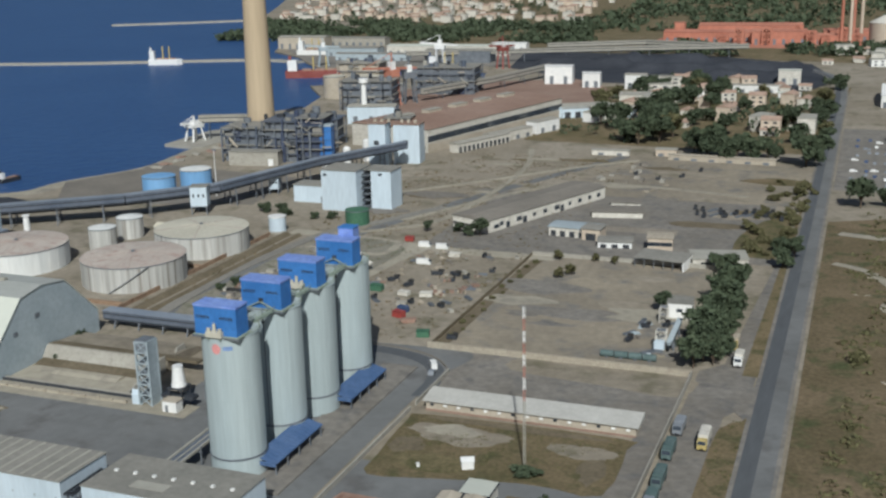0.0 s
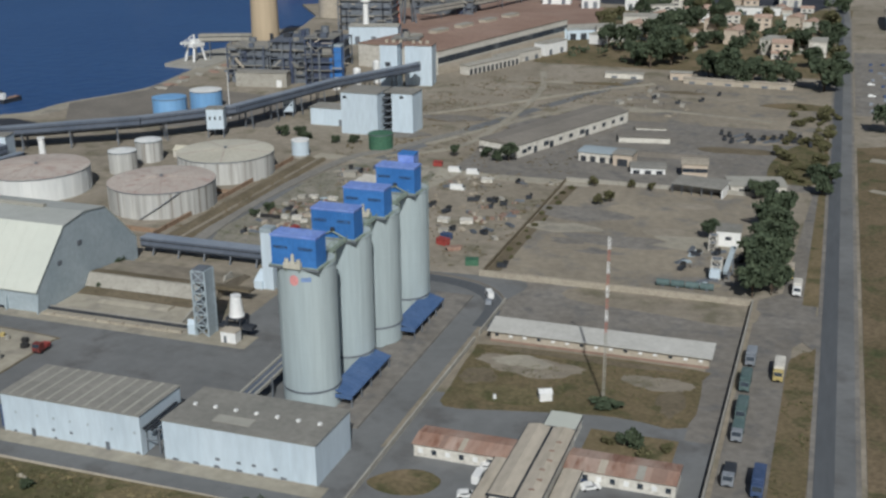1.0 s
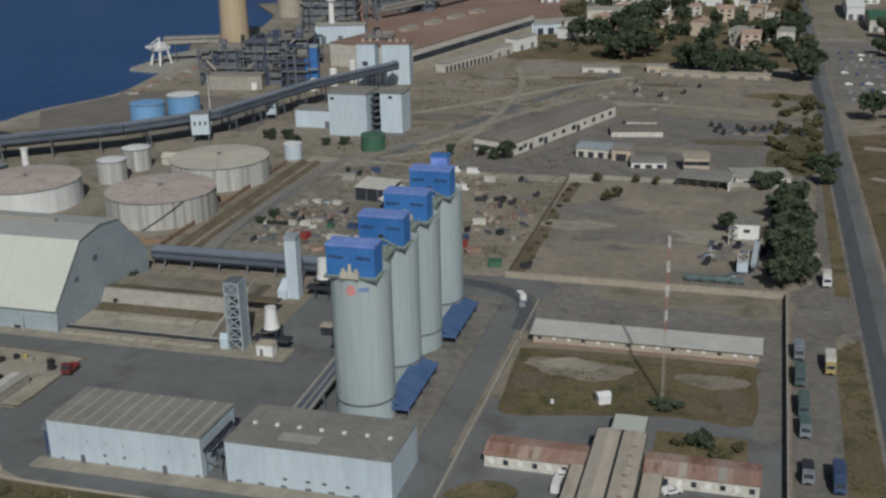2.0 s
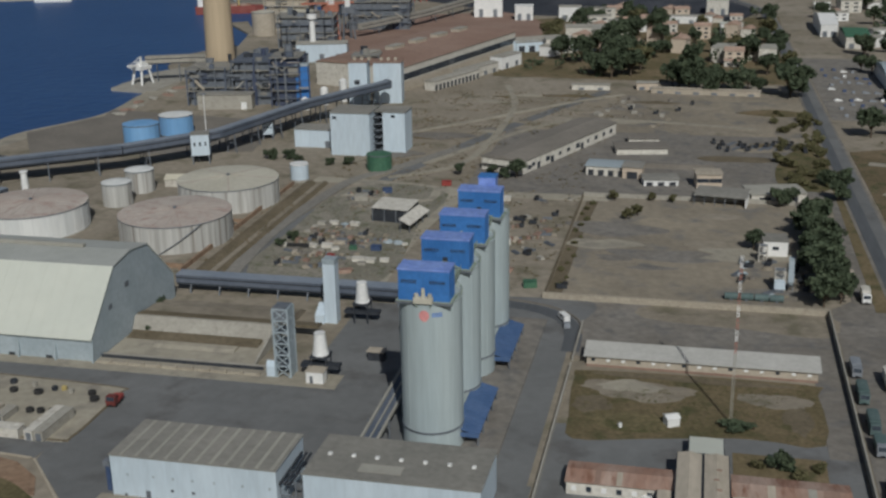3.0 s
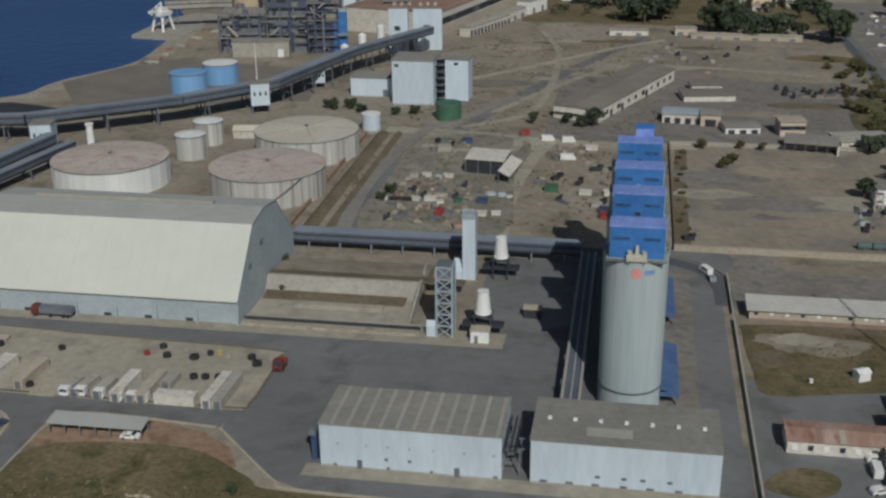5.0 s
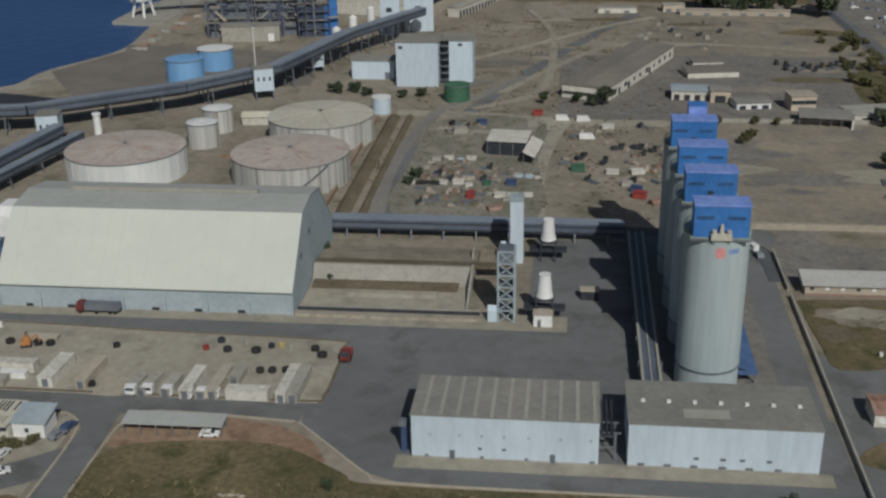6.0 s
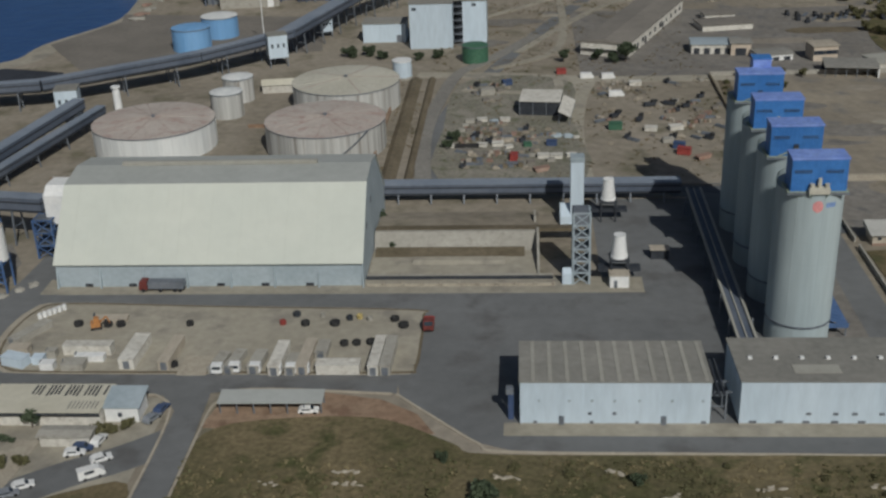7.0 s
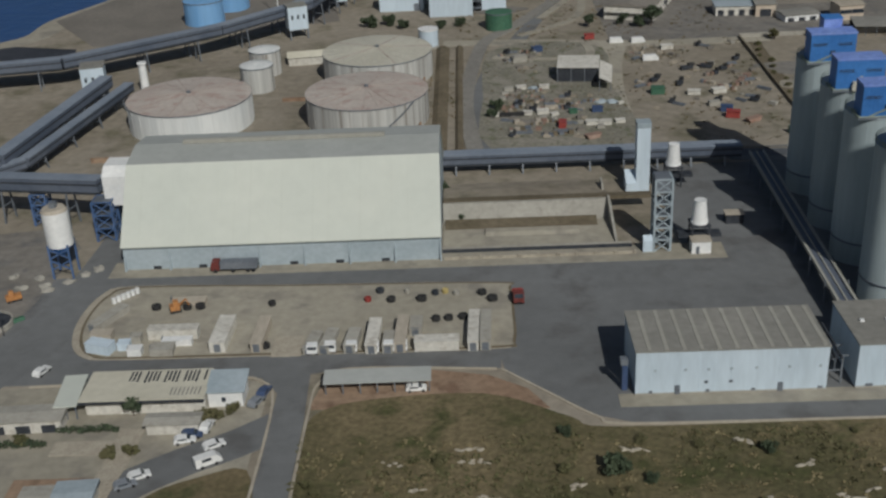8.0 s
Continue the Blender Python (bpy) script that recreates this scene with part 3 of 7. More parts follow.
# ---- silos ----
def silo(at, marked, hoist, tower=False):
    s = thing("silo", at, 0, "tall pale concrete silo with blue head house" + (" and faded red mark" if marked else ""), "silo", "row of silos")
    body = part("body", cyl(bmesh.new(), 0, 0, 6.95, 5.6, 36.3, 64), SILO, s)
    for k in range(8):
        a = 2 * math.pi * k / 8 + 0.2
        part("pilaster", beam(bmesh.new(), (6.93 * math.cos(a), 6.93 * math.sin(a), 5.9), (6.93 * math.cos(a), 6.93 * math.sin(a), 36.0), 0.12), SILO, body)
    for k in range(5):
        part("pour_joint", cyl(bmesh.new(), 0, 0, 6.97, 10.5 + k * 5, 10.58 + k * 5, 64, cap=False), SILO, body)
    part("plinth", cyl(bmesh.new(), 0, 0, 6.9, 0, 5.6, 48), SILO, s)
    part("ring", cyl(cyl(bmesh.new(), 0, 0, 7.12, 5.4, 5.75, 48), 0, 0, 7.0, 5.2, 5.4, 48), STEEL, s, "dark steel ring")
    part("roof_slab", cyl(bmesh.new(), 0, 0, 7.1, 36.3, 36.6, 48), SILO, s)
    rail = bmesh.new()
    for k in range(32):
        a = 2 * math.pi * k / 32
        b = 2 * math.pi * (k + 1) / 32
        p, q = (7.0 * math.cos(a), 7.0 * math.sin(a)), (7.0 * math.cos(b), 7.0 * math.sin(b))
        if p[1] < -3.6:
            continue
        beam(rail, (*p, 36.6), (*p, 37.7), 0.09)
        for z in (37.15, 37.7):
            beam(rail, (*p, z), (*q, z), 0.09)
    part("railing", rail, PALEGREEN, s, "pale green handrail")
    head = part("head_house", box(bmesh.new(), -5.65, 5.65, -6.2, -1.0, 37.1, 43.9), BLUE, s, "blue sheet-metal head house")
    part("roof", box(bmesh.new(), -5.8, 5.8, -6.35, -0.85, 43.9, 44.4), LAVENDER, head, "pale blue roof edge")
    for x in (-3.3, 3.0):
        slot = part("louvre", box(bmesh.new(), x - 1.75, x + 1.75, -6.26, -6.1, 41.0, 41.75), DARK, head, "dark ventilation slot")
        for k in range(3):
            part("slat", box(bmesh.new(), x - 1.75, x + 1.75, -6.32, -6.24, 41.08 + k * 0.24, 41.16 + k * 0.24), BLUE, slot)
    for k in range(13):
        x = -5.4 + k * 0.9
        part("rib", box(bmesh.new(), x - 0.05, x + 0.05, -6.25, -6.19, 37.2, 43.8), BLUE, head)
    for k in range(6):
        part("rib", box(bmesh.new(), 5.64, 5.7, -5.9 + k * 0.95, -5.8 + k * 0.95, 37.2, 43.8), BLUE, head)
    curb = part("curb", box(bmesh.new(), -6.2, 6.2, -6.5, -0.6, 36.6, 37.1), PALEGREEN, s, "pale green platform under the head house")
    part("edge_beam", box(bmesh.new(), -6.3, 6.3, -6.7, -6.5, 36.4, 36.9), STEEL, curb)
    if hoist:
        arm = bmesh.new()
        beam(arm, (-4.6, -6.5, 36.8), (-0.2, -6.9, 39.0), 0.26)
        beam(arm, (4.6, -6.5, 36.8), (0.2, -6.9, 39.0), 0.26)
        part("hoist_frame", arm, PALEGREEN, s, "pale green steel hoist frame")
        part("hatch", box(bmesh.new(), -0.55, 0.55, -6.6, -6.2, 38.6, 39.8), DARK, head, "dark round-cornered hoist opening")
        part("drop_pipe", cyl(bmesh.new(), 0.6, -7.1, 0.14, 5.8, 37.6, 10), STEEL, body, "thin dark drop pipe")
        part("pulley", cyl(bmesh.new(), 0.6, -7.15, 0.4, 33.6, 34.6, 10), DARK, body)
    else:
        unit = part("filter", box(bmesh.new(), -2.1, 2.1, -7.6, -6.35, 36.9, 38.2), TANKROOFPALE, s, "pale filter unit")
        part("stack", cyl(bmesh.new(), 0, -6.9, 0.5, 38.2, 40.2, 12, 0.35), TANKROOFPALE, unit)
        for x in (-1.5, 1.5):
            part("drum", cyl(bmesh.new(), x, -6.95, 0.5, 38.2, 39.0, 12), TANKROOFPALE, unit)
        for x in (-2, 2):
            part("bracket", beam(bmesh.new(), (x, -7.5, 36.9), (x * 0.7, -6.9, 35.8), 0.16), PALEGREEN, unit)
    if tower:
        top = part("lift_house", box(bmesh.new(), -1.2, 3.4, -0.7, 3.2, 36.6, 46.4), LAVENDER, s, "pale blue lift house above the head")
        part("roof", box(bmesh.new(), -1.35, 3.55, -0.84, 3.35, 46.4, 46.7), BLUE, top)
    if marked:
        for name, a0, a1, z0, z1, mat in (("red_mark", -98, -80, 32.6, 35.2, MARKRED), ("blue_mark", -75, -56, 33.5, 34.7, MARKBLUE)):
            bm = bmesh.new()
            n = 12
            rows = []
            for i in range(n + 1):
                u = i / n
                a = radians(a0 + (a1 - a0) * u)
                h = (z1 - z0) / 2 * (math.sqrt(max(0.06, 1 - (2 * u - 1) ** 2)) if name == "red_mark" else 0.8 + 0.2 * (i % 3 == 0))
                rows.append([bm.verts.new((6.98 * math.cos(a), 6.98 * math.sin(a), (z0 + z1) / 2 + w * h)) for w in (-1, 1)])
            for i in range(n):
                bm.faces.new((rows[i][0], rows[i + 1][0], rows[i + 1][1], rows[i][1]))
            part(name, bm, mat, body, "faded painted mark")
    return s

SILO_Y = (221.8, 243.1, 262.3, 284.3)
for i, y in enumerate(SILO_Y):
    silo((-143.0, y, 0), i == 0, i % 2 == 1, i == 3)

def bridge(y0, y1):
    b = thing("silo_walkway", (-143.0, 0, 0), 0, "pale green steel walkway between two silo tops", "walkway", "silo walkways")
    part("deck", box(bmesh.new(), 2.2, 3.8, y0 + 6.0, y1 - 5.6, 36.62, 36.85), PALEGREEN, b)
    for x in (2.2, 3.8):
        part("handrail", beam(beam(bmesh.new(), (x, y0 + 6.0, 37.9), (x, y1 - 5.6, 37.9), 0.12), (x, y0 + 6.0, 37.35), (x, y1 - 5.6, 37.35), 0.08), PALEGREEN, b)
        for k in range(5):
            y = y0 + 6.0 + (y1 - y0 - 11.6) * k / 4
            part("baluster", beam(bmesh.new(), (x, y, 36.85), (x, y, 37.9), 0.1), PALEGREEN, b)

for i in range(3):
    bridge(SILO_Y[i], SILO_Y[i + 1])

def canopy(y0, y1):
    c = thing("loading_canopy", (-134.6, 0, 0), 0, "faded blue sloping sheet canopy beside the silos", "canopy", "loading canopies")
    bm = along_y(bmesh.new(), [(-3.2, 4.9), (2.6, 3.3), (2.6, 3.55), (-3.2, 5.15)], y0, y1)
    roof = part("roof", bm, FADEDBLUE, c)
    n = int((y1 - y0) / 1.6)
    for k in range(1, n):
        y = y0 + (y1 - y0) * k / n
        part("seam", beam(bmesh.new(), (-3.2, y, 5.2), (2.6, y, 3.6), 0.1), FADEDBLUE, roof)
    part("fascia", box(bmesh.new(), -3.2, 2.6, y0 - 0.15, y0, 2.8, 3.9), FADEDBLUE, c)
    for k in range(5):
        y = y0 + 0.6 + (y1 - y0 - 1.2) * k / 4
        part("post", box(bmesh.new(), 2.1, 2.4, y - 0.15, y + 0.15, 0.44, 3.4), STEEL, c)
    part("back_wall", box(bmesh.new(), -3.1, -2.9, y0 + 0.5, y1 - 0.5, 0.44, 4.8), DARK, c)

canopy(220.2, 245.2)
canopy(262.6, 286.8)

# ---- warehouses ----
def warehouse(name, x0, x1, y0, y1, z0, z1, ribs, spots, label):
    w = thing(name, (0, 0, 0), 0, label, "warehouse", "pair of warehouses")
    wall_mat = WHITEBLUE
    bm = along_x(bmesh.new(), [(y0, -0.2), (y1, -0.2), (y1, z1), (y0, z0)], x0, x1)
    body = part("wall", bm, wall_mat, w)
    roof = part("roof", along_x(bmesh.new(), [(y0 - 0.25, z0 + 0.02), (y1 + 0.25, z1 + 0.02), (y1 + 0.25, z1 + 0.22), (y0 - 0.25, z0 + 0.22)], x0 - 0.25, x1 + 0.25), GREYROOF, w, "grey sheet roof")
    for k in range(ribs):
        x = x0 + (x1 - x0) * (k + 0.75) / ribs
        part("skylight_strip", along_x(bmesh.new(), [(y0, z0 + 0.23), (y1, z1 + 0.23), (y1, z1 + 0.3), (y0, z0 + 0.3)], x - 0.38, x + 0.38), PALEROOF, roof, "pale translucent strip")
    ncol = 12
    for k in range(ncol + 1):
        x = x0 + (x1 - x0) * k / ncol
        part("cladding_seam", box(bmesh.new(), x - 0.05, x + 0.05, y0 - 0.025, y0 - 0.002, 0.1, z0 - 0.1), wall_mat, body)
    part("plinth", box(bmesh.new(), x0 - 0.08, x1 + 0.08, y0 - 0.1, y0 - 0.005, -0.1, 0.45), CONCRETE, w)
    for fx, z, s in spots:
        x = x0 + (x1 - x0) * fx
        part("vent", box(bmesh.new(), x - s, x + s, y0 - 0.12, y0 - 0.01, z - 0.28, z + 0.28), (GREYBLUE if z > 3.5 else STEEL), w, "small grey wall vent")
    return w, roof

w1, r1 = warehouse("warehouse", -204.3, -167.4, 185.4, 202, 9.8, 9.4, 11,
          [(0.1, 5.6, 0.25), (0.26, 5.6, 0.25), (0.38, 5.6, 0.25), (0.5, 5.6, 0.25), (0.63, 5.6, 0.25), (0.8, 5.6, 0.25), (0.96, 5.6, 0.25), (0.37, 2.7, 0.35), (0.5, 2.7, 0.35),
           (0.08, 0.7, 0.35), (0.38, 0.7, 0.35), (0.62, 0.7, 0.35), (0.97, 0.7, 0.5)], "pale blue-white sheet warehouse with a ribbed grey roof")
for fx in (0.22, 0.76):
    x = -204.3 + 36.9 * fx
    part("door", box(bmesh.new(), x - 0.5, x + 0.5, 185.22, 185.38, 0.0, 2.1), STEEL, w1, "grey steel door")
w2, r2 = warehouse("warehouse", -161.6, -125.0, 185.6, 203.4, 9.8, 9.3, 0,
          [(0.36, 2.6, 0.5), (0.5, 2.6, 0.5), (0.6, 2.6, 0.5), (0.74, 2.6, 0.5), (0.07, 0.75, 0.7), (0.21, 0.75, 0.7), (0.35, 0.75, 0.7), (0.5, 0.75, 0.7), (0.64, 0.75, 0.7), (0.79, 0.75, 0.7)],
          "pale blue-white sheet warehouse with a flat grey roof")
for k in range(7):
    part("roof_vent", box(bmesh.new(), -159 + k * 5.1, -158.2 + k * 5.1, 194.2, 195, 9.5, 10.2), WHITE, r2, "small white roof vent")
part("roof_patch", along_x(bmesh.new(), [(188.5, 9.95), (192.0, 9.85), (192.0, 9.93), (188.5, 10.03)], -151, -142), PALEROOF, r2, "pale patch on the roof")

pf = thing("pipe_rack", (0, 0, 0), 0, "dark steel pipe rack between the two warehouses", "pipe rack")
for y in (187.5, 191.5):
    for x in (-167.4, -164.0):
        part("post", box(bmesh.new(), x - 0.15, x + 0.15, y - 0.15, y + 0.15, 0, 6.2), STEEL, pf)
    part("crossbeam", box(bmesh.new(), -168.4, -163.0, y - 0.14, y + 0.14, 6.2, 6.5), STEEL, pf)
    part("crossbeam", box(bmesh.new(), -167.2, -164.2, y - 0.12, y + 0.12, 3.0, 3.25), STEEL, pf)
for x in (-166.8, -165.7, -164.7):
    part("pipe", beam(bmesh.new(), (x, 185.8, 6.75), (x, 199.5, 6.75), 0.4), DARK, pf)
ld = thing("wall_duct", (0, 0, 0), 0, "dark blue duct standing against warehouse wall", "duct")
part("riser", box(bmesh.new(), -206.7, -205.6, 187.2, 188.3, 0, 6.0), CARBLUE, ld)
part("hood", box(bmesh.new(), -207.1, -205.6, 186.9, 188.6, 6.01, 7.2), STEEL, ld)

# ---- big shed ----
SHED = [(247.6, 7.3), (262.3, 22.1), (272.6, 23.6), (283.0, 22.1), (298.2, 7.3)]
shed = thing("storage_shed", (0, 0, 0), 0, "long storage shed with a cream sheet roof and grey-blue gables", "storage shed")
part("gable_body", along_x(bmesh.new(), [(247.9, 0.0), *SHED, (297.9, 0.0)], -321.2, -243.2), GREYBLUE, shed)
for k, (mat, name) in enumerate(((CREAM, "front_roof"), (UPROOF, "upper_roof"), (UPROOF, "upper_roof"), (CREAM, "back_roof"))):
    (ya, za), (yb, zb) = SHED[k], SHED[k + 1]
    if k == 0:
        ya, za = ya - 0.8, za - 0.8
    ob = part(name, along_x(bmesh.new(), [(ya, za + 0.05), (yb, zb + 0.05), (yb, zb + 0.3), (ya, za + 0.3)], -321.6, -242.9), mat, shed)
    if k == 0:
        for j in range(1, 20):
            x = -321 + 77.8 * j / 20
            part("seam", along_x(bmesh.new(), [(ya, za + 0.3), (yb, zb + 0.3), (yb, zb + 0.36), (ya, za + 0.36)], x - 0.06, x + 0.06), CREAM, ob)
part("ridge_vent", along_x(bmesh.new(), [(271.8, 23.9), (273.4, 23.9), (273.4, 24.7), (272.6, 24.9), (271.8, 24.7)], -309, -257), PALEROOF, shed, "pale ridge vent")
for k in range(8):
    x = -321.2 + 78.0 * k / 7
    part("buttress", along_x(bmesh.new(), [(246.6, 0.0), (247.89, 0.0), (247.89, 6.6)], x - 0.16, x + 0.16), GREYBLUE, shed)
for k in range(6):
    x = -313.5 + k * 11.34
    part("side_opening", box(bmesh.new(), x - 1.0, x + 1.0, 247.8, 247.88, 0.1, 1.0), DARK, shed, "dark low opening")
part("gable_door", box(bmesh.new(), -243.18, -243.1, 268, 270.2, 14, 15.6), STEEL, shed)
part("gable_hatch", box(bmesh.new(), -243.18, -243.1, 258, 260, 11, 12.4), STEEL, shed)
annex = thing("transfer_house", (0, 0, 0), 0, "white rounded transfer housing at the end of the shed", "conveyor housing")
part("body", along_x(bmesh.new(), [(268, 9), (280, 9), (280, 17), (277, 19), (271, 19), (268, 17)], -330.5, -321.8), WHITE, annex)
for y in (269, 279):
    part("leg", box(bmesh.new(), -329.6, -329, y - 0.3, y + 0.3, 0, 9), STEEL, annex)

# ---- tanks ----
def tank(at, r, h, wall_mat, roof_mat, label, group, n=56, cone=1.2, stairs=True):
    t = thing("storage_tank", at, random.uniform(0, 90), label, "storage tank", group)
    shell = part("shell", cyl(bmesh.new(), 0, 0, r, 0, h, n), wall_mat, t)
    part("roof", cyl(bmesh.new(), 0, 0, r + 0.15, h, h + cone, n, 0.8), roof_mat, t)
    part("rim", cyl(cyl(bmesh.new(), 0, 0, r + 0.18, h - 0.35, h + 0.02, n, cap=False), 0, 0, r + 0.02, h - 0.35, h - 0.3, n), STEEL, t)
    if r > 15:
        for k in range(24):
            a = 2 * math.pi * k / 24
            part("roof_seam", beam(bmesh.new(), (1.2 * math.cos(a), 1.2 * math.sin(a), h + cone + 0.01), (r * math.cos(a), r * math.sin(a), h + 0.06), 0.35, 0.12), TANKRUST if k % 5 == 0 else roof_mat, t)
        part("vent", cyl(bmesh.new(), 0, 0, 0.7, h + cone - 0.05, h + cone + 0.6, 12), STEEL, t)
    ribs = max(10, int(r * 1.4))
    for k in range(ribs):
        a = 2 * math.pi * k / ribs
        part("rib", beam(bmesh.new(), (r * math.cos(a), r * math.sin(a), 0.1), (r * math.cos(a), r * math.sin(a), h - 0.4), 0.12), wall_mat, shell)
    if stairs:
        st = bmesh.new()
        for k in range(14):
            a0, a1 = radians(200 + k * 3.2 * 20 / r), radians(200 + (k + 1) * 3.2 * 20 / r)
            q = r + 0.5
            beam(st, (q * math.cos(a0), q * math.sin(a0), h * k / 14), (q * math.cos(a1), q * math.sin(a1), h * (k + 1) / 14), 0.5, 0.18)
        part("stair", st, STEEL, t)
    return t

BIGT = "large oil tanks"
tank((-268.6, 353.5, 0), 20.0, 9.9, TANKWALL, TANKROOF, "wide oil tank with streaked grey walls and rusty roof", BIGT)
tank((-268.2, 401.0, 0), 19.8, 9.4, TANKWALL, TANKROOFPALE, "wide oil tank with streaked grey walls and pale roof", BIGT, stairs=False)
tank((-327.5, 356.0, 0), 20.4, 9.4, TANKWHITE, TANKROOF, "wide white oil tank with a rust-dusted roof", BIGT, stairs=False)
tank((-310.8, 409, 0), 5.8, 9.2, TANKWALL, TANKWHITE, "grey cylindrical tank with white roof", "small tanks", 32, 1.0, False)
tank((-310.6, 389.3, 0), 5.8, 9.2, TANKWALL, TANKWHITE, "grey cylindrical tank with white roof", "small tanks", 32, 1.0, False)
tank((-349.6, 487.5, 0), 8.5, 10, SKYBLUE, SKYBLUE, "light blue cylindrical tank", "blue tanks", 40, 0.6, False)
tank((-342.5, 511, 0), 8.3, 9.6, SKYBLUE, TANKWHITE, "light blue cylindrical tank with white roof", "blue tanks", 40, 0.6, False)
tank((-222.4, 458.3, 0), 5.4, 7.0, GREEN, GREEN, "dark green cylindrical tank", "small tanks", 32, 0.4, False)

# ---- long low building, mast ----
lb = thing("long_shed", (0, 0, 0), 0, "long low single-storey building with pale sheet roof", "building")
part("wall", box(bmesh.new(), -112.8, -54.4, 270.2, 276.6, -0.2, 2.9), BEIGEROOF, lb)
part("foot", box(bmesh.new(), -112.9, -54.3, 269.9, 270.19, -0.2, 0.5), BROWNROOF, lb)
part("roof", along_x(bmesh.new(), [(269.4, 2.9), (269.4, 3.1), (277.2, 4.3), (277.2, 2.9)], -113.6, -53.6), LONGROOF, lb, "pale corrugated roof")
for k in range(15):
    x = -111.1 + k * 3.9
    wn1 = part("window", box(bmesh.new(), x - 0.5, x + 0.5, 270.08, 270.19, 1.5, 2.2), GLASS if k % 3 == 0 else WHITE, lb)

mast = thing("radio_mast", (-76.3, 243.5, 0), 0, "slender red and white lattice mast on grass", "mast")
for k in range(14):
    z = k * 3.0
    mat = (WHITE if k % 2 else MASTRED) if k > 5 else PALEROOF
    for a in range(3):
        p = (0.34 * math.cos(2.1 * a), 0.34 * math.sin(2.1 * a))
        q = (0.34 * math.cos(2.1 * (a + 1)), 0.34 * math.sin(2.1 * (a + 1)))
        part("leg", beam(bmesh.new(), (*p, z), (*p, z + 3.0), 0.10), mat, mast)
        part("brace", beam(bmesh.new(), (*p, z), (*q, z + 1.5), 0.06), mat, mast)
        part("brace", beam(bmesh.new(), (*q, z + 1.5), (*p, z + 3.0), 0.06), mat, mast)

# ---- chimney ----
ch = thing("chimney", (-364, 620, 0), 0, "very tall tapering beige concrete chimney", "chimney")
part("shaft", cyl(bmesh.new(), 0, 0, 8.9, 0, 160, 40, 5.6), CHIMNEY, ch)
part("base", cyl(bmesh.new(), 0, 0, 10.4, 0, 4, 40), CONCRETE, ch)
# ---- storage bunkers beside the shed ----
bunker = thing("storage_bunker", (0, 0, 0), 0, "open concrete storage bunker with stained walls", "bunker")
part("back_wall", along_x(bmesh.new(), [(268.2, 0), (272.6, 0), (272.6, 4.3), (271.6, 4.3)], -242.9, -199.9), CONCRETE, bunker)
part("front_wall", box(bmesh.new(), -242.9, -196, 252.2, 252.7, 0, 0.9), CONCRETE, bunker)
part("side_wall", along_x(bmesh.new(), [(253.5, 0), (272.5, 0), (272.5, 4.9), (270.5, 4.9), (253.5, 0.6)], -199.85, -199.2), CONCRETE, bunker)
part("back_bank", along_x(bmesh.new(), [(272.7, 0), (294, 0), (290, 2.2), (283, 3.3), (273.2, 4.0)], -242.9, -199), EARTH, bunker, "earth bank behind the wall")
part("floor_slab", box(bmesh.new(), -242.8, -200, 252.9, 268.0, -0.1, 0.25), DUST, bunker)
part("weed_strip", along_x(bmesh.new(), [(264.0, 0.2), (268.9, 0.2), (268.9, 1.0), (267.0, 0.8)], -242.4, -203), BANK, bunker, "strip of brown weeds")
part("ledge", along_x(bmesh.new(), [(272.7, 3.6), (276.5, 3.4), (276.5, 3.95), (272.7, 4.5)], -242.9, -188), BANK, bunker, "brown weedy ledge")
part("low_rail", box(bmesh.new(), -242.9, -196, 251.0, 251.4, 0.1, 0.95), DARK, bunker)
part("pale_bank", along_x(bmesh.new(), [(259.5, 0.25), (264.5, 0.25), (263, 0.9), (261, 0.8)], -232, -208), DUST, bunker, "low pale heap on the slab")
part("end_wall", along_x(bmesh.new(), [(276.6, 0), (286, 0), (284, 5.2), (280, 5.0)], -200.4, -199.9), CONCRETE, bunker)
for k in range(10):
    x = -240.5 + k * 4.7
    part("kerb_block", box(bmesh.new(), x - 1.9, x + 1.9, 247.3, 247.8, 0.0, 0.75), KERB, bunker)
    part("kerb_post", box(bmesh.new(), x + 2.1, x + 2.6, 247.2, 247.9, 0.0, 1.1), KERB, bunker)

# ---- lattice tower, white tower, cones ----
def lattice(name, at, w, d, h, bays, mat, label, category, bar=0.22, group=""):
    g = thing(name, at, 0, label, category, group)
    posts = [(-w / 2, -d / 2), (w / 2, -d / 2), (w / 2, d / 2), (-w / 2, d / 2)]
    for p in posts:
        part("post", beam(bmesh.new(), (*p, 0), (*p, h), bar * 1.6), mat, g)
    for k in range(bays):
        z0, z1 = h * k / bays, h * (k + 1) / bays
        for i in range(4):
            p, q = posts[i], posts[(i + 1) % 4]
            part("girt", beam(bmesh.new(), (*p, z1), (*q, z1), bar), mat, g)
            part("brace", beam(bmesh.new(), (*p, z0), (*q, z1), bar * 0.8), mat, g)
            part("brace", beam(bmesh.new(), (*q, z0), (*p, z1), bar * 0.8), mat, g)
        part("deck", box(bmesh.new(), -w / 2 + 0.1, w / 2 - 0.1, -d / 2 + 0.1, d / 2 - 0.1, z1 - 0.1, z1 + 0.05), STEEL, g)
    return g

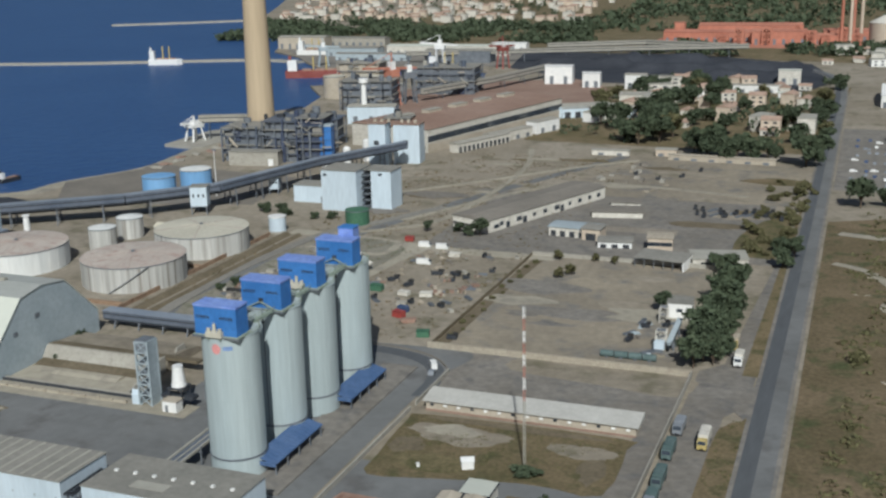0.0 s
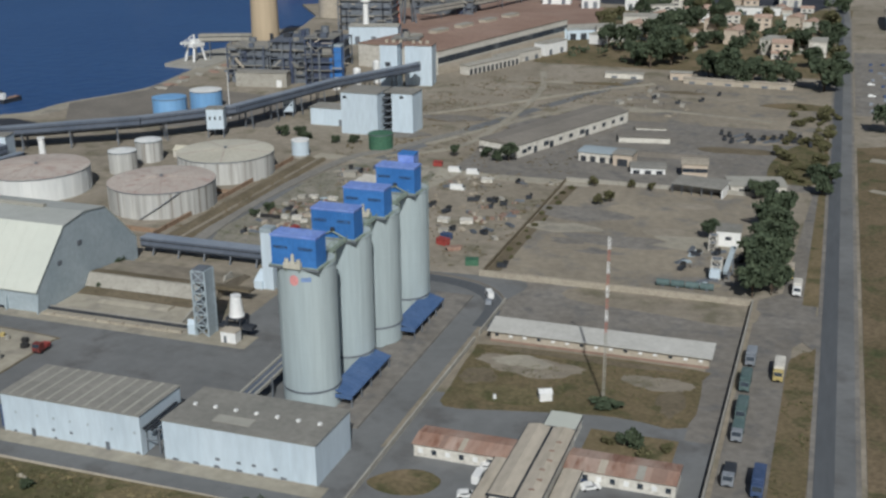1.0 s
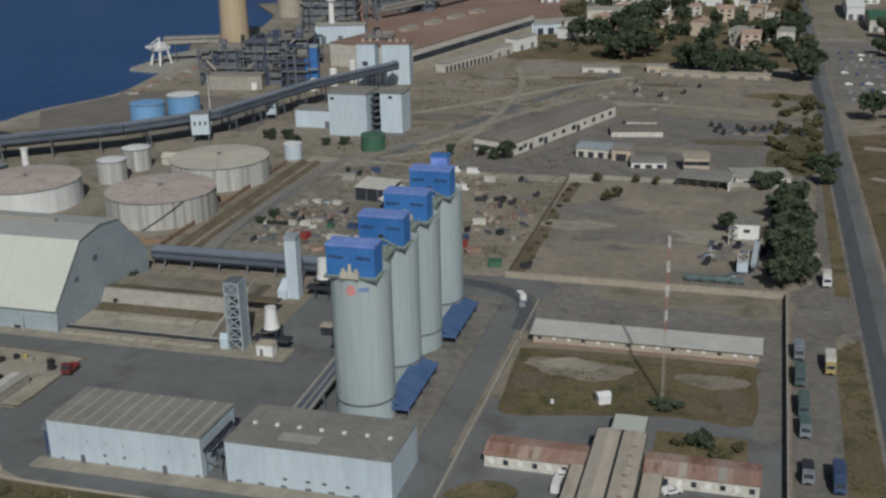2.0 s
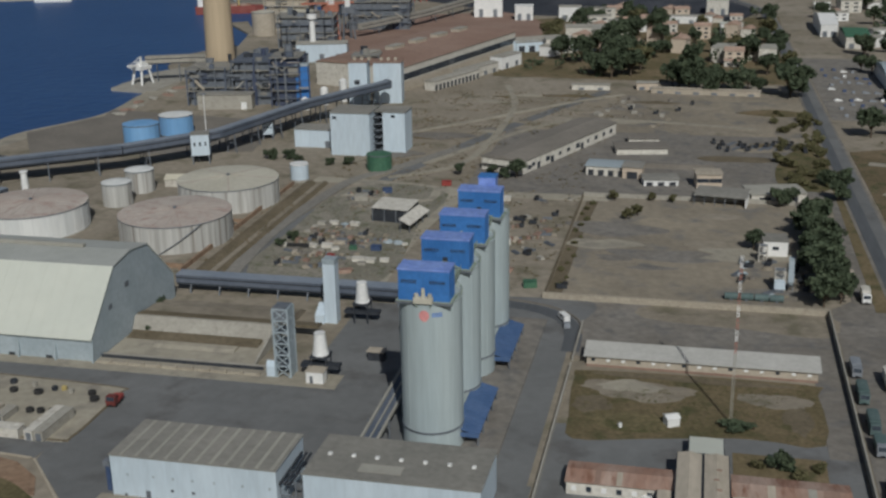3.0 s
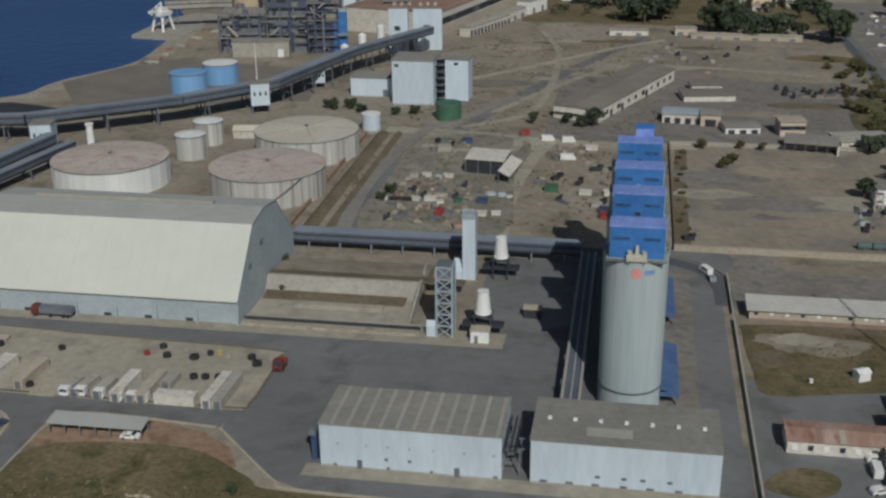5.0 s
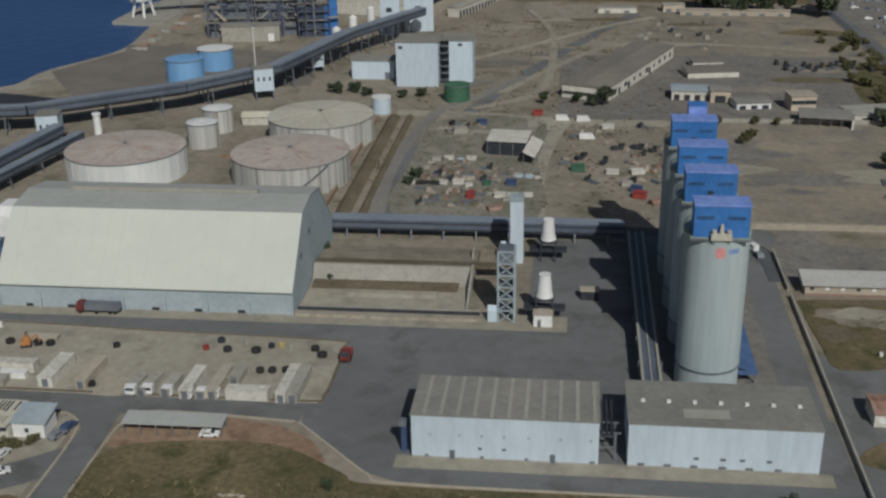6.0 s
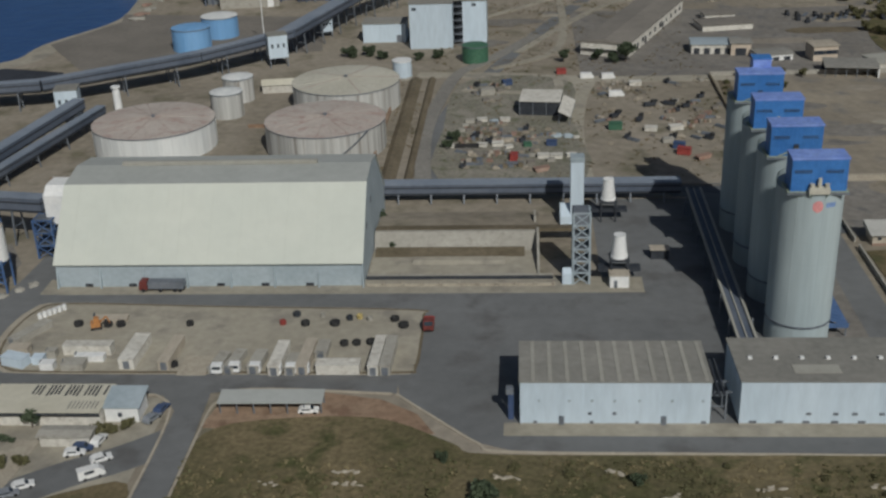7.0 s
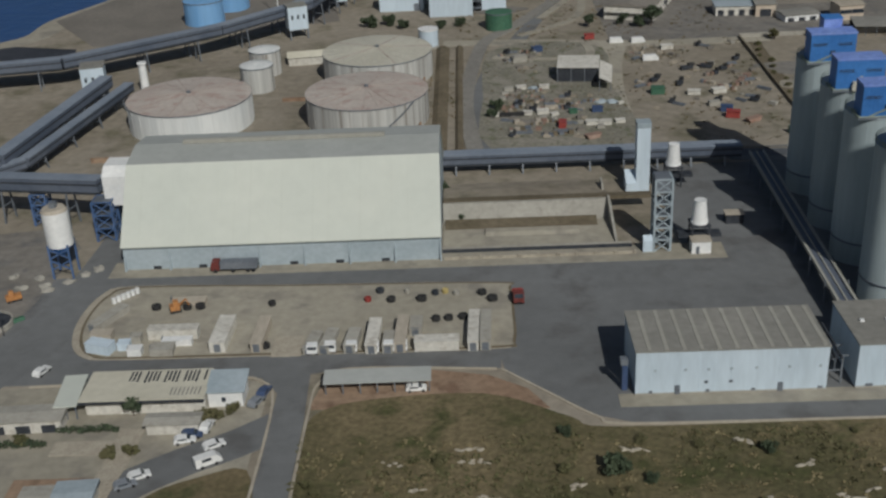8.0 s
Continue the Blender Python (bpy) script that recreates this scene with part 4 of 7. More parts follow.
tower = lattice("stair_tower", (-189.2, 250.2, 0), 4.0, 4.4, 19.0, 6, GREYBLUE, "grey steel lattice stair tower", "tower", 0.3)
part("cladding", box(bmesh.new(), 1.7, 2.1, -2.3, 2.3, 0, 19.3), GREYBLUE, tower)
part("top_cabin", box(bmesh.new(), -2.1, 1.6, -2.2, 2.3, 15.9, 19.4), STEEL, tower)
part("base_screen", along_x(bmesh.new(), [(-2.4, 0), (-1.8, 0), (-1.8, 4.5), (-2.4, 3.0)], -4.6, -2.3), WHITEBLUE, tower)

wt = thing("elevator_tower", (-188.5, 287.4, 0), 0, "slim white clad elevator tower", "tower")
part("shaft", box(bmesh.new(), -1.8, 1.8, -1.8, 1.8, 0, 18.2), WHITEBLUE, wt)
part("cap", box(bmesh.new(), -1.9, 1.9, -1.9, 1.9, 18.2, 19.6), GREYBLUE, wt)
part("hood", along_x(bmesh.new(), [(-2.6, 0), (2, 0), (2, 5.0), (-2.6, 2.6)], -4.6, -1.85), WHITEBLUE, wt)

def cone_silo(y, hut):
    c = thing("cone_hopper", (-179.8, y, 0), 0, "white tapered hopper on a dark steel frame", "hopper", "white hoppers")
    part("cone", cyl(bmesh.new(), 0, 0, 2.0, 6.6, 11.9, 28, 1.45), WHITE, c)
    part("collar", cyl(bmesh.new(), 0, 0, 2.15, 6.2, 6.7, 28), WHITE, c)
    part("lid", cyl(bmesh.new(), 0, 0, 1.5, 11.9, 12.2, 28), WHITE, c)
    fr = bmesh.new()
    for x in (-2, 2):
        for yy in (-2, 2):
            beam(fr, (x, yy, 0), (x, yy, 5.8), 0.35)
    box(fr, -2.4, 2.4, -2.4, 2.4, 5.7, 6.2)
    box(fr, -5.2, 5.2, -1.6, 1.4, 2.8, 3.6)
    part("frame", fr, DARK, c, "dark steel frame with side chutes")
    if hut:
        h = thing("hopper_hut", (-180, 247.6, 0), 0, "small white hut with a beige roof", "hut")
        part("wall", box(bmesh.new(), -2.3, 2.3, -1.8, 1.8, 0, 3.3), WHITE, h)
        part("roof", box(bmesh.new(), -2.5, 2.5, -2.0, 2.0, 3.3, 3.5), BEIGEROOF, h)
        part("door", box(bmesh.new(), -1.3, -0.5, -1.86, -1.79, 0, 2.1), STEEL, h)

cone_silo(251, True)
cone_silo(289, False)
kiosk = thing("weigh_hut", (-168.4, 263.5, 0), 0, "small open hut beside the silo shadow", "hut")
part("wall", box(bmesh.new(), -2.2, 2.2, -1.2, 1.6, 0, 2.6), DARK, kiosk)
part("roof", box(bmesh.new(), -2.5, 2.5, -1.4, 1.8, 2.6, 2.8), BEIGEROOF, kiosk)

# ---- conveyors ----
def gallery(pts, w, h, label, step=14.0, mat=CONVEYOR, leg=True):
    """An enclosed conveyor through pts: its floor runs at their height, on trestles."""
    g = thing("conveyor_gallery", (0, 0, 0), 0, label, "conveyor", "conveyor galleries")
    for a, b in zip(pts, pts[1:]):
        a, b = Vector(a), Vector(b)
        up = Vector((0, 0, h / 2))
        seg = part("casing", beam(bmesh.new(), a + up, b + up, w, h), mat, g)
        part("roof", beam(bmesh.new(), a + up * 2.06, b + up * 2.06, w + 0.5, 0.16), CONVROOF if mat is CONVEYOR else mat, seg)
        part("window_band", beam(bmesh.new(), a + up * 1.25, b + up * 1.25, w + 0.08, h * 0.16), DARK, seg)
        part("girder", beam(bmesh.new(), a + Vector((0, 0, -0.35)), b + Vector((0, 0, -0.35)), w * 0.9, 0.7), DARK, seg)
        n = max(1, int((b - a).length / step))
        side = (b - a).cross(Vector((0, 0, 1))).normalized() * w * 0.42
        for k in range(n):
            p = a.lerp(b, (k + 0.5) / n)
            if leg and p.z > 1.5:
                bm = bmesh.new()
                for s in (-1, 1):
                    beam(bm, (p.x + side.x * s * 1.5, p.y + side.y * s * 1.5, 0), (p.x + side.x * s, p.y + side.y * s, p.z - 0.5), 0.4)
                beam(bm, (p.x - side.x * 1.3, p.y - side.y * 1.3, p.z * 0.5), (p.x + side.x * 1.3, p.y + side.y * 1.3, p.z * 0.5), 0.25)
                part("trestle", bm, STEEL, g)
    return g

GB = "grey-blue enclosed conveyor gallery on steel trestles"
gallery([(-244.4, 304, 3.2), (-158, 304, 3.2)], 4.4, 2.6, GB, 9)
gallery([(-560, 388, 6), (-470, 388, 7), (-384, 401, 8), (-332, 435, 9), (-301, 468, 9.5), (-281, 535, 10.5), (-253, 588, 11.5)], 4.2, 3.2, GB, 16)
gallery([(-560, 397, 4), (-470, 397, 5), (-388, 410, 5), (-338, 442, 6), (-308, 474, 6.5), (-288, 540, 8), (-261, 592, 9)], 4.2, 3.0, GB, 16)
gallery([(-420, 268, 5), (-372, 284, 9.5), (-333, 274, 11)], 4.0, 3.4, GB, 14)
gallery([(-430, 262, 3), (-374, 308, 6), (-361, 378, 7.5)], 4.0, 3.2, GB, 14)
gallery([(-405, 280, 2), (-368, 312, 4), (-354, 380, 5)], 3.0, 2.4, GB, 14)

def transfer(name, at, w, d, h, turn, label, mat=WHITEBLUE):
    t = thing(name, at, turn, label, "transfer house")
    part("wall", box(bmesh.new(), -w / 2, w / 2, -d / 2, d / 2, h * 0.3, h), mat, t)
    part("roof", box(bmesh.new(), -w / 2 - 0.2, w / 2 + 0.2, -d / 2 - 0.2, d / 2 + 0.2, h, h + 0.3), GREYROOF, t)
    for x in (-1, 1):
        for y in (-1, 1):
            part("leg", beam(bmesh.new(), (x * w * 0.45, y * d * 0.45, 0), (x * w * 0.45, y * d * 0.45, h * 0.3), 0.5), STEEL, t)
    for k in range(3):
        part("window", box(bmesh.new(), -w * 0.3 + k * w * 0.3 - 0.4, -w * 0.3 + k * w * 0.3 + 0.4, -d / 2 - 0.05, -d / 2 + 0.02, h * 0.62, h * 0.75), GLASS, t)

transfer("transfer_house", (-305, 457, 0), 8, 7, 13.5, 20, "white transfer house over the conveyors")
transfer("transfer_house", (-367.5, 384, 0), 8, 8, 13, 12, "white transfer house on steel legs")
transfer("transfer_house", (-292, 506, 0), 5, 5, 9, 18, "white transfer house over the conveyors")

def pipes(name, lines, r, mat, label):
    p = thing(name, (0, 0, 0), 0, label, "pipes")
    for a, b in lines:
        part("pipe", beam(bmesh.new(), a, b, r), mat, p)
    return p

rack = pipes("belt_conveyor", [((x, 203.6, 4.3), (x, 296, 6.3)) for x in (-157.4, -153.6)], 0.6, PALEROOF, "open belt conveyor with pale side rails along silos")
part("belt", beam(bmesh.new(), (-155.5, 203.6, 4.0), (-155.5, 296, 6.0), 3.2, 0.3), CONVEYOR, rack, "dark rubber belt")
part("middle_rail", beam(bmesh.new(), (-155.5, 203.6, 4.3), (-155.5, 296, 6.3), 0.3), PALEROOF, rack)
for k in range(8):
    y = 208 + k * 12
    bm = bmesh.new()
    for x in (-158, -153):
        beam(bm, (x, y, 0), (x, y, 5.4), 0.3)
    beam(bm, (-158.3, y, 3.7), (-152.7, y, 3.7), 0.3)
    part("support", bm, STEEL, rack)

# ---- mixing plant silo ----
mix_s = thing("mixing_silo", (-336, 247, 0), 0, "white vertical silo on a blue steel frame", "silo")
part("body", cyl(bmesh.new(), 0, 0, 3.2, 8.4, 17.4, 32), WHITE, mix_s)
part("top", cyl(bmesh.new(), 0, 0, 3.25, 17.4, 18.2, 32, 2.6), BEIGEROOF, mix_s)
part("filter", box(bmesh.new(), -0.8, 0.8, -0.8, 0.8, 18.2, 19.6), STEEL, mix_s)
part("hopper", cyl(bmesh.new(), 0, 0, 0.8, 5.6, 8.4, 24, 3.2), BLUE, mix_s)
for x in (-2.4, 2.4):
    for y in (-2.4, 2.4):
        part("leg", beam(bmesh.new(), (x, y, 0), (x, y, 9), 0.45), FADEDBLUE, mix_s)
for z in (2.5, 5.5):
    part("brace", beam(beam(bmesh.new(), (-2.4, -2.4, z), (2.4, -2.4, z + 2.5), 0.3), (2.4, -2.4, z), (-2.4, -2.4, z + 2.5), 0.3), FADEDBLUE, mix_s)
for k, (x, y) in enumerate(((-339.5, 241), (-334, 242.5), (-331, 246), (-342, 244.5), (-345, 240), (-338, 238.5), (-349, 246), (-328.5, 249))):
    h = thing("rubble_heap", (x, y, 0), k * 40, "small heap of pale broken rubble", "heap", "rubble heaps")
    bm = bmesh.new()
    bmesh.ops.create_icosphere(bm, subdivisions=2, radius=1.0)
    for v in bm.verts:
        v.co = Vector((v.co.x * 2, v.co.y * 1.6, max(-0.1, v.co.z * 1.1))) * (0.8 + 0.5 * noise.noise(v.co * 2 + Vector((k, 0, 0))))
    part("mound", bm, CONCRETE, h)
lattice("conveyor_tower", (-331, 268, 0), 5, 5, 11, 3, FADEDBLUE, "blue-grey steel support tower", "tower", 0.3)
lattice("conveyor_tower", (-352, 279, 0), 4, 4, 9, 3, FADEDBLUE, "blue-grey steel support tower", "tower", 0.3)

basin = thing("round_basin", (-346, 222, 0), 0, "low round concrete basin with dark water", "basin")
part("wall", cyl(cyl(bmesh.new(), 0, 0, 5.2, 0, 1.2, 36, cap=False), 0, 0, 4.8, 0, 1.2, 36, cap=False), CONCRETE, basin)
part("rim", cyl(bmesh.new(), 0, 0, 5.2, 1.2, 1.22, 36, 4.8, cap=False), CONCRETE, basin)
part("surface", cyl(bmesh.new(), 0, 0, 4.79, 0.3, 0.8, 36), DARK, basin)
mix2 = thing("mixer_truck", (-344.5, 234, 0.08), 30, "small orange mixer machine in the yard", "mixer")
part("body", box(bmesh.new(), -2.0, 1.6, -0.9, 0.9, 0.5, 1.5), ORANGE, mix2)
part("drum", cyl(bmesh.new(), -0.6, 0, 0.9, 1.5, 2.7, 16, 0.5), ORANGE, mix2)
for y in (-0.8, 0.8):
    part("track", box(bmesh.new(), -1.8, 1.5, y - 0.25, y + 0.25, 0, 0.5), RUBBER, mix2)
tp = thing("tarpaulin_sheet", (-340.5, 224, 0.08), 40, "green tarpaulin over a low heap", "tarpaulin")
part("cover", along_x(bmesh.new(), [(-0.9, 0), (0.9, 0), (0.5, 0.6), (-0.5, 0.7)], -1.6, 1.6), GREEN, tp)
for k, (x, y) in enumerate(((-341, 217), (-342.5, 213), (-350, 212))):
    ls = thing("lamp_post", (x, y, 0.08), 0, "thin dark post with a lamp", "post", "yard posts")
    part("shaft", cyl(bmesh.new(), 0, 0, 0.12, 0, 6, 8), DARK, ls)
    part("lamp", box(bmesh.new(), -0.6, 0.6, -0.2, 0.2, 5.9, 6.1), STEEL, ls)

# ---- tall block, annex ----
blk = thing("process_building", (1.2, 7.0, 0), 0, "tall pale blue-grey process building with open stair", "building")
part("wall", box(bmesh.new(), -252.5, -234, 473, 490, -0.2, 19.6), WHITEBLUE, blk)
part("roof", box(bmesh.new(), -252.9, -233.6, 472.6, 490.4, 19.6, 20.0), GREYROOF, blk)
part("wing_wall", box(bmesh.new(), -230, -219.5, 481, 494, -0.2, 18.8), WHITEBLUE, blk)
part("wing_roof", box(bmesh.new(), -234, -219.1, 480.6, 494.4, 18.8, 19.2), GREYROOF, blk)
for k in range(6):
    part("landing", box(bmesh.new(), -233.9, -230.1, 478.5, 486, 1.5 + k * 3, 1.8 + k * 3), STEEL, blk)
    part("flight", beam(bmesh.new(), (-233.4, 479, 1.8 + k * 3), (-230.6, 479, 4.5 + k * 3), 0.9, 0.3), DARK, blk)
part("stair_wall", box(bmesh.new(), -233.9, -230.1, 487, 488, -0.2, 18.7), DARK, blk)
for x, z in ((-250.5, 17.3), (-225, 17.0)):
    part("window", box(bmesh.new(), x - 0.9, x + 0.9, (472.9 if x < -234 else 480.9), (473.05 if x < -234 else 481.05), z - 0.6, z + 0.6), GLASS, blk)
ann = thing("annex_building", (0.5, 5.5, 0), 0, "low pale blue annex with a dark flat roof", "building")
part("wall", box(bmesh.new(), -274, -254.8, 487, 498, -0.2, 8.4), WHITEBLUE, ann)
part("roof", box(bmesh.new(), -274.4, -254.4, 486.6, 498.4, 8.4, 8.8), GREYROOF, ann)
part("door", box(bmesh.new(), -259, -256.5, 486.9, 487.02, 0, 3.2), STEEL, ann)
wtk = thing("water_cistern", (-250.6, 434.5, 0), 0, "pale cylindrical water cistern on a concrete base", "cistern")
part("shell", cyl(bmesh.new(), 0, 0, 3.8, 1.0, 7.4, 24), WHITEBLUE, wtk)
part("rim", cyl(bmesh.new(), 0, 0, 3.95, 7.2, 7.6, 24), WHITE, wtk)
part("stand", cyl(bmesh.new(), 0, 0, 4.1, 0, 1.0, 24), CONCRETE, wtk)
wbx = thing("pump_house", (-297, 421, 0), 8, "low cream pump house with a shallow roof", "building")
part("wall", box(bmesh.new(), -7, 7, -4, 4, -0.1, 3.2), OFFWHITE, wbx)
part("roof", along_x(bmesh.new(), [(-4.5, 3.2), (4.5, 3.2), (0, 4.6)], -7.4, 7.4), WARMCREAM, wbx)
stk = thing("vent_stack", (-351.6, 390, 0), 0, "short white vent stack", "stack")
part("shaft", cyl(bmesh.new(), 0, 0, 1.6, 0, 11, 20, 1.3), WHITE, stk)
part("cap", cyl(bmesh.new(), 0, 0, 1.7, 11, 11.6, 20), WHITE, stk)
pole = thing("floodlight_pole", (-318, 492, 0), 0, "tall thin floodlight pole", "pole")
part("shaft", cyl(bmesh.new(), 0, 0, 0.3, 0, 24, 10, 0.15), WHITE, pole)
part("lamp_head", box(bmesh.new(), -1.2, 1.2, -0.3, 0.3, 23.6, 24.4), STEEL, pole)

# ---- power station ----
def process_frame(at, w, d, h, levels, turn, label, mat=STEEL, seed=1):
    rnd = random.Random(seed)
    f = thing("process_unit", at, turn, label, "process plant", "power station units")
    nx, ny = max(2, int(w / 7)), max(2, int(d / 8))
    for i in range(nx + 1):
        for j in (0, ny):
            x, y = -w / 2 + w * i / nx, -d / 2 + d * j / ny
            part("column", box(bmesh.new(), x - 0.4, x + 0.4, y - 0.4, y + 0.4, 0, h), mat, f)
    for k in range(1, levels + 1):
        z = h * k / levels
        deck = part("deck", box(bmesh.new(), -w / 2 - 0.6, w / 2 + 0.6, -d / 2 - 0.6, d / 2 + 0.6, z - 0.35, z), CONVEYOR if k % 2 else GREYROOF, f)
        part("rail", box(bmesh.new(), -w / 2 - 0.6, w / 2 + 0.6, -d / 2 - 0.65, -d / 2 - 0.55, z + 0.9, z + 1.1), mat, deck)
        for q in range(int(w / 5)):
            x = rnd.uniform(-w / 2 + 1.5, w / 2 - 1.5)
            y = rnd.uniform(-d / 2 + 1.5, d / 2 - 1.5)
            s = rnd.uniform(1.0, 2.4)
            z0, z1 = z, z + (h / levels) * rnd.uniform(0.4, 0.85)
            m = rnd.choice((STEEL, STEEL, CONCRETE, DARK, CONVEYOR, NAVY, GREYROOF))
            if k == levels:
                z1 = z + rnd.uniform(1.5, 5)
            if rnd.random() < 0.5:
                part("vessel", cyl(bmesh.new(), x, y, s, z0, z1, 14), m, f)
            else:
                part("casing", box(bmesh.new(), x - s, x + s, y - s, y + s, z0, z1), m, f)
    part("core", box(bmesh.new(), -w / 2 + 1.2, w / 2 - 1.2, -d / 2 + 1.4, d / 2 - 0.8, 0, h - 0.5), mat, f)
    for q in range(int(w / 4)):
        x, z = rnd.uniform(-w / 2 + 2, w / 2 - 3), rnd.uniform(0, h * 0.7)
        part("panel", box(bmesh.new(), x - 2, x + rnd.uniform(1, 4), -d / 2 + 0.5, -d / 2 + 1.4, z, z + rnd.uniform(2, 6)), rnd.choice((STEEL, GREYROOF, CONVEYOR, DARK, NAVY)), f)
    for q in range(10):
        x, z = rnd.uniform(-w / 2, w / 2), rnd.uniform(1, h)
        part("pipe", beam(bmesh.new(), (x, -d / 2 - rnd.uniform(0.3, 2), z), (x + rnd.uniform(-8, 8), -d / 2 - rnd.uniform(0.3, 2), z + rnd.choice((0, 0, rnd.uniform(-6, 6)))), rnd.uniform(0.3, 1.0)), rnd.choice((STEEL, CONCRETE, GREYROOF, BEIGEROOF, DARK)), f)
    for k in range(4):
        x = rnd.uniform(-w / 2, w / 2)
        part("riser_pipe", beam(bmesh.new(), (x, -d / 2 - 1, 0), (x, -d / 2 - 1, h * rnd.uniform(0.6, 1.1)), 0.8), m, f)
    return f

process_frame((-357, 592, 0), 24, 26, 20, 4, 10, "grey steel process unit with pipes and decks", STEEL, 3)
process_frame((-333, 598, 0), 22, 30, 24, 5, 10, "dark steel boiler structure with decks and ducts", STEEL, 5)
process_frame((-312, 592, 0), 16, 22, 27, 6, 10, "blue-grey boiler frame with stacked platforms", NAVY, 8)
process_frame((-285, 655, 0), 16, 16, 18, 4, 10, "steel pipe rack with vessels", STEEL, 12)
process_frame((-340, 640, 0), 40, 20, 18, 3, 10, "grey turbine hall framework", STEEL, 15)
process_frame((-372, 800, 0), 40, 30, 22, 4, 10, "grey process plant with vessels", STEEL, 17)
process_frame((-415, 880, 0), 36, 26, 26, 4, 5, "yellowish grey process plant", BEIGEROOF, 18)
process_frame((-345, 900, 0), 50, 36, 22, 4, 8, "dark grey process plant with pipes", STEEL, 19)
hall = thing("turbine_hall", (-342, 573, 0), 10, "grey concrete low hall", "building")
part("wall", box(bmesh.new(), -15, 15, -4, 4, -0.2, 8), CONCRETE, hall)
part("roof", box(bmesh.new(), -15.4, 15.4, -4.4, 4.4, 8, 8.5), GREYROOF, hall)
part("door", box(bmesh.new(), 9, 12, -4.06, -3.98, 0, 4), WHITE, hall)
bd = thing("blue_duct", (-302, 587, 0), 10, "tall bright blue clad duct", "duct")
part("shaft", box(bmesh.new(), -3.4, 3.4, -3, 3, 0, 22), BLUE, bd)
part("cap", box(bmesh.new(), -3.7, 3.7, -3.3, 3.3, 22, 23), GREYBLUE, bd)
for k in range(4):
    part("band", box(bmesh.new(), -3.5, 3.5, -3.1, 3.1, 4 + k * 5, 4.3 + k * 5), FADEDBLUE, bd)
for at, w, d, h in (((-271.5, 594, 0), 10, 12, 24), ((-257.5, 604, 0), 15.5, 12, 22.5)):
    b = thing("plant_building", at, 8, "tall white plant building beside the conveyors", "building", "white plant buildings")
    part("wall", box(bmesh.new(), -w / 2, w / 2, -d / 2, d / 2, -0.2, h), WHITEBLUE, b)
    part("roof", box(bmesh.new(), -w / 2 - 0.4, w / 2 + 0.4, -d / 2 - 0.4, d / 2 + 0.4, h, h + 0.5), BROWNROOF, b)
    part("door", box(bmesh.new(), -2, 1, -d / 2 - 0.06, -d / 2 + 0.02, h * 0.5, h * 0.6), DARK, b)
    for k in range(3):
        part("vent", box(bmesh.new(), -w * 0.3 + k * 4, -w * 0.3 + 1.6 + k * 4, -1, 1, h + 0.5, h + 2), BEIGEROOF, b)
for k, (x, y) in enumerate(((-297, 575), (-291, 590), (-283, 600))):
    t = thing("process_vessel", (x, y, 0), 0, "small white process vessel with pipes", "vessel", "process vessels")
    part("shell", cyl(bmesh.new(), 0, 0, 2.2, 0, 6 + k * 3, 18), WHITE, t)
    part("dome", cyl(bmesh.new(), 0, 0, 2.2, 6 + k * 3, 7 + k * 3, 18, 0.6), WHITE, t)
    part("pipe", beam(bmesh.new(), (2.4, 0, 4), (8, 2, 4), 0.6), STEEL, t)

# ---- long brown-roofed works ----
def ridged(name, at, turn, L, D, h, rise, wall_mat, roof_mat, label, bays=0, group="", cat="building", band=False):
    """A long building: local x along its front, from its front-left corner."""
    b = thing(name, at, turn, label, cat, group)
    part("wall", box(bmesh.new(), 0, L, 0, D, -0.2, h), wall_mat, b)
    part("roof", along_x(bmesh.new(), [(-0.5, h), (D + 0.5, h), (D + 0.5, h + 0.25), (D / 2, h + 0.25 + rise), (-0.5, h + 0.25)], -0.5, L + 0.5), roof_mat, b)
    for k in range(bays):
        x = L * (k + 0.5) / bays
        w = min(L / bays * 0.28, 2.2)
        if band:
            part("window", box(bmesh.new(), x - L / bays * 0.485, x + L / bays * 0.485, -0.08, 0.02, h * 0.45, h * 0.72), GLASS, b)
        else:
            part("door", box(bmesh.new(), x - w, x + w, -0.08, 0.02, 0, h * 0.62), DARK, b)
    return b

wh_ = ridged("works_hall", (-257, 632, 0), 74.8, 158, 60, 14, 2.5, OFFWHITE, BROWNROOF, "very long works hall with brown roof and white bands", 26, band=True)
part("lower_wall", box(bmesh.new(), -0.2, 158.2, -0.2, -0.01, -0.2, 5.6), BEIGEROOF, wh_, "dusty beige lower wall")
ridged("works_shed", (-239, 636, 0), 68, 48, 7, 5.5, 0.6, OFFWHITE, CONCRETE, "low white shed along the works", 12)
ridged("works_shed", (-214, 781, 0), 27, 45, 16, 7, 1.0, WHITEBLUE, CONCRETE, "pale blue-white works shed", 6)
for k in range(5):
    h = thing("roof_plant", (-284 + k * 8, 660 + k * 27, 15.4), 74.8, "pale box on the works roof", "roof unit", "roof units")
    part("casing", box(bmesh.new(), -7, 7, -3, 3, 0, 3), BEIGEROOF, h)
    part("lid", box(bmesh.new(), -7.2, 7.2, -3.2, 3.2, 3, 3.3), CONCRETE, h)

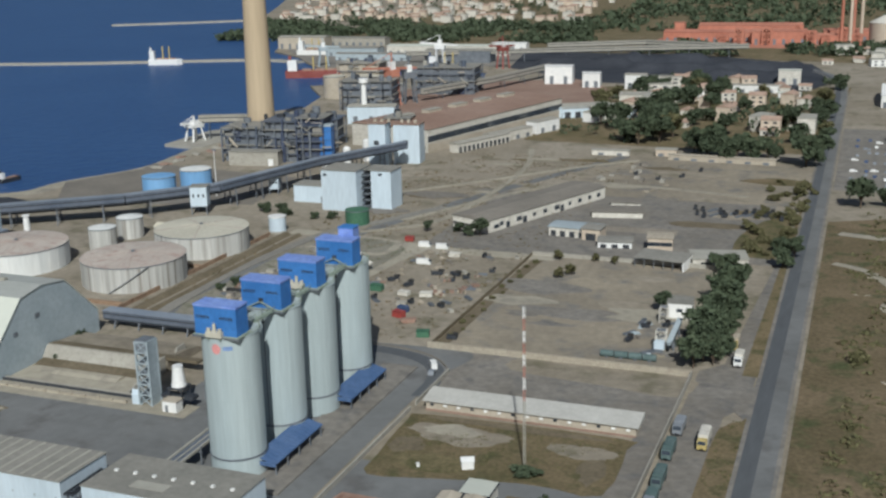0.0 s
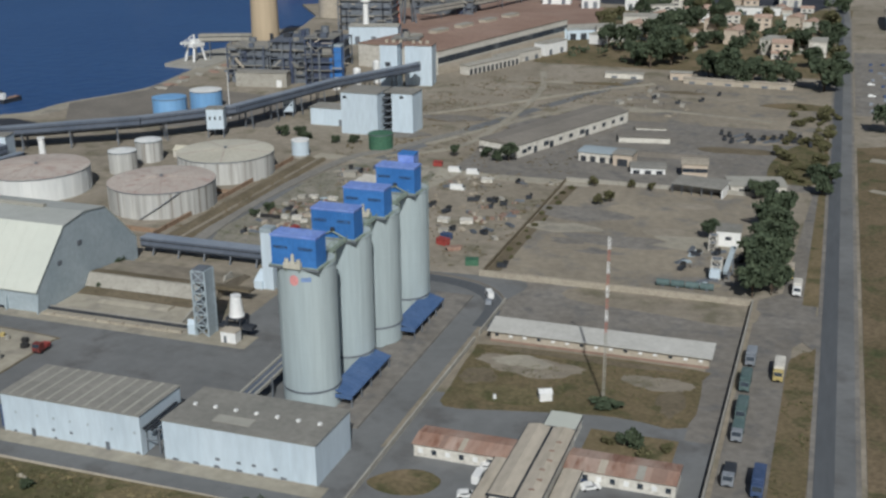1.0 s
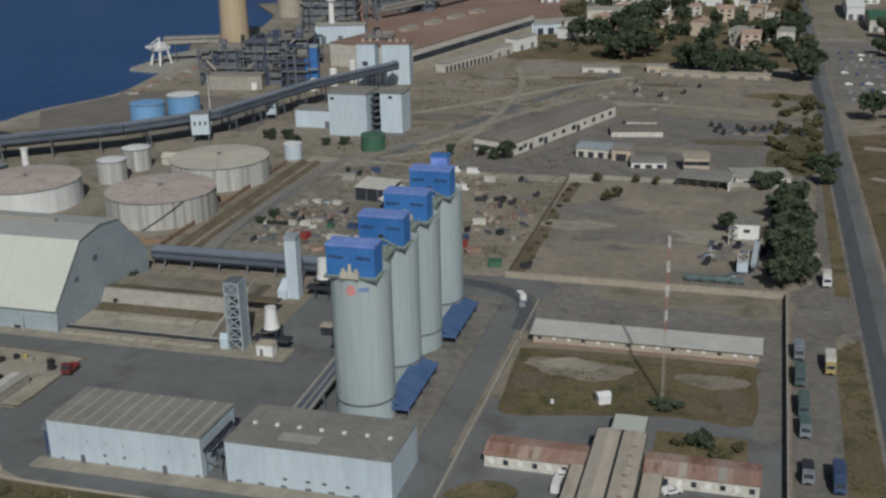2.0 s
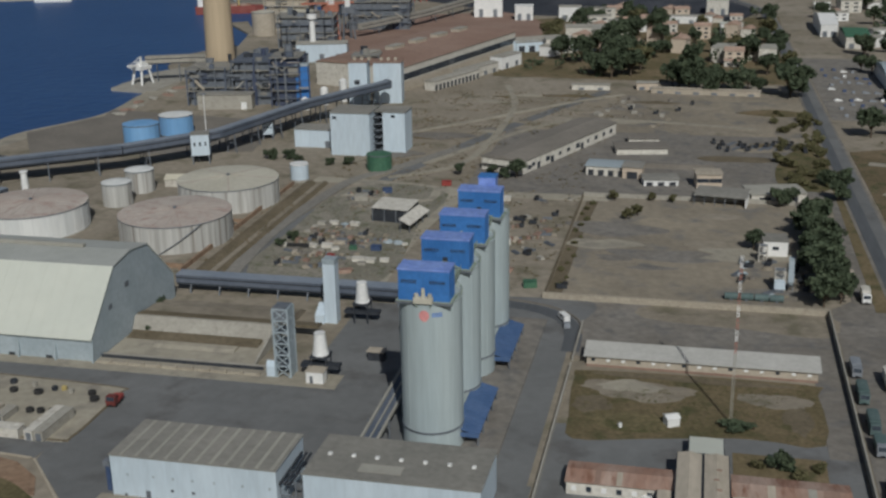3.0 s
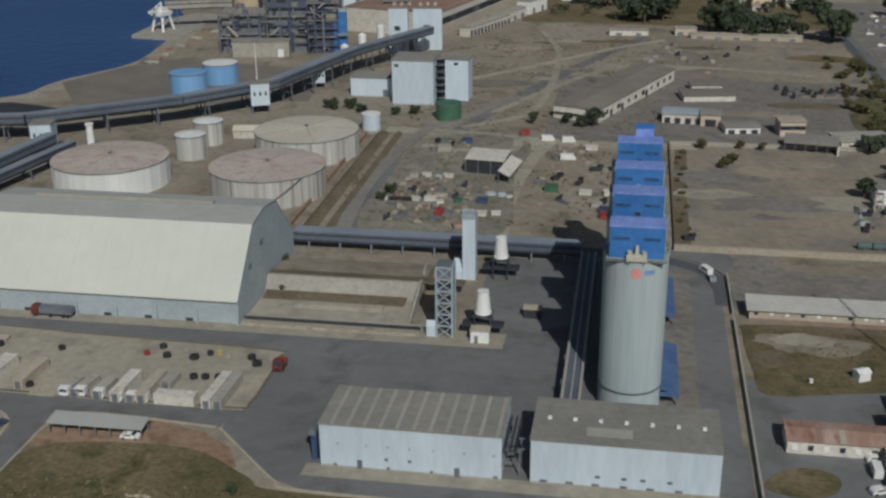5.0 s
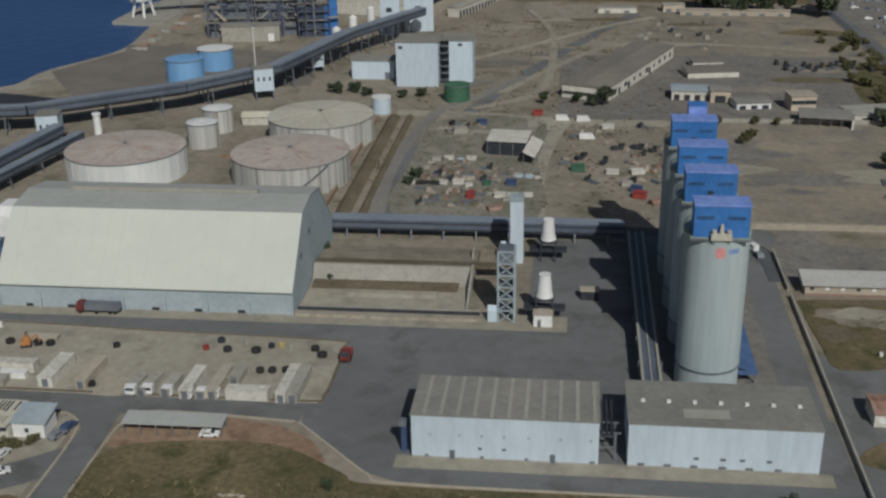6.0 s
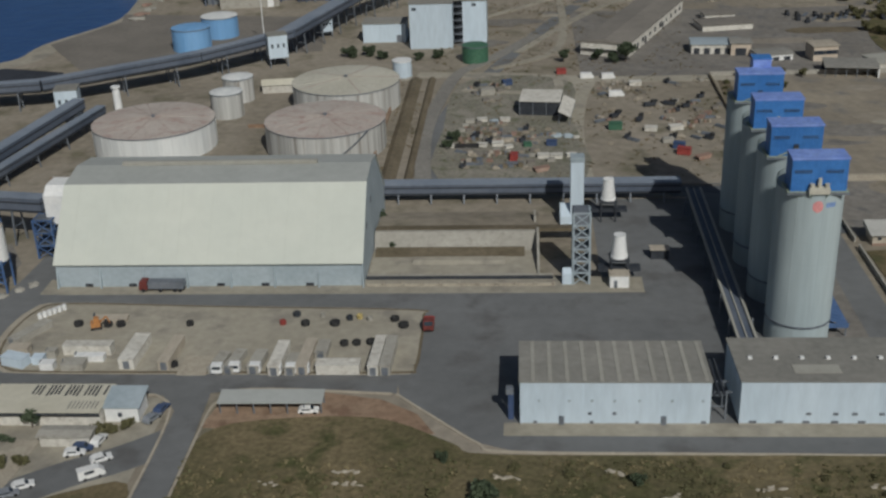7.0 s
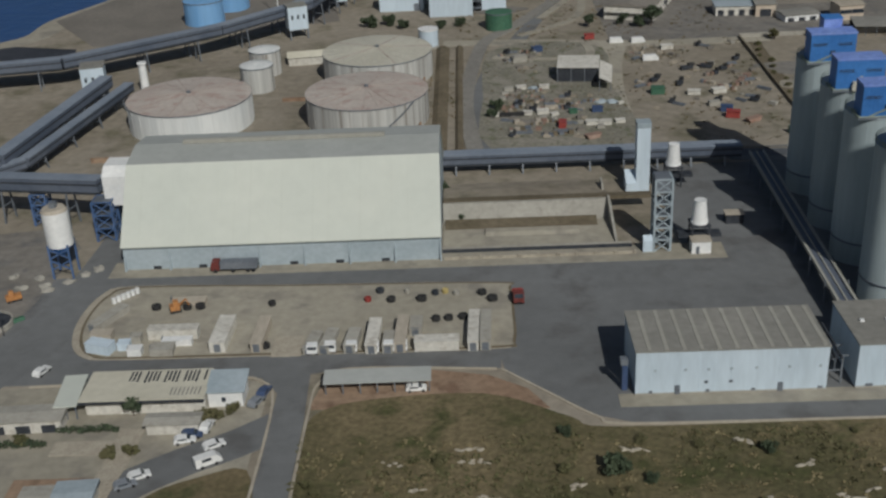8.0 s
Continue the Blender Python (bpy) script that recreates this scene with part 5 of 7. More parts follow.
# ---- long grey-roofed warehouse and low sheds to the east ----
lw = ridged("long_warehouse", (-159.5, 458.5, 0), 68.3, 89, 20.5, 5.6, 1.2, OFFWHITE, DULLROOF, "long white warehouse with a grey-brown roof and dark windows", 0)
for x, w, z0, z1 in ((6, 1.6, 1.2, 3.0), (9.5, 1.3, 1.8, 3.6), (14, 1.2, 0.1, 2.9), (22, 1.8, 1.6, 3.6), (26, 1.4, 0.1, 3.0), (33, 1.1, 1.8, 3.4), (41, 1.3, 1.6, 3.5), (50, 1.9, 1.4, 3.6), (54, 1.3, 0.1, 3.0),
                     (60, 1.0, 1.8, 3.4), (68, 1.3, 1.6, 3.6), (76, 1.2, 1.8, 3.6), (83.5, 1.3, 1.6, 3.6)):
    part("window", box(bmesh.new(), x - w, x + w, -0.08, 0.02, z0, z1), GLASS, lw, "dark window opening")
part("porch_band", box(bmesh.new(), -0.3, 0.0, 1, 19, 2.4, 3.2), DARK, lw)
part("porch", box(bmesh.new(), -1.6, -0.3, 0.5, 19.5, 3.2, 3.6), OFFWHITE, lw)
ridged("low_building", (-133, 463, 0), -4, 21, 11, 4.0, 0.3, OFFWHITE, GREYBLUE, "low white building with a flat grey roof", 5)
ridged("low_wing", (-117.5, 459.5, 0), -4, 8, 9, 5.0, 0.2, PINK, GREYROOF, "pinkish low wing with flat roof", 1)
ridged("low_building", (-108, 449, 0), 10, 14, 9, 2.6, 0.3, WHITE, GREYROOF, "small white low building", 3)
ridged("low_shed", (-123, 500, 0), 10, 23, 13, 2.6, 0.2, OFFWHITE, DULLROOF, "long low pale shed with dusty flat roof", 0)
ridged("low_shed", (-119, 521, 0), 8, 14, 8, 2.6, 0.2, OFFWHITE, DULLROOF, "low pale shed with dusty flat roof", 0)
ridged("pink_house", (-87, 448, 0), 8, 10, 9, 6, 0.2, PINK, BEIGEROOF, "two-storey pinkish cube house", 2, band=True)
ridged("garage", (-66, 431, 0), 14, 21, 13, 3.4, 0.2, OFFWHITE, PALEROOF, "low pale garage with flat roof", 2)

def open_carport(at, turn, L, D, h, n, mat, label, group=""):
    c = thing("carport", at, turn, label, "carport", group)
    part("roof", along_x(bmesh.new(), [(0, h), (D, h + 0.4), (D, h + 0.65), (0, h + 0.25)], 0, L), mat, c)
    for k in range(n):
        for y in (0.4, D - 0.4):
            x = 0.4 + (L - 0.8) * k / (n - 1)
            part("post", box(bmesh.new(), x - 0.12, x + 0.12, y - 0.12, y + 0.12, 0, h), STEEL, c)
    return c

cp = open_carport((-88, 425.5, 0), -8, 20, 13, 3.8, 6, GREYROOF, "open shed with dusty flat roof and dark bays")
part("back_wall", box(bmesh.new(), 0.2, 19.8, 12.2, 12.5, 0, 4.0), DARK, cp)
part("end_wall", box(bmesh.new(), 19.5, 20, 0.2, 12.4, 0, 3.9), WHITE, cp)
open_carport((-265.9, 188.6, 0), 0.5, 21.6, 4.6, 2.7, 7, UPROOF, "long grey flat carport")
# ---- offices ----
adm = thing("office_block", (0, 0, 0), 0, "cross-shaped office block with beige and rusted sheet roofs", "building")
def wing(name, x0, x1, y0, y1, h, rise, roof_mat, axis, wall_mat=OFFWHITE, patches=()):
    w = part(name, box(bmesh.new(), x0, x1, y0, y1, -0.2, h), wall_mat, adm)
    if axis == "x":
        prof = [(y0 - 0.5, h), (y1 + 0.5, h), (y1 + 0.5, h + 0.2), ((y0 + y1) / 2, h + 0.2 + rise), (y0 - 0.5, h + 0.2)]
        part("roof", along_x(bmesh.new(), prof, x0 - 0.3, x1 + 0.3), roof_mat, w)
        n = int((x1 - x0) / 2.9)
        for k in range(n):
            x = x0 + (x1 - x0) * (k + 0.5) / n
            part("window", box(bmesh.new(), x - 0.55, x + 0.55, y0 - 0.07, y0 + 0.02, 1.0, 2.2), GLASS if k % 2 else WHITE, w)
        for px, pw, mat in patches:
            part("roof_sheet", along_x(bmesh.new(), [(y0 - 0.52, h + 0.2), ((y0 + y1) / 2, h + 0.21 + rise), ((y0 + y1) / 2, h + 0.27 + rise), (y0 - 0.52, h + 0.26)], px, px + pw), mat, w)
    else:
        prof = [(x0 - 0.1, h), (x1 + 0.1, h), (x1 + 0.1, h + 0.2), ((x0 + x1) / 2, h + 0.2 + rise), (x0 - 0.1, h + 0.2)]
        for gx in (x0 - 0.3, x1 + 0.12):
            part("side_gutter", box(bmesh.new(), gx, gx + 0.18, y0 - 0.4, y1 + 0.4, h - 0.1, h + 0.22), DARK, w)
        part("roof", along_y(bmesh.new(), prof, y0 - 0.4, y1 + 0.4), roof_mat, w)
        part("gutter", box(bmesh.new(), x0 - 0.5, x1 + 0.5, y0 - 0.6, y0 - 0.4, h - 0.2, h + 0.2), DARK, w)
    return w

wing("hall_west", -87.8, -82.9, 187.4, 217.5, 4.9, 0.5, BEIGEROOF, "y")
wing("hall_east", -82.1, -77.3, 187.4, 217.5, 4.9, 0.5, BEIGEROOF, "y")
wing("aisle_west", -91.4, -88.5, 186.6, 203.6, 3.3, 0.2, BEIGEROOF, "y")
wing("aisle_east", -76.4, -72.6, 186.6, 203.6, 3.3, 0.2, BEIGEROOF, "y")
wing("wing_west", -110.4, -88.3, 204.6, 212.4, 3.2, 0.7, RUSTROOF, "x", patches=((-104.5, 1.2, BROWNROOF), (-100, 1.2, BEIGEROOF)))
wing("wing_east", -76.4, -53.2, 204.9, 212.9, 3.2, 0.7, RUSTROOF, "x", patches=((-69.5, 1.6, BEIGEROOF), (-61.5, 1.7, PALEROOF), (-58.5, 3.2, BROWNROOF)))
wing("head", -85.4, -78.2, 222.4, 229, 2.9, 0.1, CREAM, "y")
part("passage", box(bmesh.new(), -83.5, -80, 217.9, 222, -0.1, 2.6), OFFWHITE, adm)
part("valley", box(bmesh.new(), -82.6, -82.4, 187.2, 217.8, 4.4, 4.9), DARK, adm)
part("entrance", box(bmesh.new(), -83.3, -81.7, 186.9, 187.38, 0, 2.3), DARK, adm)
for k in range(6):
    part("roof_stain", box(bmesh.new(), -80.3 + (k % 2) * 0.5, -79.2 + (k % 2) * 0.5, 190 + k * 4.1, 190.6 + k * 4.1, 5.40, 5.62), BROWNROOF, adm)
wbx2 = thing("white_cistern", (-89.8, 240, 0), 25, "small white cistern hut on grass", "hut")
part("wall", box(bmesh.new(), -1.5, 1.5, -1.4, 1.4, 0.1, 2.4), WHITE, wbx2)
part("roof", along_x(bmesh.new(), [(-1.6, 2.4), (1.6, 2.4), (0, 3.0)], -1.7, 1.7), WHITE, wbx2)
hyd = thing("white_marker", (-101.5, 236.5, 0.2), 0, "small white marker post on grass", "post")
part("post", cyl(bmesh.new(), 0, 0, 0.45, 0, 1.0, 10), WHITE, hyd)

# ---- low buildings in the south-west ----
pia = thing("workshop", (0, 0, 0), 0, "low workshop with a cream roof and dark roof gaps", "building")
part("wall", box(bmesh.new(), -312.6, -288.9, 184.5, 193.8, -0.2, 3.6), OFFWHITE, pia)
rf = part("roof", box(bmesh.new(), -313.5, -288.6, 183.4, 194.4, 3.6, 3.9), WARMCREAM, pia)
rndp = random.Random(4)
for k in range(20):
    x = -305.2 + k * 0.8
    if rndp.random() < 0.85:
        part("roof_gap", box(bmesh.new(), x, x + 0.42, 190.4 - rndp.uniform(0, 1.0), 193.8, 3.86, 3.93), DARK, rf)
for k in range(8):
    part("roof_gap", box(bmesh.new(), -295.7 + k * 0.8, -295.4 + k * 0.8, 184.8, 187.6, 3.86, 3.93), GREYROOF, rf)
part("eave", box(bmesh.new(), -313.5, -288.6, 183.2, 183.5, 3.2, 3.7), DARK, pia)
open_carport((-318.2, 182.4, 0), 4, 4.6, 11, 3.2, 3, CREAM, "small open lean-to with cream roof")
wb = thing("white_store", (0, 0, 0), 0, "white store with a pale blue-grey sheet roof", "building")
part("wall", box(bmesh.new(), -288.5, -281.6, 186, 192, -0.2, 3.4), WHITE, wb)
part("roof", along_x(bmesh.new(), [(185.6, 3.4), (192.6, 4.4), (192.6, 4.65), (185.6, 3.65)], -288.8, -281), GREYBLUE, wb)
part("window", box(bmesh.new(), -285.8, -285, 185.93, 186.02, 1.2, 2.2), GLASS, wb)
ridged("low_shed", (-298.7, 177, 0), 0, 10, 3.2, 2.4, 0.3, OFFWHITE, CONCRETE, "low pale shed with flat roof", 0)
ridged("low_shed", (-330.8, 178.5, 0), 2, 15, 5, 2.8, 0.3, OFFWHITE, CONCRETE, "low shed with grey roof", 3)
ridged("low_shed", (-315, 152, 0), 3, 5, 6, 2.6, 0.3, OFFWHITE, CONCRETE, "low shed with pale grey roof", 0)
ridged("low_shed", (-309.1, 152, 0), 3, 6.5, 7, 2.8, 0.3, OFFWHITE, GREYBLUE, "low shed with pale grey roof", 0)
sheet("lot_dust", rect(-342.7, -277.5, 140, 195), 0.03, DUST, "dusty bare lot", "ground")
sheet("garden", rect(-316, -302.2, 171, 175.5), 0.13, KERB, "pale gravel garden strip", "ground")
sheet("garden_soil", rect(-320, -301.2, 158, 164), 0.13, REDSOIL, "reddish garden soil", "ground")
sheet("path_lot", strip([(-302, 179), (-302.4, 168), (-304, 155), (-306, 140)], 4.6), 0.15, KERB, "pale concrete path", "pavement")
sheet("grass_lot", smooth([(-294.3, 150), (-294.3, 158), (-286.4, 163), (-277.5, 165), (-276, 150)], 3), 0.17, GRASS, "dry grass corner", "grass")
sheet("pad", rect(-279, -272.5, 204.2, 212.5), 0.3, KERB, "pale concrete ramp into the island", "pavement")

# ---- vehicles ----
def wheel(parent, x, y, r, w):
    bm = bmesh.new()
    n = 12
    a = [bm.verts.new((x + r * math.cos(2 * math.pi * i / n), y - w / 2, r + r * math.sin(2 * math.pi * i / n))) for i in range(n)]
    b = [bm.verts.new((v.co.x, y + w / 2, v.co.z)) for v in a]
    for i in range(n):
        bm.faces.new((a[i], a[(i + 1) % n], b[(i + 1) % n], b[i]))
    bm.faces.new(a[::-1])
    bm.faces.new(b)
    return part("wheel", bm, RUBBER, parent)

def truck(at, turn, length, cab_mat, load_mat, label, load_h=2.6):
    """A lorry: its cab at +x."""
    t = thing("truck", at, turn, label, "truck", "parked trucks")
    L = length
    part("chassis", box(bmesh.new(), -L / 2, L / 2, -0.5, 0.5, 0.6, 0.95), DARK, t)
    cab = part("cab", along_y(bmesh.new(), [(L / 2 - 2.1, 0.7), (L / 2, 0.7), (L / 2, 1.9), (L / 2 - 0.35, 3.0), (L / 2 - 2.1, 3.0)], -1.2, 1.2), cab_mat, t)
    part("windscreen", along_y(bmesh.new(), [(L / 2 - 0.02, 1.95), (L / 2 + 0.03, 1.95), (L / 2 - 0.28, 2.85), (L / 2 - 0.33, 2.85)], -1.0, 1.0), GLASS, cab)
    part("load_body", box(bmesh.new(), -L / 2, L / 2 - 2.35, -1.25, 1.25, 1.0, 1.0 + load_h), load_mat, t)
    part("load_top", along_x(bmesh.new(), [(-1.28, 1.0 + load_h), (1.28, 1.0 + load_h), (0.6, 1.15 + load_h), (-0.6, 1.15 + load_h)], -L / 2, L / 2 - 2.35), load_mat, t)
    for x in (L / 2 - 1.1, -L / 2 + 1.0, -L / 2 + 2.3) + ((0.3,) if L > 11 else ()):
        for y in (-1.05, 1.05):
            wheel(t, x, y, 0.5, 0.35)
    return t

def car(at, turn, mat, label, van=False, far=False):
    c = thing("van" if van else "car", at, turn, label, "van" if van else "car", "parked cars")
    if van:
        prof, glass = [(-2.5, 0.4), (2.5, 0.4), (2.5, 1.1), (1.5, 2.2), (-2.5, 2.2)], [(1.56, 2.0), (1.62, 2.0), (2.3, 1.25), (2.24, 1.25)]
    else:
        prof, glass = [(-2.1, 0.35), (2.1, 0.35), (2.1, 0.8), (1.1, 0.95), (0.4, 1.42), (-1.4, 1.42), (-2.0, 0.95)], [(0.46, 1.38), (0.52, 1.38), (1.1, 0.98), (1.04, 0.98)]
    body = part("body", along_y(bmesh.new(), prof, -0.88, 0.88), mat, c)
    part("windscreen", along_y(bmesh.new(), glass, -0.75, 0.75), GLASS, body)
    if far:
        return c
    for y in (-0.9, 0.9):
        part("side_window", box(bmesh.new(), -1.3, 0.5, y - 0.02, y + 0.02, 1.0 if not van else 1.35, 1.32 if not van else 1.95), GLASS, body)
    for x in (-1.35, 1.35):
        for y in (-0.85, 0.85):
            wheel(c, x, y, 0.33, 0.22)
    return c

TG = 0.12
truck((-44.6, 277.5, TG), -90, 7.5, CARGREY, CARGREY, "grey covered truck beside the wall", 2.0)
truck((-44.6, 262.5, TG), -90, 8.5, TARPGREEN, TARPGREEN, "truck with grey-green tarpaulin beside the wall", 2.2)
truck((-44.0, 246.5, TG), -90, 8.5, TARPGREEN, TARPGREEN, "truck with grey-green tarpaulin beside the wall", 2.2)
truck((-43.8, 235.5, TG), -90, 7, CARGREY, TARPGREEN, "small truck with grey cab and green cover", 1.8)
truck((-43.6, 216, TG), -90, 8, CARGREY, DARK, "dark flatbed truck beside the wall", 1.0)
truck((-43.4, 196, TG), -90, 9, YELLOW, OFFWHITE, "truck with long white box body")
truck((-37.2, 271, TG), -90, 9, YELLOW, OFFWHITE, "yellow and white box truck on the service road")
truck((-37.5, 214, TG), -90, 9, CARBLUE, CARBLUE, "dark blue covered truck on the service road")
truck((-36, 331, TG), -90, 7, WHITE, OFFWHITE, "white box truck on the service road")
truck((-39, 345, TG), -90, 7, YELLOW, BEIGEROOF, "cream truck beside the trees")
truck((-293.8, 245.6, 0.15), 180, 11.4, MAROON, STEEL, "articulated truck with dark red cab and grey trailer", 1.7)
truck((-225.3, 225.5, 0.08), -88, 5.0, MAROON, RED, "small red truck on the asphalt", 0.8)
car((-284.9, 167, 0.13), 30, WHITE, "white van on the lane", True)
car((-296.8, 163.5, 0.13), 25, WHITE, "white car parked on the lane")
car((-298.7, 161, 0.13), 25, CARGREY, "grey car parked on the lane")
car((-290.8, 174.3, 0.05), 12, WHITE, "white car by the low shed")
car((-289.8, 176, 0.05), 5, CARBLUE, "dark car by the low shed")
car((-287.4, 178.5, 0.05), 80, WHITE, "white car by the low shed")
car((-284.9, 172.4, 0.05), 30, WHITE, "white car at the edge of the lane")
car((-278.1, 190, 0.1), 75, CARBLUE, "dark car beside the side road")
car((-279.1, 186.6, 0.1), 65, CARGREY, "grey car beside the side road")
car((-122.5, 300, 0.15), 120, WHITE, "white van on the lane bend", True)
car((-121, 295, 0.15), 100, CARGREY, "grey car on the lane bend")
car((-93.6, 199, 0.13), 90, WHITE, "white van by the offices", True)
car((-92.8, 204, 0.13), 10, WHITE, "white car by the offices")
car((-94, 192, 0.13), 20, WHITE, "white car by the offices")
car((-70.5, 203, 0.13), 30, WHITE, "white car by the offices")
car((-73, 204, 0.13), 60, CARBLUE, "dark car by the offices")
car((-326.9, 200.5, 0.1), 70, WHITE, "white car on the west lane")
car((-247.4, 189.6, 0.1), 3, WHITE, "white car under the carport edge")
car((-47.5, 184, 0.13), 85, WHITE, "white van by the wall", True)
rndc = random.Random(9)
for k in range(34):
    car((-14 + (k % 5) * 5.5 + rndc.uniform(-1, 1), 600 + (k // 5) * 22 + rndc.uniform(-6, 6), -0.25), rndc.choice((85, 95, 5)), rndc.choice((WHITE, CARGREY, CARBLUE, CARBLUE, CARGREY, CARGREY)), "small car in the roadside car park", False, True)

# ---- containers, trailers and tyres on the island ----
def container(at, turn, L, W, H, mat, label, roof=None):
    c = thing("site_cabin", at, turn, label, "site cabin", "cabins on the island")
    part("wall", box(bmesh.new(), -L / 2, L / 2, -W / 2, W / 2, 0, H), mat, c)
    part("roof", box(bmesh.new(), -L / 2 - 0.1, L / 2 + 0.1, -W / 2 - 0.1, W / 2 + 0.1, H, H + 0.14), roof or mat, c)
    for k in range(max(2, int(L / 1.6))):
        x = -L / 2 + L * (k + 0.5) / max(2, int(L / 1.6))
        part("rib", box(bmesh.new(), x - 0.06, x + 0.06, -W / 2 - 0.06, -W / 2 - 0.003, 0.1, H - 0.1), mat, c)
    part("door", box(bmesh.new(), -L / 2 - 0.05, -L / 2 + 0.01, -0.7, 0.7, 0.1, 2.0), STEEL, c)
    return c

IZ = 0.25
for at, turn, L, W, H, mat, lab in (
        ((-301.7, 214.0), 0, 11, 2.6, 2.3, OFFWHITE, "long dusty white site cabin"), ((-300.2, 210.6), 0, 6.5, 1.8, 1.4, WHITE, "low white tank trailer"),
        ((-290.5, 212.5), 88, 12, 3.4, 2.4, OFFWHITE, "long dusty beige cabin"), ((-282, 212), 88, 12, 2.4, 2.2, BEIGEROOF, "narrow beige trailer"),
        ((-243.5, 205.6), 0, 9.4, 3.0, 2.3, OFFWHITE, "long dusty white cabin"), ((-235.6, 210.5), 88, 13.5, 2.2, 2.4, OFFWHITE, "long dusty white container"),
        ((-233, 210.5), 88, 13.5, 2.2, 2.4, CONCRETE, "long grey container"), ((-257.2, 209.5), 88, 11.5, 2.5, 2.3, OFFWHITE, "dusty beige trailer"),
        ((-251.1, 210), 88, 12, 2.4, 2.4, BEIGEROOF, "dusty beige trailer"), ((-248.2, 213.8), 88, 6, 2.6, 1.6, CONCRETE, "grey skip"),
        ((-253.8, 207), 88, 6.5, 2.3, 1.9, CONCRETE, "grey trailer"), ((-261.7, 208), 84, 7.5, 2.5, 2.0, CONCRETE, "grey flat trailer"),
        ((-266.9, 208.6), 80, 8.5, 2.3, 1.5, CONCRETE, "grey flat trailer"), ((-270.2, 208), 80, 7.5, 2.4, 1.5, CONCRETE, "grey flat trailer"),
        ((-302.7, 207.2), 0, 5, 3.2, 1.6, CONCRETE, "low grey tank box"), ((-308.6, 207.0), 0, 3, 2.2, 1.6, WHITE, "small white tank"),
        ((-311.6, 209.5), 0, 2.6, 2.2, 1.7, WHITEBLUE, "small pale tank"), ((-309.6, 212.3), 0, 2.2, 2.0, 1.7, CONCRETE, "small pale tank"),
        ((-317.5, 213.4), 0, 4.6, 2.6, 2.0, BEIGEROOF, "cream box container"), ((-316.6, 208.8), -18, 5.8, 3, 2.2, WHITEBLUE, "pale covered trailer"),
        ((-318.5, 222), 62, 11, 2.6, 1.6, CONCRETE, "long grey trailer"), ((-301.7, 229.4), 2, 8, 2.4, 0.9, BEIGEROOF, "low beige flatbed")):
    container((*at, IZ), turn, L, W, H, mat, lab + " on the island")
for at in ((-270, 204.9), (-266.2, 205.4), (-261.6, 205.2), (-253.6, 204.9), (-250.9, 205), (-256.9, 204.6)):
    b = thing("trailer_cab", (*at, IZ), 0, "white boxy cab end of a trailer", "trailer", "trailers on the island")
    part("body", box(bmesh.new(), -1.15, 1.15, -0.8, 0.9, 0.4, 2.3), WHITE, b)
    part("window", box(bmesh.new(), -0.9, 0.9, -0.86, -0.8, 1.3, 2.0), GLASS, b)
    for x in (-0.8, 0.8):
        wheel(b, x, -0.5, 0.4, 0.3)
for k in range(6):
    p = thing("pipe_section", (-319.6 + k * 0.85, 230.5 + k * 0.95, IZ), 60, "white concrete pipe section", "pipe", "white pipe sections")
    bm = bmesh.new()
    cyl(bm, 0, 0, 0.55, 0, 1.3, 12)
    part("body", bm, WHITE, p)

def tyre(at, r, h, mat, label):
    t = thing("tyre_stack", at, 0, label, "tyres", "tyre stacks")
    for k in range(3):
        bm = bmesh.new()
        z0, z1 = h * k / 3, h * (k + 0.92) / 3
        cyl(bm, 0, 0, r * 0.93, z0, z1, 16, r * 0.93, cap=False)
        cyl(bm, 0, 0, r, z0 + 0.05, z1 - 0.05, 16, cap=False)
        cyl(bm, 0, 0, r * 0.45, z0, z1, 16, cap=False)
        cyl(bm, 0, 0, r, z1 - 0.05, z1 + 0.0, 16, r * 0.45, cap=False)
        part("tyre", bm, mat, t)

for x, y, r, mat, lab in ((-254.4, 227, 1.3, RUBBER, "stack of black tyres"), (-247.4, 227, 1.5, RUBBER, "stack of black tyres"), (-233.5, 229, 1.3, RUBBER, "stack of black tyres"),
        (-231.2, 226, 1.5, RUBBER, "stack of black tyres"), (-281.9, 227, 1.1, RUBBER, "stack of black tyres"), (-308.8, 227, 1.4, RUBBER, "stack of black tyres"),
        (-301.5, 226.6, 1.3, RUBBER, "stack of black tyres"), (-298.5, 226.8, 1.4, RUBBER, "stack of black tyres"), (-244.3, 229.6, 1.0, DARK, "dark cable reel"),
        (-239.4, 229, 0.9, CONCRETE, "grey cable reel"), (-242, 230.2, 0.9, YELLOW, "yellow cable reel"), (-257.2, 231.5, 1.2, DARK, "dark flat reel"), (-243.9, 217.4, 1.2, RUBBER, "stack of black tyres"),
        (-241.1, 217.6, 1.2, RUBBER, "stack of black tyres"), (-237.9, 218, 1.3, RUBBER, "stack of black tyres"), (-280.5, 208, 1.2, RUBBER, "stack of black tyres"), (-259.8, 227.4, 1.0, RED, "red cable reel"),
        (-250.8, 230.8, 0.8, CONCRETE, "grey cable reel")):
    tyre((x, y, IZ), r * 0.8, 1.05, mat, lab + " on bare earth")
dg = thing("small_digger", (-304, 225.5, IZ), 20, "small orange digger on bare earth", "digger")
part("body", box(bmesh.new(), -1.2, 1.0, -0.9, 0.9, 0.6, 1.8), ORANGE, dg)
part("cab", box(bmesh.new(), -0.4, 0.8, -0.7, 0.7, 1.8, 2.8), ORANGE, dg)
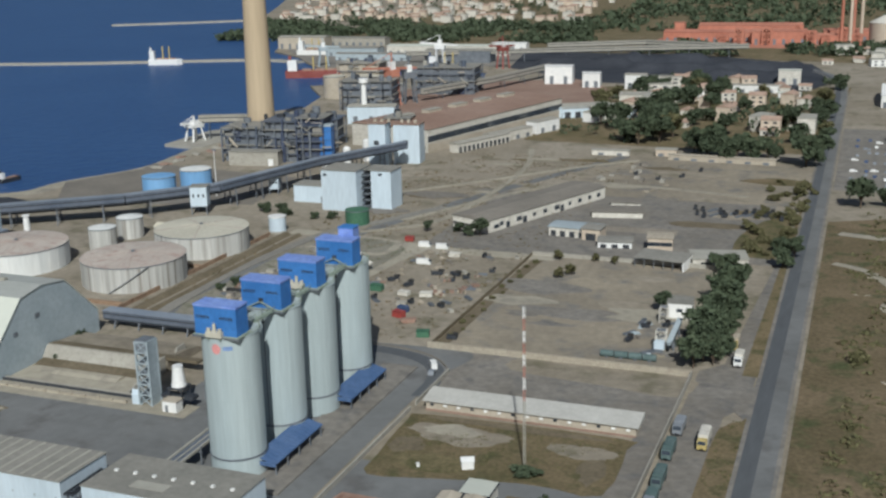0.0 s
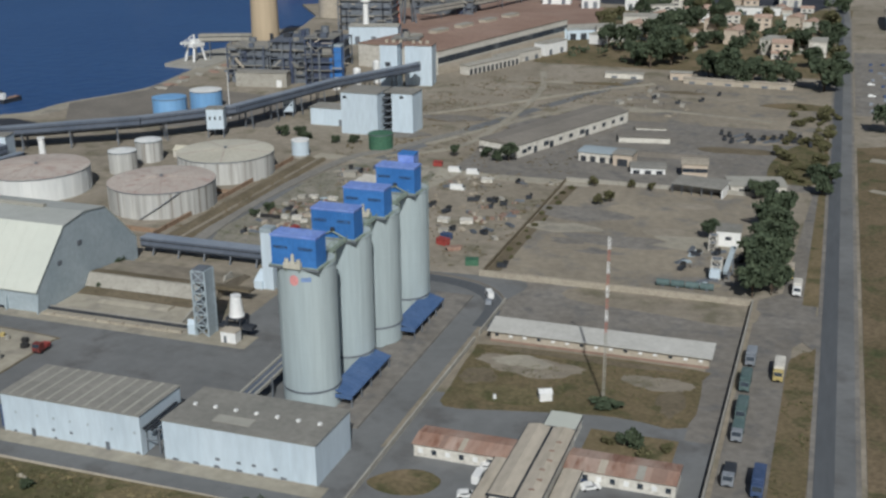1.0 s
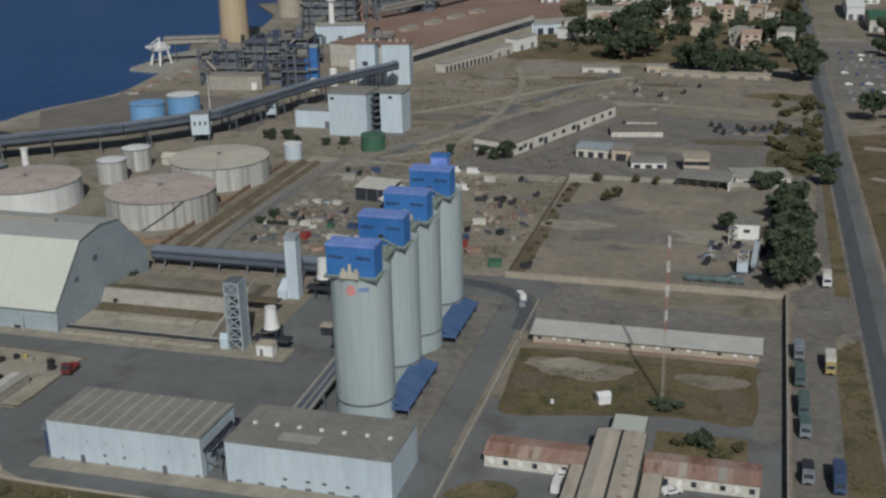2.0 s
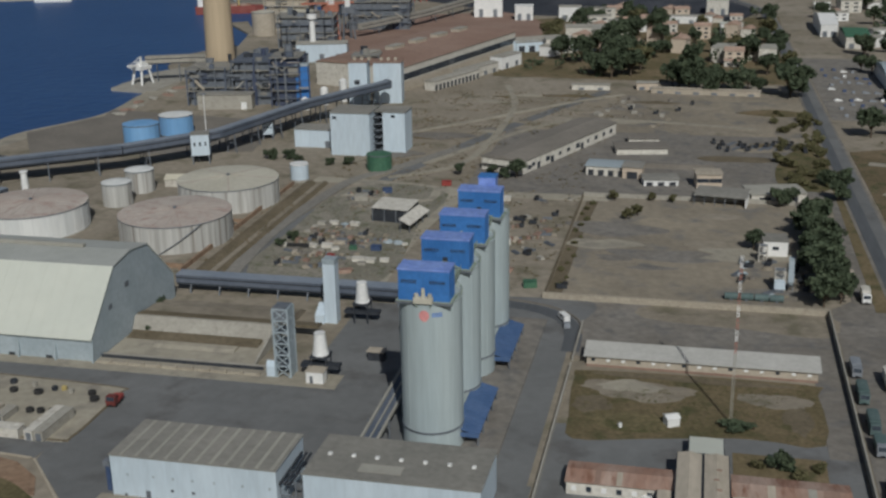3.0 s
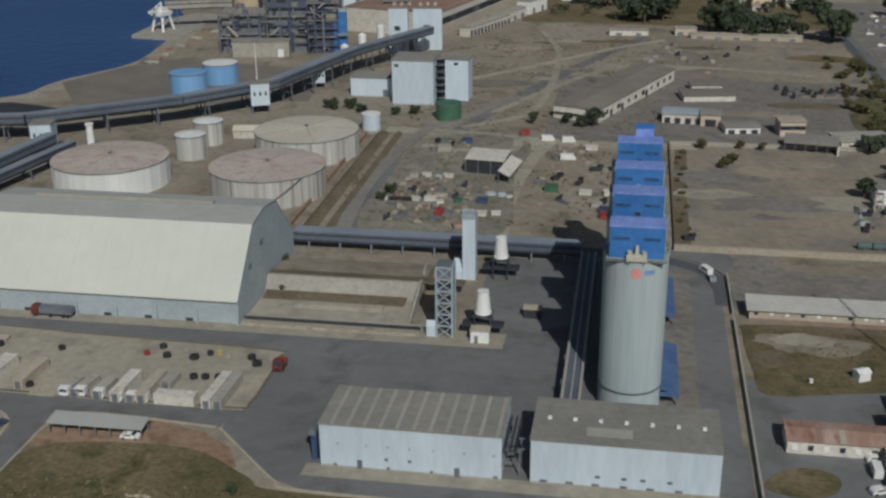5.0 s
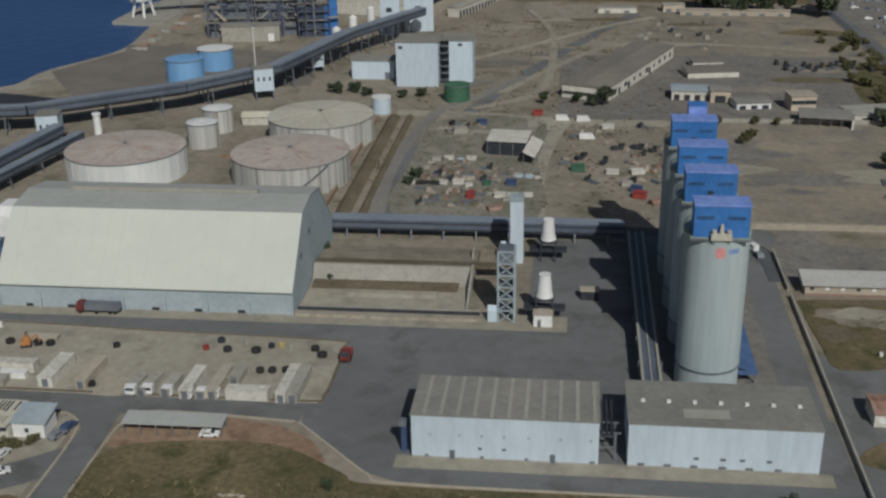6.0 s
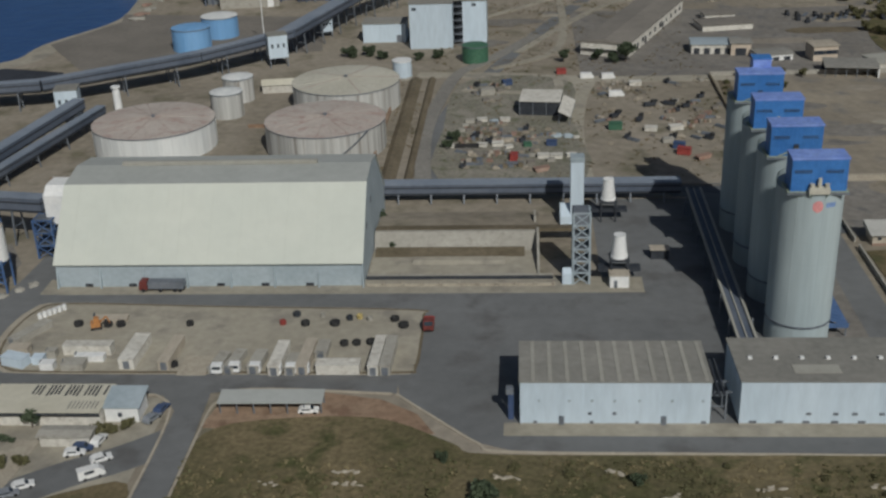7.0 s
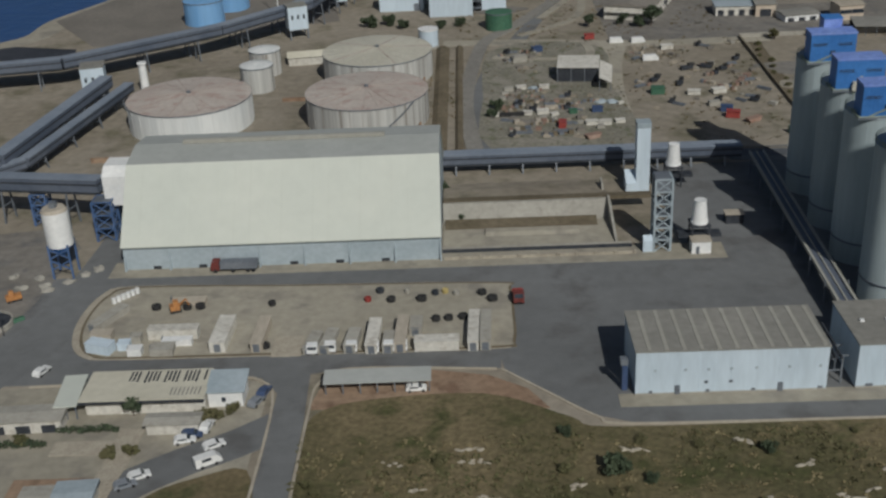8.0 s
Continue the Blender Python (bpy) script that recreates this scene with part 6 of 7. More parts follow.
part("arm", beam(beam(bmesh.new(), (0.9, 0, 1.5), (2.6, 0, 2.8), 0.3), (2.6, 0, 2.8), (3.2, 0, 0.8), 0.25), ORANGE, dg)
for y in (-0.8, 0.8):
    part("track", box(bmesh.new(), -1.3, 1.3, y - 0.25, y + 0.25, 0, 0.6), RUBBER, dg)

# ---- open shed and scrap yard ----
osd = thing("open_shed", (-196.4, 388, 0), -7.5, "open-fronted shed with pale cream roof", "shed")
part("roof", along_x(bmesh.new(), [(-5.4, 5.3), (5.6, 6.4), (5.6, 6.65), (-5.4, 5.55)], -7.4, 7.3), OFFWHITE, osd)
part("back_wall", box(bmesh.new(), -7.2, 7.1, 5.2, 5.5, 0, 6.3), DARK, osd)
for x in (-7.1, -2.4, 2.3, 7.0):
    part("post", box(bmesh.new(), x - 0.15, x + 0.15, -5.2, -4.9, 0, 5.3), STEEL, osd)
part("side_wall", box(bmesh.new(), -7.2, -7.0, -4.8, 5.1, 0, 5.4), DARK, osd)
# added dark panel behind the posts: stands in for the shade under the roof
part("front_screen", box(bmesh.new(), -6.9, 6.8, -4.7, -4.5, 0, 4.9), DARK, osd, "dark panel standing in for the shade inside")
lean = part("lean_to", along_y(bmesh.new(), [(7.5, 4.9), (11.8, 3.0), (11.8, 3.2), (7.5, 5.1)], -15.0, 5.0), OFFWHITE, osd)
for y in (-14.6, -8.0, -1.5, 4.6):
    part("post", box(bmesh.new(), 11.4, 11.6, y - 0.1, y + 0.1, 0, 3.1), STEEL, osd)
    part("post", box(bmesh.new(), 7.7, 7.9, y - 0.1, y + 0.1, 0, 4.8), STEEL, osd)

def scrap(at, kind_, turn, s):
    mats = {"crate": (DULLROOF, "weathered wooden crate in the scrap yard"), "sheet_stack": (CONCRETE, "stack of pale sheets in the scrap yard"), "skip": (RUSTROOF, "rusty red skip in the scrap yard"),
            "tank_shell": (CONCRETE, "old pale tank shell in the scrap yard"), "pipe_bundle": (STEEL, "bundle of steel pipes in the scrap yard"), "machine": (DARK, "dark scrapped machine in the scrap yard"),
            "tarp_heap": (GREYBLUE, "blue-grey tarpaulin heap in the scrap yard"), "scrap_heap": (EARTH, "brown scrap heap in the scrap yard"),
            "white_box": (OFFWHITE, "dusty white box body in the scrap yard"), "white_van_body": (WHITE, "white van body without wheels in the yard"), "red_container": (RED, "faded red container in the scrap yard"),
            "green_container": (GREEN, "dark green container in the scrap yard"), "dark_container": (CARBLUE, "dark blue container in the scrap yard"), "black_pipe": (RUBBER, "long black pipe lying in the scrap yard"),
            "timber_row": (BROWNROOF, "long row of weathered brown timber and scrap")}
    mat, lab = mats[kind_]
    o = thing(kind_, at, turn, lab, kind_.replace("_", " "), "scrap in the yard")
    if kind_ in ("crate", "sheet_stack"):
        part("body", box(bmesh.new(), -1.2 * s, 1.2 * s, -0.8 * s, 0.8 * s, 0, 0.9 * s), mat, o)
        part("top", box(bmesh.new(), -1.0 * s, 1.25 * s, -0.85 * s, 0.7 * s, 0.9 * s, 1.05 * s), mat, o)
    elif kind_ == "skip":
        part("body", along_y(bmesh.new(), [(-1.6 * s, 0), (1.6 * s, 0), (2.3 * s, 1.3), (-2.3 * s, 1.3)], -1.0, 1.0), mat, o)
        part("rim", box(bmesh.new(), -2.35 * s, 2.35 * s, -1.08, 1.08, 1.25, 1.4), BROWNROOF, o)
    elif kind_ == "tank_shell":
        bm = bmesh.new()
        n, L, r = 12, 2.6 * s, 0.9
        a = [bm.verts.new((-L, r * math.cos(2 * math.pi * i / n), r + r * math.sin(2 * math.pi * i / n))) for i in range(n)]
        b = [bm.verts.new((L, v.co.y, v.co.z)) for v in a]
        for i in range(n):
            bm.faces.new((a[i], a[(i + 1) % n], b[(i + 1) % n], b[i]))
        bm.faces.new(a[::-1]), bm.faces.new(b)
        part("shell", bm, mat, o)
        part("saddle", box(bmesh.new(), -1.2 * s, -0.8 * s, -0.8, 0.8, 0, 0.5), DARK, o)
    elif kind_ == "pipe_bundle":
        for k in range(4):
            part("pipe", beam(bmesh.new(), (-3 * s, -0.6 + 0.4 * k, 0.2 + 0.25 * (k % 2)), (3 * s, -0.6 + 0.4 * k, 0.2 + 0.25 * (k % 2)), 0.32), mat, o)
    elif kind_ in ("white_box", "red_container", "green_container", "dark_container"):
        L, W, H = 1.9 * s, 1.15 * s, (1.25 if kind_ == "white_box" else 1.9) * s
        wall_ = part("body", along_x(bmesh.new(), [(-W, 0), (W, 0), (W * 0.96, H), (-W * 0.9, H * 0.94)], -L, L), mat, o)
        part("lid", along_x(bmesh.new(), [(-W - 0.08, H * 0.945), (W + 0.05, H + 0.01), (W + 0.05, H + 0.1), (-W - 0.08, H * 0.945 + 0.1)], -L - 0.08, L + 0.05), mat, wall_)
        for k in range(4):
            part("rib", box(bmesh.new(), -L * 0.75 + k * L * 0.5 - 0.06, -L * 0.75 + k * L * 0.5 + 0.06, -W - 0.06, -W + 0.1, 0.05, H * 0.85), mat, wall_)
    elif kind_ == "white_van_body":
        shell = part("body", along_y(bmesh.new(), [(-2.6 * s, 0), (2.6 * s, 0), (2.6 * s, 0.9), (1.8 * s, 2.0), (-2.6 * s, 2.0)], -1.0, 1.0), mat, o)
        part("windscreen", along_y(bmesh.new(), [(2.56 * s, 0.98), (2.64 * s, 0.98), (1.92 * s, 1.9), (1.84 * s, 1.9)], -0.85, 0.85), GLASS, shell)
    elif kind_ == "black_pipe":
        part("pipe", beam(bmesh.new(), (-4.0 * s, 0, 0.6), (4.0 * s, 0, 0.6), 1.2), mat, o)
        part("rest", box(bmesh.new(), -0.5, 0.5, -0.8, 0.8, -0.05, 0.2), CONCRETE, o)
    elif kind_ == "timber_row":
        rr = random.Random(int(abs(at[0] * 7 + at[1] * 13)))
        for k in range(6):
            x = (-2.6 + k * 1.05) * s
            part("timber", box(bmesh.new(), x - rr.uniform(0.3, 0.7) * s, x + rr.uniform(0.3, 0.7) * s, -rr.uniform(0.4, 1.0) * s, rr.uniform(0.4, 1.0) * s, -0.05, rr.uniform(0.4, 1.2)), rr.choice((mat, BANK, STEEL, BEIGEROOF, DULLROOF)), o)
    elif kind_ == "machine":
        part("body", box(bmesh.new(), -1.5 * s, 1.0 * s, -0.8, 0.8, 0.2, 1.4), mat, o)
        part("cab", box(bmesh.new(), 0.1, 1.3 * s, -0.7, 0.7, 1.4, 2.2), RUBBER, o)
    else:
        bm = bmesh.new()
        bmesh.ops.create_icosphere(bm, subdivisions=2, radius=1.0)
        for v in bm.verts:
            q = 0.75 + 0.6 * noise.noise(v.co * 1.7 + Vector(at) * 0.3)
            v.co = Vector((v.co.x * 2.0 * s, v.co.y * 1.4 * s, max(-0.05, v.co.z * 1.1))) * q
        part("mound", bm, mat, o)

rnds = random.Random(21)
kinds = ["crate", "sheet_stack", "pipe_bundle", "machine", "scrap_heap", "scrap_heap", "scrap_heap", "timber_row", "timber_row", "crate", "scrap_heap"]
# what stands out, one by one: kind, place, turn, size
for kind_, x, y, turn, size in (
        ("white_box", -227.2, 350.6, 2, 0.7), ("black_pipe", -221.5, 350.2, 2, 1.0), ("white_box", -216.4, 351.4, -8, 0.8), ("white_box", -211.4, 351.8, 6, 1.0), ("white_box", -207.8, 349.4, 30, 0.7),
        ("red_container", -206.0, 338.6, 84, 1.0), ("white_box", -196.6, 339.8, 4, 1.0), ("white_box", -192.4, 339.4, -3, 1.0), ("white_box", -187.6, 340.6, 6, 0.8), ("scrap_heap", -199.6, 329.0, 10, 1.8),
        ("skip", -197.5, 327.6, 24, 1.1), ("tarp_heap", -192.0, 360.4, 0, 1.5), ("tarp_heap", -187.8, 359.6, 12, 1.3), ("white_box", -185.2, 358.6, 20, 0.5), ("dark_container", -193.6, 351.6, -4, 0.9),
        ("green_container", -201.6, 350.8, 8, 0.7), ("white_box", -217.2, 377.8, 10, 0.9), ("tarp_heap", -213.2, 377.4, 0, 1.2), ("white_box", -209.2, 377.8, -6, 0.9), ("sheet_stack", -221.5, 376.5, 0, 1.3),
        ("timber_row", -215.0, 363.0, 1, 1.6), ("timber_row", -208.5, 362.4, -2, 1.6), ("timber_row", -216.0, 343.4, 3, 1.7), ("timber_row", -218.0, 336.6, -2, 1.6), ("timber_row", -208.0, 331.6, 2, 1.5),
        ("timber_row", -222.0, 357.6, 3, 1.4), ("timber_row", -212.0, 356.6, -3, 1.5), ("timber_row", -203.6, 356.2, 2, 1.3), ("scrap_heap", -203.0, 364.0, 0, 1.5), ("sheet_stack", -216.4, 410.6, 14, 2.2),
        ("dark_container", -209.0, 422.4, 22, 1.0), ("white_van_body", -168.3, 405.6, 2, 1.1), ("machine", -170.4, 380.6, 40, 1.7), ("machine", -157.0, 392.6, 15, 1.8), ("green_container", -171.6, 367.4, -2, 1.2),
        ("red_container", -151.8, 341.6, -18, 1.1), ("dark_container", -152.6, 347.4, -14, 1.0), ("skip", -146.4, 337.0, 30, 1.2), ("white_box", -151.4, 366.0, 12, 1.2), ("white_box", -159.8, 365.2, -8, 1.1),
        ("sheet_stack", -155.6, 353.2, 8, 1.5), ("machine", -162.4, 376.2, 70, 1.6), ("machine", -149.9, 393.4, -20, 1.7), ("green_container", -136.2, 325.4, 14, 1.1), ("white_box", -160.2, 419.4, 5, 1.2),
        ("white_van_body", -177.8, 430.4, 0, 1.0), ("white_van_body", -169.6, 429.4, 4, 1.0), ("red_container", -187.6, 437.0, 6, 1.0), ("timber_row", -140.0, 380.0, 60, 1.4), ("timber_row", -146.0, 372.0, 20, 1.4)):
    scrap((x, y, 0.14), kind_, turn, size)
for k in range(150):
    zone = rnds.random()
    if zone < 0.45:
        x, y = rnds.uniform(-226, -193), rnds.choice((330, 335, 342, 345, 355, 361, 368, 374)) + rnds.uniform(-1.2, 1.2)
    elif zone < 0.88:
        x, y = rnds.uniform(-176, -134), rnds.uniform(350, 426)
    else:
        x, y = rnds.uniform(-224, -208), rnds.uniform(396, 424)
    if -209 < x < -183 and 370 < y < 400:
        continue
    scrap((x, y, 0.1), rnds.choice(kinds), rnds.uniform(-20, 20) if zone < 0.45 else rnds.uniform(-60, 60), rnds.uniform(0.45, 1.1))
scrap((-126, 326, 0.08), "machine", 10, 1.3)

# ---- machinery in the dirt yard ----
wh = thing("white_house", (-60.5, 372, 0), 4, "small white house with flat grey roof", "house")
part("wall", box(bmesh.new(), -4, 4, -4, 4, -0.1, 5.4), WHITE, wh)
part("roof", box(bmesh.new(), -4.3, 4.3, -4.3, 4.3, 5.4, 5.7), GREYROOF, wh)
part("window", box(bmesh.new(), -1, 1, -4.06, -3.98, 2.4, 3.6), GLASS, wh)
lattice("screening_tower", (-60.5, 337, 0), 3.0, 3.0, 6.5, 3, OFFWHITE, "pale steel screening tower", "tower", 0.18)
lattice("screening_tower", (-64.5, 363, 0), 2.6, 2.6, 5.5, 2, OFFWHITE, "pale steel screening tower", "tower", 0.18)
hp = thing("feed_hopper", (-60.6, 335, 0), 0, "white box feed hopper on legs", "hopper")
part("body", box(bmesh.new(), -1.6, 1.6, -1.6, 1.6, 1.2, 3.6), WHITEBLUE, hp)
part("stand", box(bmesh.new(), -1.2, 1.2, -1.2, 1.2, 0, 1.2), STEEL, hp)
gallery([(-57.5, 333, 3), (-56.5, 347, 6.5)], 1.2, 1.0, "narrow pale conveyor on trestles", 6, GREYBLUE)
for k in range(4):
    t = thing("tank_trailer", (-75 + k * 4.4, 325.6, 0.1), 3, "grey-green cylinder tank lying on the ground", "tank", "lying tanks")
    bm = bmesh.new()
    n, r = 12, 1.1
    a = [bm.verts.new((-2, r * math.cos(2 * math.pi * i / n), r + r * math.sin(2 * math.pi * i / n))) for i in range(n)]
    b = [bm.verts.new((2, v.co.y, v.co.z)) for v in a]
    for i in range(n):
        bm.faces.new((a[i], a[(i + 1) % n], b[(i + 1) % n], b[i]))
    bm.faces.new(a[::-1]), bm.faces.new(b)
    part("shell", bm, TARPGREEN, t)
    part("saddle", box(bmesh.new(), -0.4, 0.4, -1, 1, 0, 0.6), STEEL, t)
for k in range(22):
    scrap((rnds.uniform(-74, -52), rnds.uniform(328, 362), 0.08), rnds.choice(("machine", "tarp_heap", "scrap_heap", "crate", "pipe_bundle")), rnds.uniform(0, 90), rnds.uniform(0.8, 1.4))
for k in range(26):
    scrap((rnds.uniform(-150, -90), rnds.uniform(560, 630), 0.06), rnds.choice(("crate", "sheet_stack", "scrap_heap", "machine")), rnds.uniform(0, 90), rnds.uniform(0.8, 1.6))
for k in range(22):
    scrap((-80 + k * 1.9 + rnds.uniform(-0.4, 0.4), 520 + rnds.uniform(-7, 10), 0.07), rnds.choice(("machine", "pipe_bundle", "machine")), rnds.uniform(60, 110), 1.2)

# ---- plants ----
def soup(name, centres, sizes, flat, mat, seed, leaves=14, spread=1.0):
    """One mesh of many small leaf blades in clumps."""
    rs = np.random.RandomState(seed)
    c = np.repeat(np.asarray(centres, float), leaves, axis=0)
    s = np.repeat(np.asarray(sizes, float), leaves)[:, None]
    d = rs.normal(size=c.shape)
    d /= np.linalg.norm(d, axis=1)[:, None]
    p = c + d * s * np.array([1, 1, flat]) * rs.uniform(0.55, 1.0, (len(c), 1)) * spread
    p[:, 2] = np.maximum(p[:, 2], 0.1)
    u = rs.normal(size=c.shape)
    u /= np.linalg.norm(u, axis=1)[:, None]
    w = np.cross(u, rs.normal(size=c.shape))
    w /= np.linalg.norm(w, axis=1)[:, None]
    k = s * rs.uniform(0.28, 0.5, (len(c), 1))
    verts = np.stack([p - u * k, p + w * k * 0.7, p + u * k, p - w * k * 0.7], axis=1).reshape(-1, 3)
    faces = np.arange(len(verts)).reshape(-1, 4)
    me = bpy.data.meshes.new(name)
    me.from_pydata(verts.tolist(), [], faces.tolist())
    me.materials.append(mat)
    return me

def tree_model(h, r, seed, mat, trunk=0.3, name="tree", label="dense dark green broadleaf tree", lumps=9):
    rnd = random.Random(seed)
    t = thing(name, (0, 0, 0), 0, label, name, "trees")
    wood = cyl(bmesh.new(), 0, 0, 0.035 * h, -0.2, h * 0.55, 8, 0.016 * h)
    cs, ss = [], []
    for k in range(lumps):
        a = 2.4 * k + rnd.uniform(-0.4, 0.4)
        q = r * (0.25 + 0.5 * rnd.random()) if k else 0
        z = h * (trunk + (0.92 - trunk) * (0.35 + 0.6 * rnd.random()))
        end = (q * math.cos(a), q * math.sin(a), z)
        beam(wood, (0, 0, h * trunk * 0.8), end, 0.025 * h)
        cs.append(end)
        ss.append(r * rnd.uniform(0.38, 0.55))
        for j in range(4):
            e = rnd.uniform(0, 6.28)
            cs.append((end[0] + ss[-1 - j] * 0.7 * math.cos(e), end[1] + ss[-1 - j] * 0.7 * math.sin(e), end[2] + rnd.uniform(-0.3, 0.3) * r))
            ss.append(r * rnd.uniform(0.18, 0.32))
    part("trunk", wood, BARK, t)
    crown = new("crown", soup("crown", cs, ss, 0.8, mat, seed, 34))
    crown.parent = t
    return t

MODELS = [tree_model(9, 4.6, 1, LEAF), tree_model(9, 4.0, 2, LEAF), tree_model(8, 4.8, 3, LEAF, 0.2), tree_model(8, 4.2, 4, LEAFDRY, 0.2, label="dusty olive-green tree beside the road")]
BUSH = tree_model(3.0, 2.6, 6, LEAF, 0.1, "bush", "low rounded green bush", 7)
SHRUB = tree_model(2.4, 2.2, 7, LEAFDRY, 0.1, "bush", "low dry olive bush", 6)
FIRST = set()
def plant(model, x, y, s, turn=None, z=0.0):
    turn = (x * 37 + y * 17) % 360 if turn is None else turn
    m = pose(x, y, z, 0, 0, turn)
    if model.name not in FIRST:
        FIRST.add(model.name)
        model.matrix_basis = m @ Matrix.Diagonal((s, s, s, 1))
    else:
        c = copy_thing(model, m)
        c.scale = (s, s, s)

for k in range(12):
    plant(MODELS[k % 3], -48.4 + (k * 7 % 5) * 0.9, 324 + k * 6.6, 1.05 + 0.12 * ((k * 5) % 4))
for k in range(6):
    plant(MODELS[(k + 1) % 3], -43.2 + (k % 2), 328 + k * 9, 0.85)
for m, x, y, s in ((0, -67, 374, 0.75), (0, -161, 452.5, 0.85), (2, -172, 456, 0.55), (1, -186, 454, 0.55), (2, -166, 452, 0.5), (2, -33, 440, 0.9), (2, -56, 428, 0.8), (2, -52, 432, 0.7), (0, -8, 552, 1.5), (2, 4, 556, 1.1),
                   (1, -30, 455, 0.9), (2, -36, 462, 0.7), (0, -94, 664, 1.9), (1, -104, 672, 1.6), (2, -39, 645, 2.1), (0, -33, 660, 1.6), (1, -141, 690, 1.8), (2, -152, 700, 1.6), (0, -130, 700, 1.7),
                   (3, -108, 407, 0.55), (3, -112, 402, 0.5), (3, -104, 428, 0.4), (3, -96, 427, 0.4), (3, -118, 426, 0.5), (2, 15, 640, 1.3), (2, 30, 480, 0.9), (3, 40, 380, 0.6), (0, -303, 183.8, 0.45)):
    plant(MODELS[m], x, y, s)
for k in range(9):
    plant(MODELS[k % 3], -56 - k * 5.5, 652 + (k * 3 % 5) * 4, 1.0 + 0.25 * (k % 3))
rndt = random.Random(5)
for k in range(58):
    plant(MODELS[rndt.choice((0, 1, 2, 2, 3))], rndt.uniform(-200, -32), rndt.uniform(680, 985), rndt.uniform(0.9, 1.9))
for k in range(70):
    plant(MODELS[rndt.choice((0, 1, 2, 2))], rndt.uniform(5, 190), rndt.uniform(660, 1250), rndt.uniform(0.9, 1.6))
for k in range(45):
    plant(SHRUB, rndt.uniform(-52, -29), rndt.uniform(455, 600), rndt.uniform(0.6, 1.7))
for k in range(15):
    plant(SHRUB, -128.5 + k % 3 * 1.3, 321 + k * 7, 0.25 + 0.4 * rndt.random())
for x, y, s in ((-65.7, 223.5, 1.1), (-132, 171, 1.1), (-211, 161, 1.0), (-244, 287, 1.1), (-238, 270, 0.6), (-48, 188, 1.4), (-219, 173, 0.5), (-183, 166, 0.6), (-205, 158, 0.5),
                (-238, 464, 1.0), (-246, 462, 0.9), (-268, 470, 1.2), (-262, 464, 1.0), (-276, 468, 1.3), (-226, 358, 0.9), (-228, 350, 0.8)):
    plant(BUSH, x, y, s, z=0.1)
low = copy_thing(BUSH, pose(-75.0, 240.5, 0.15))
low.scale = (1.7, 1.1, 0.6)
tagged(low, "low wide dark bush at the mast foot")
for k in range(60):
    plant(SHRUB, rndt.uniform(-268, -120), rndt.uniform(105, 172), rndt.uniform(0.25, 0.6), z=0.15)
for k in range(70):
    plant(SHRUB, rndt.uniform(-4, 110), rndt.uniform(150, 520), rndt.uniform(0.5, 1.5), z=0.1)
for x, y in ((-70.5, 223), (-62, 219), (-58, 224), (-300, 171), (-304.5, 170), (-283.5, 184), (-286, 182), (-289, 181), (-322, 175)):
    plant(SHRUB, x, y, 0.8, z=0.1)

def hedge(x0, x1, y, h, seed):
    n = int((x1 - x0) / 0.55)
    rs = random.Random(seed)
    spots = [(x0 + (x1 - x0) * (k + 0.5) / n, y + rs.uniform(-0.35, 0.35), h * rs.uniform(0.3, 0.75)) for k in range(n) for _ in range(2)]
    tagged(new("hedge", soup("hedge", spots, [rs.uniform(0.5, 0.8) for _ in spots], 0.9, LEAF, seed, 16)), "dark green hedge along the dusty garden", "hedge", "garden hedges")

hedge(-316.5, -304.6, 178.6, 1.6, 61)
hedge(-331, -317.5, 174.2, 1.5, 62)

def tufts(name, n, x0, x1, y0, y1, lo, hi, mat, seed, label, keep=None):
    rs = np.random.RandomState(seed)
    c = np.stack([rs.uniform(x0, x1, n), rs.uniform(y0, y1, n), np.full(n, 0.2)], axis=1)
    g = np.array([noise.noise(Vector((p[0] * 0.06, p[1] * 0.06, seed))) for p in c])
    c = c[g > -0.08]
    ob = new(name, soup(name, c, rs.uniform(lo, hi, len(c)), 0.35, mat, seed, 9))
    tagged(ob, label, "grass", kind="stuff")

tufts("dry_tufts", 6500, -269, -120, 90, 173, 0.3, 1.05, LEAFDRY, 31, "olive tufts scattered over the dry slope")
tufts("pale_tufts", 3200, -269, -120, 90, 173, 0.3, 0.9, STRAW, 32, "pale dry grass tufts on the slope")
tufts("field_tufts", 5200, -9, 150, 120, 540, 0.6, 2.2, LEAFDRY, 33, "olive tufts scattered over the dry field")
tufts("verge_tufts", 220, -35, -28.6, 150, 290, 0.3, 0.8, LEAFDRY, 34, "tufts along the road verge")
tufts("court_tufts", 700, -112, -57, 241, 264, 0.2, 0.6, LEAFDRY, 35, "tufts in the dry lawn")
tufts("waste_tufts", 2200, -240, -130, 440, 640, 0.3, 0.9, GRASS, 36, "weeds over the waste ground")
tufts("yard_tufts", 800, -230, -130, 320, 434, 0.3, 0.8, GRASS, 37, "weeds in the scrap yard")
tufts("bund_tufts", 300, -250, -236, 320, 430, 0.3, 0.7, GRASS, 38, "weeds along the tank bund")

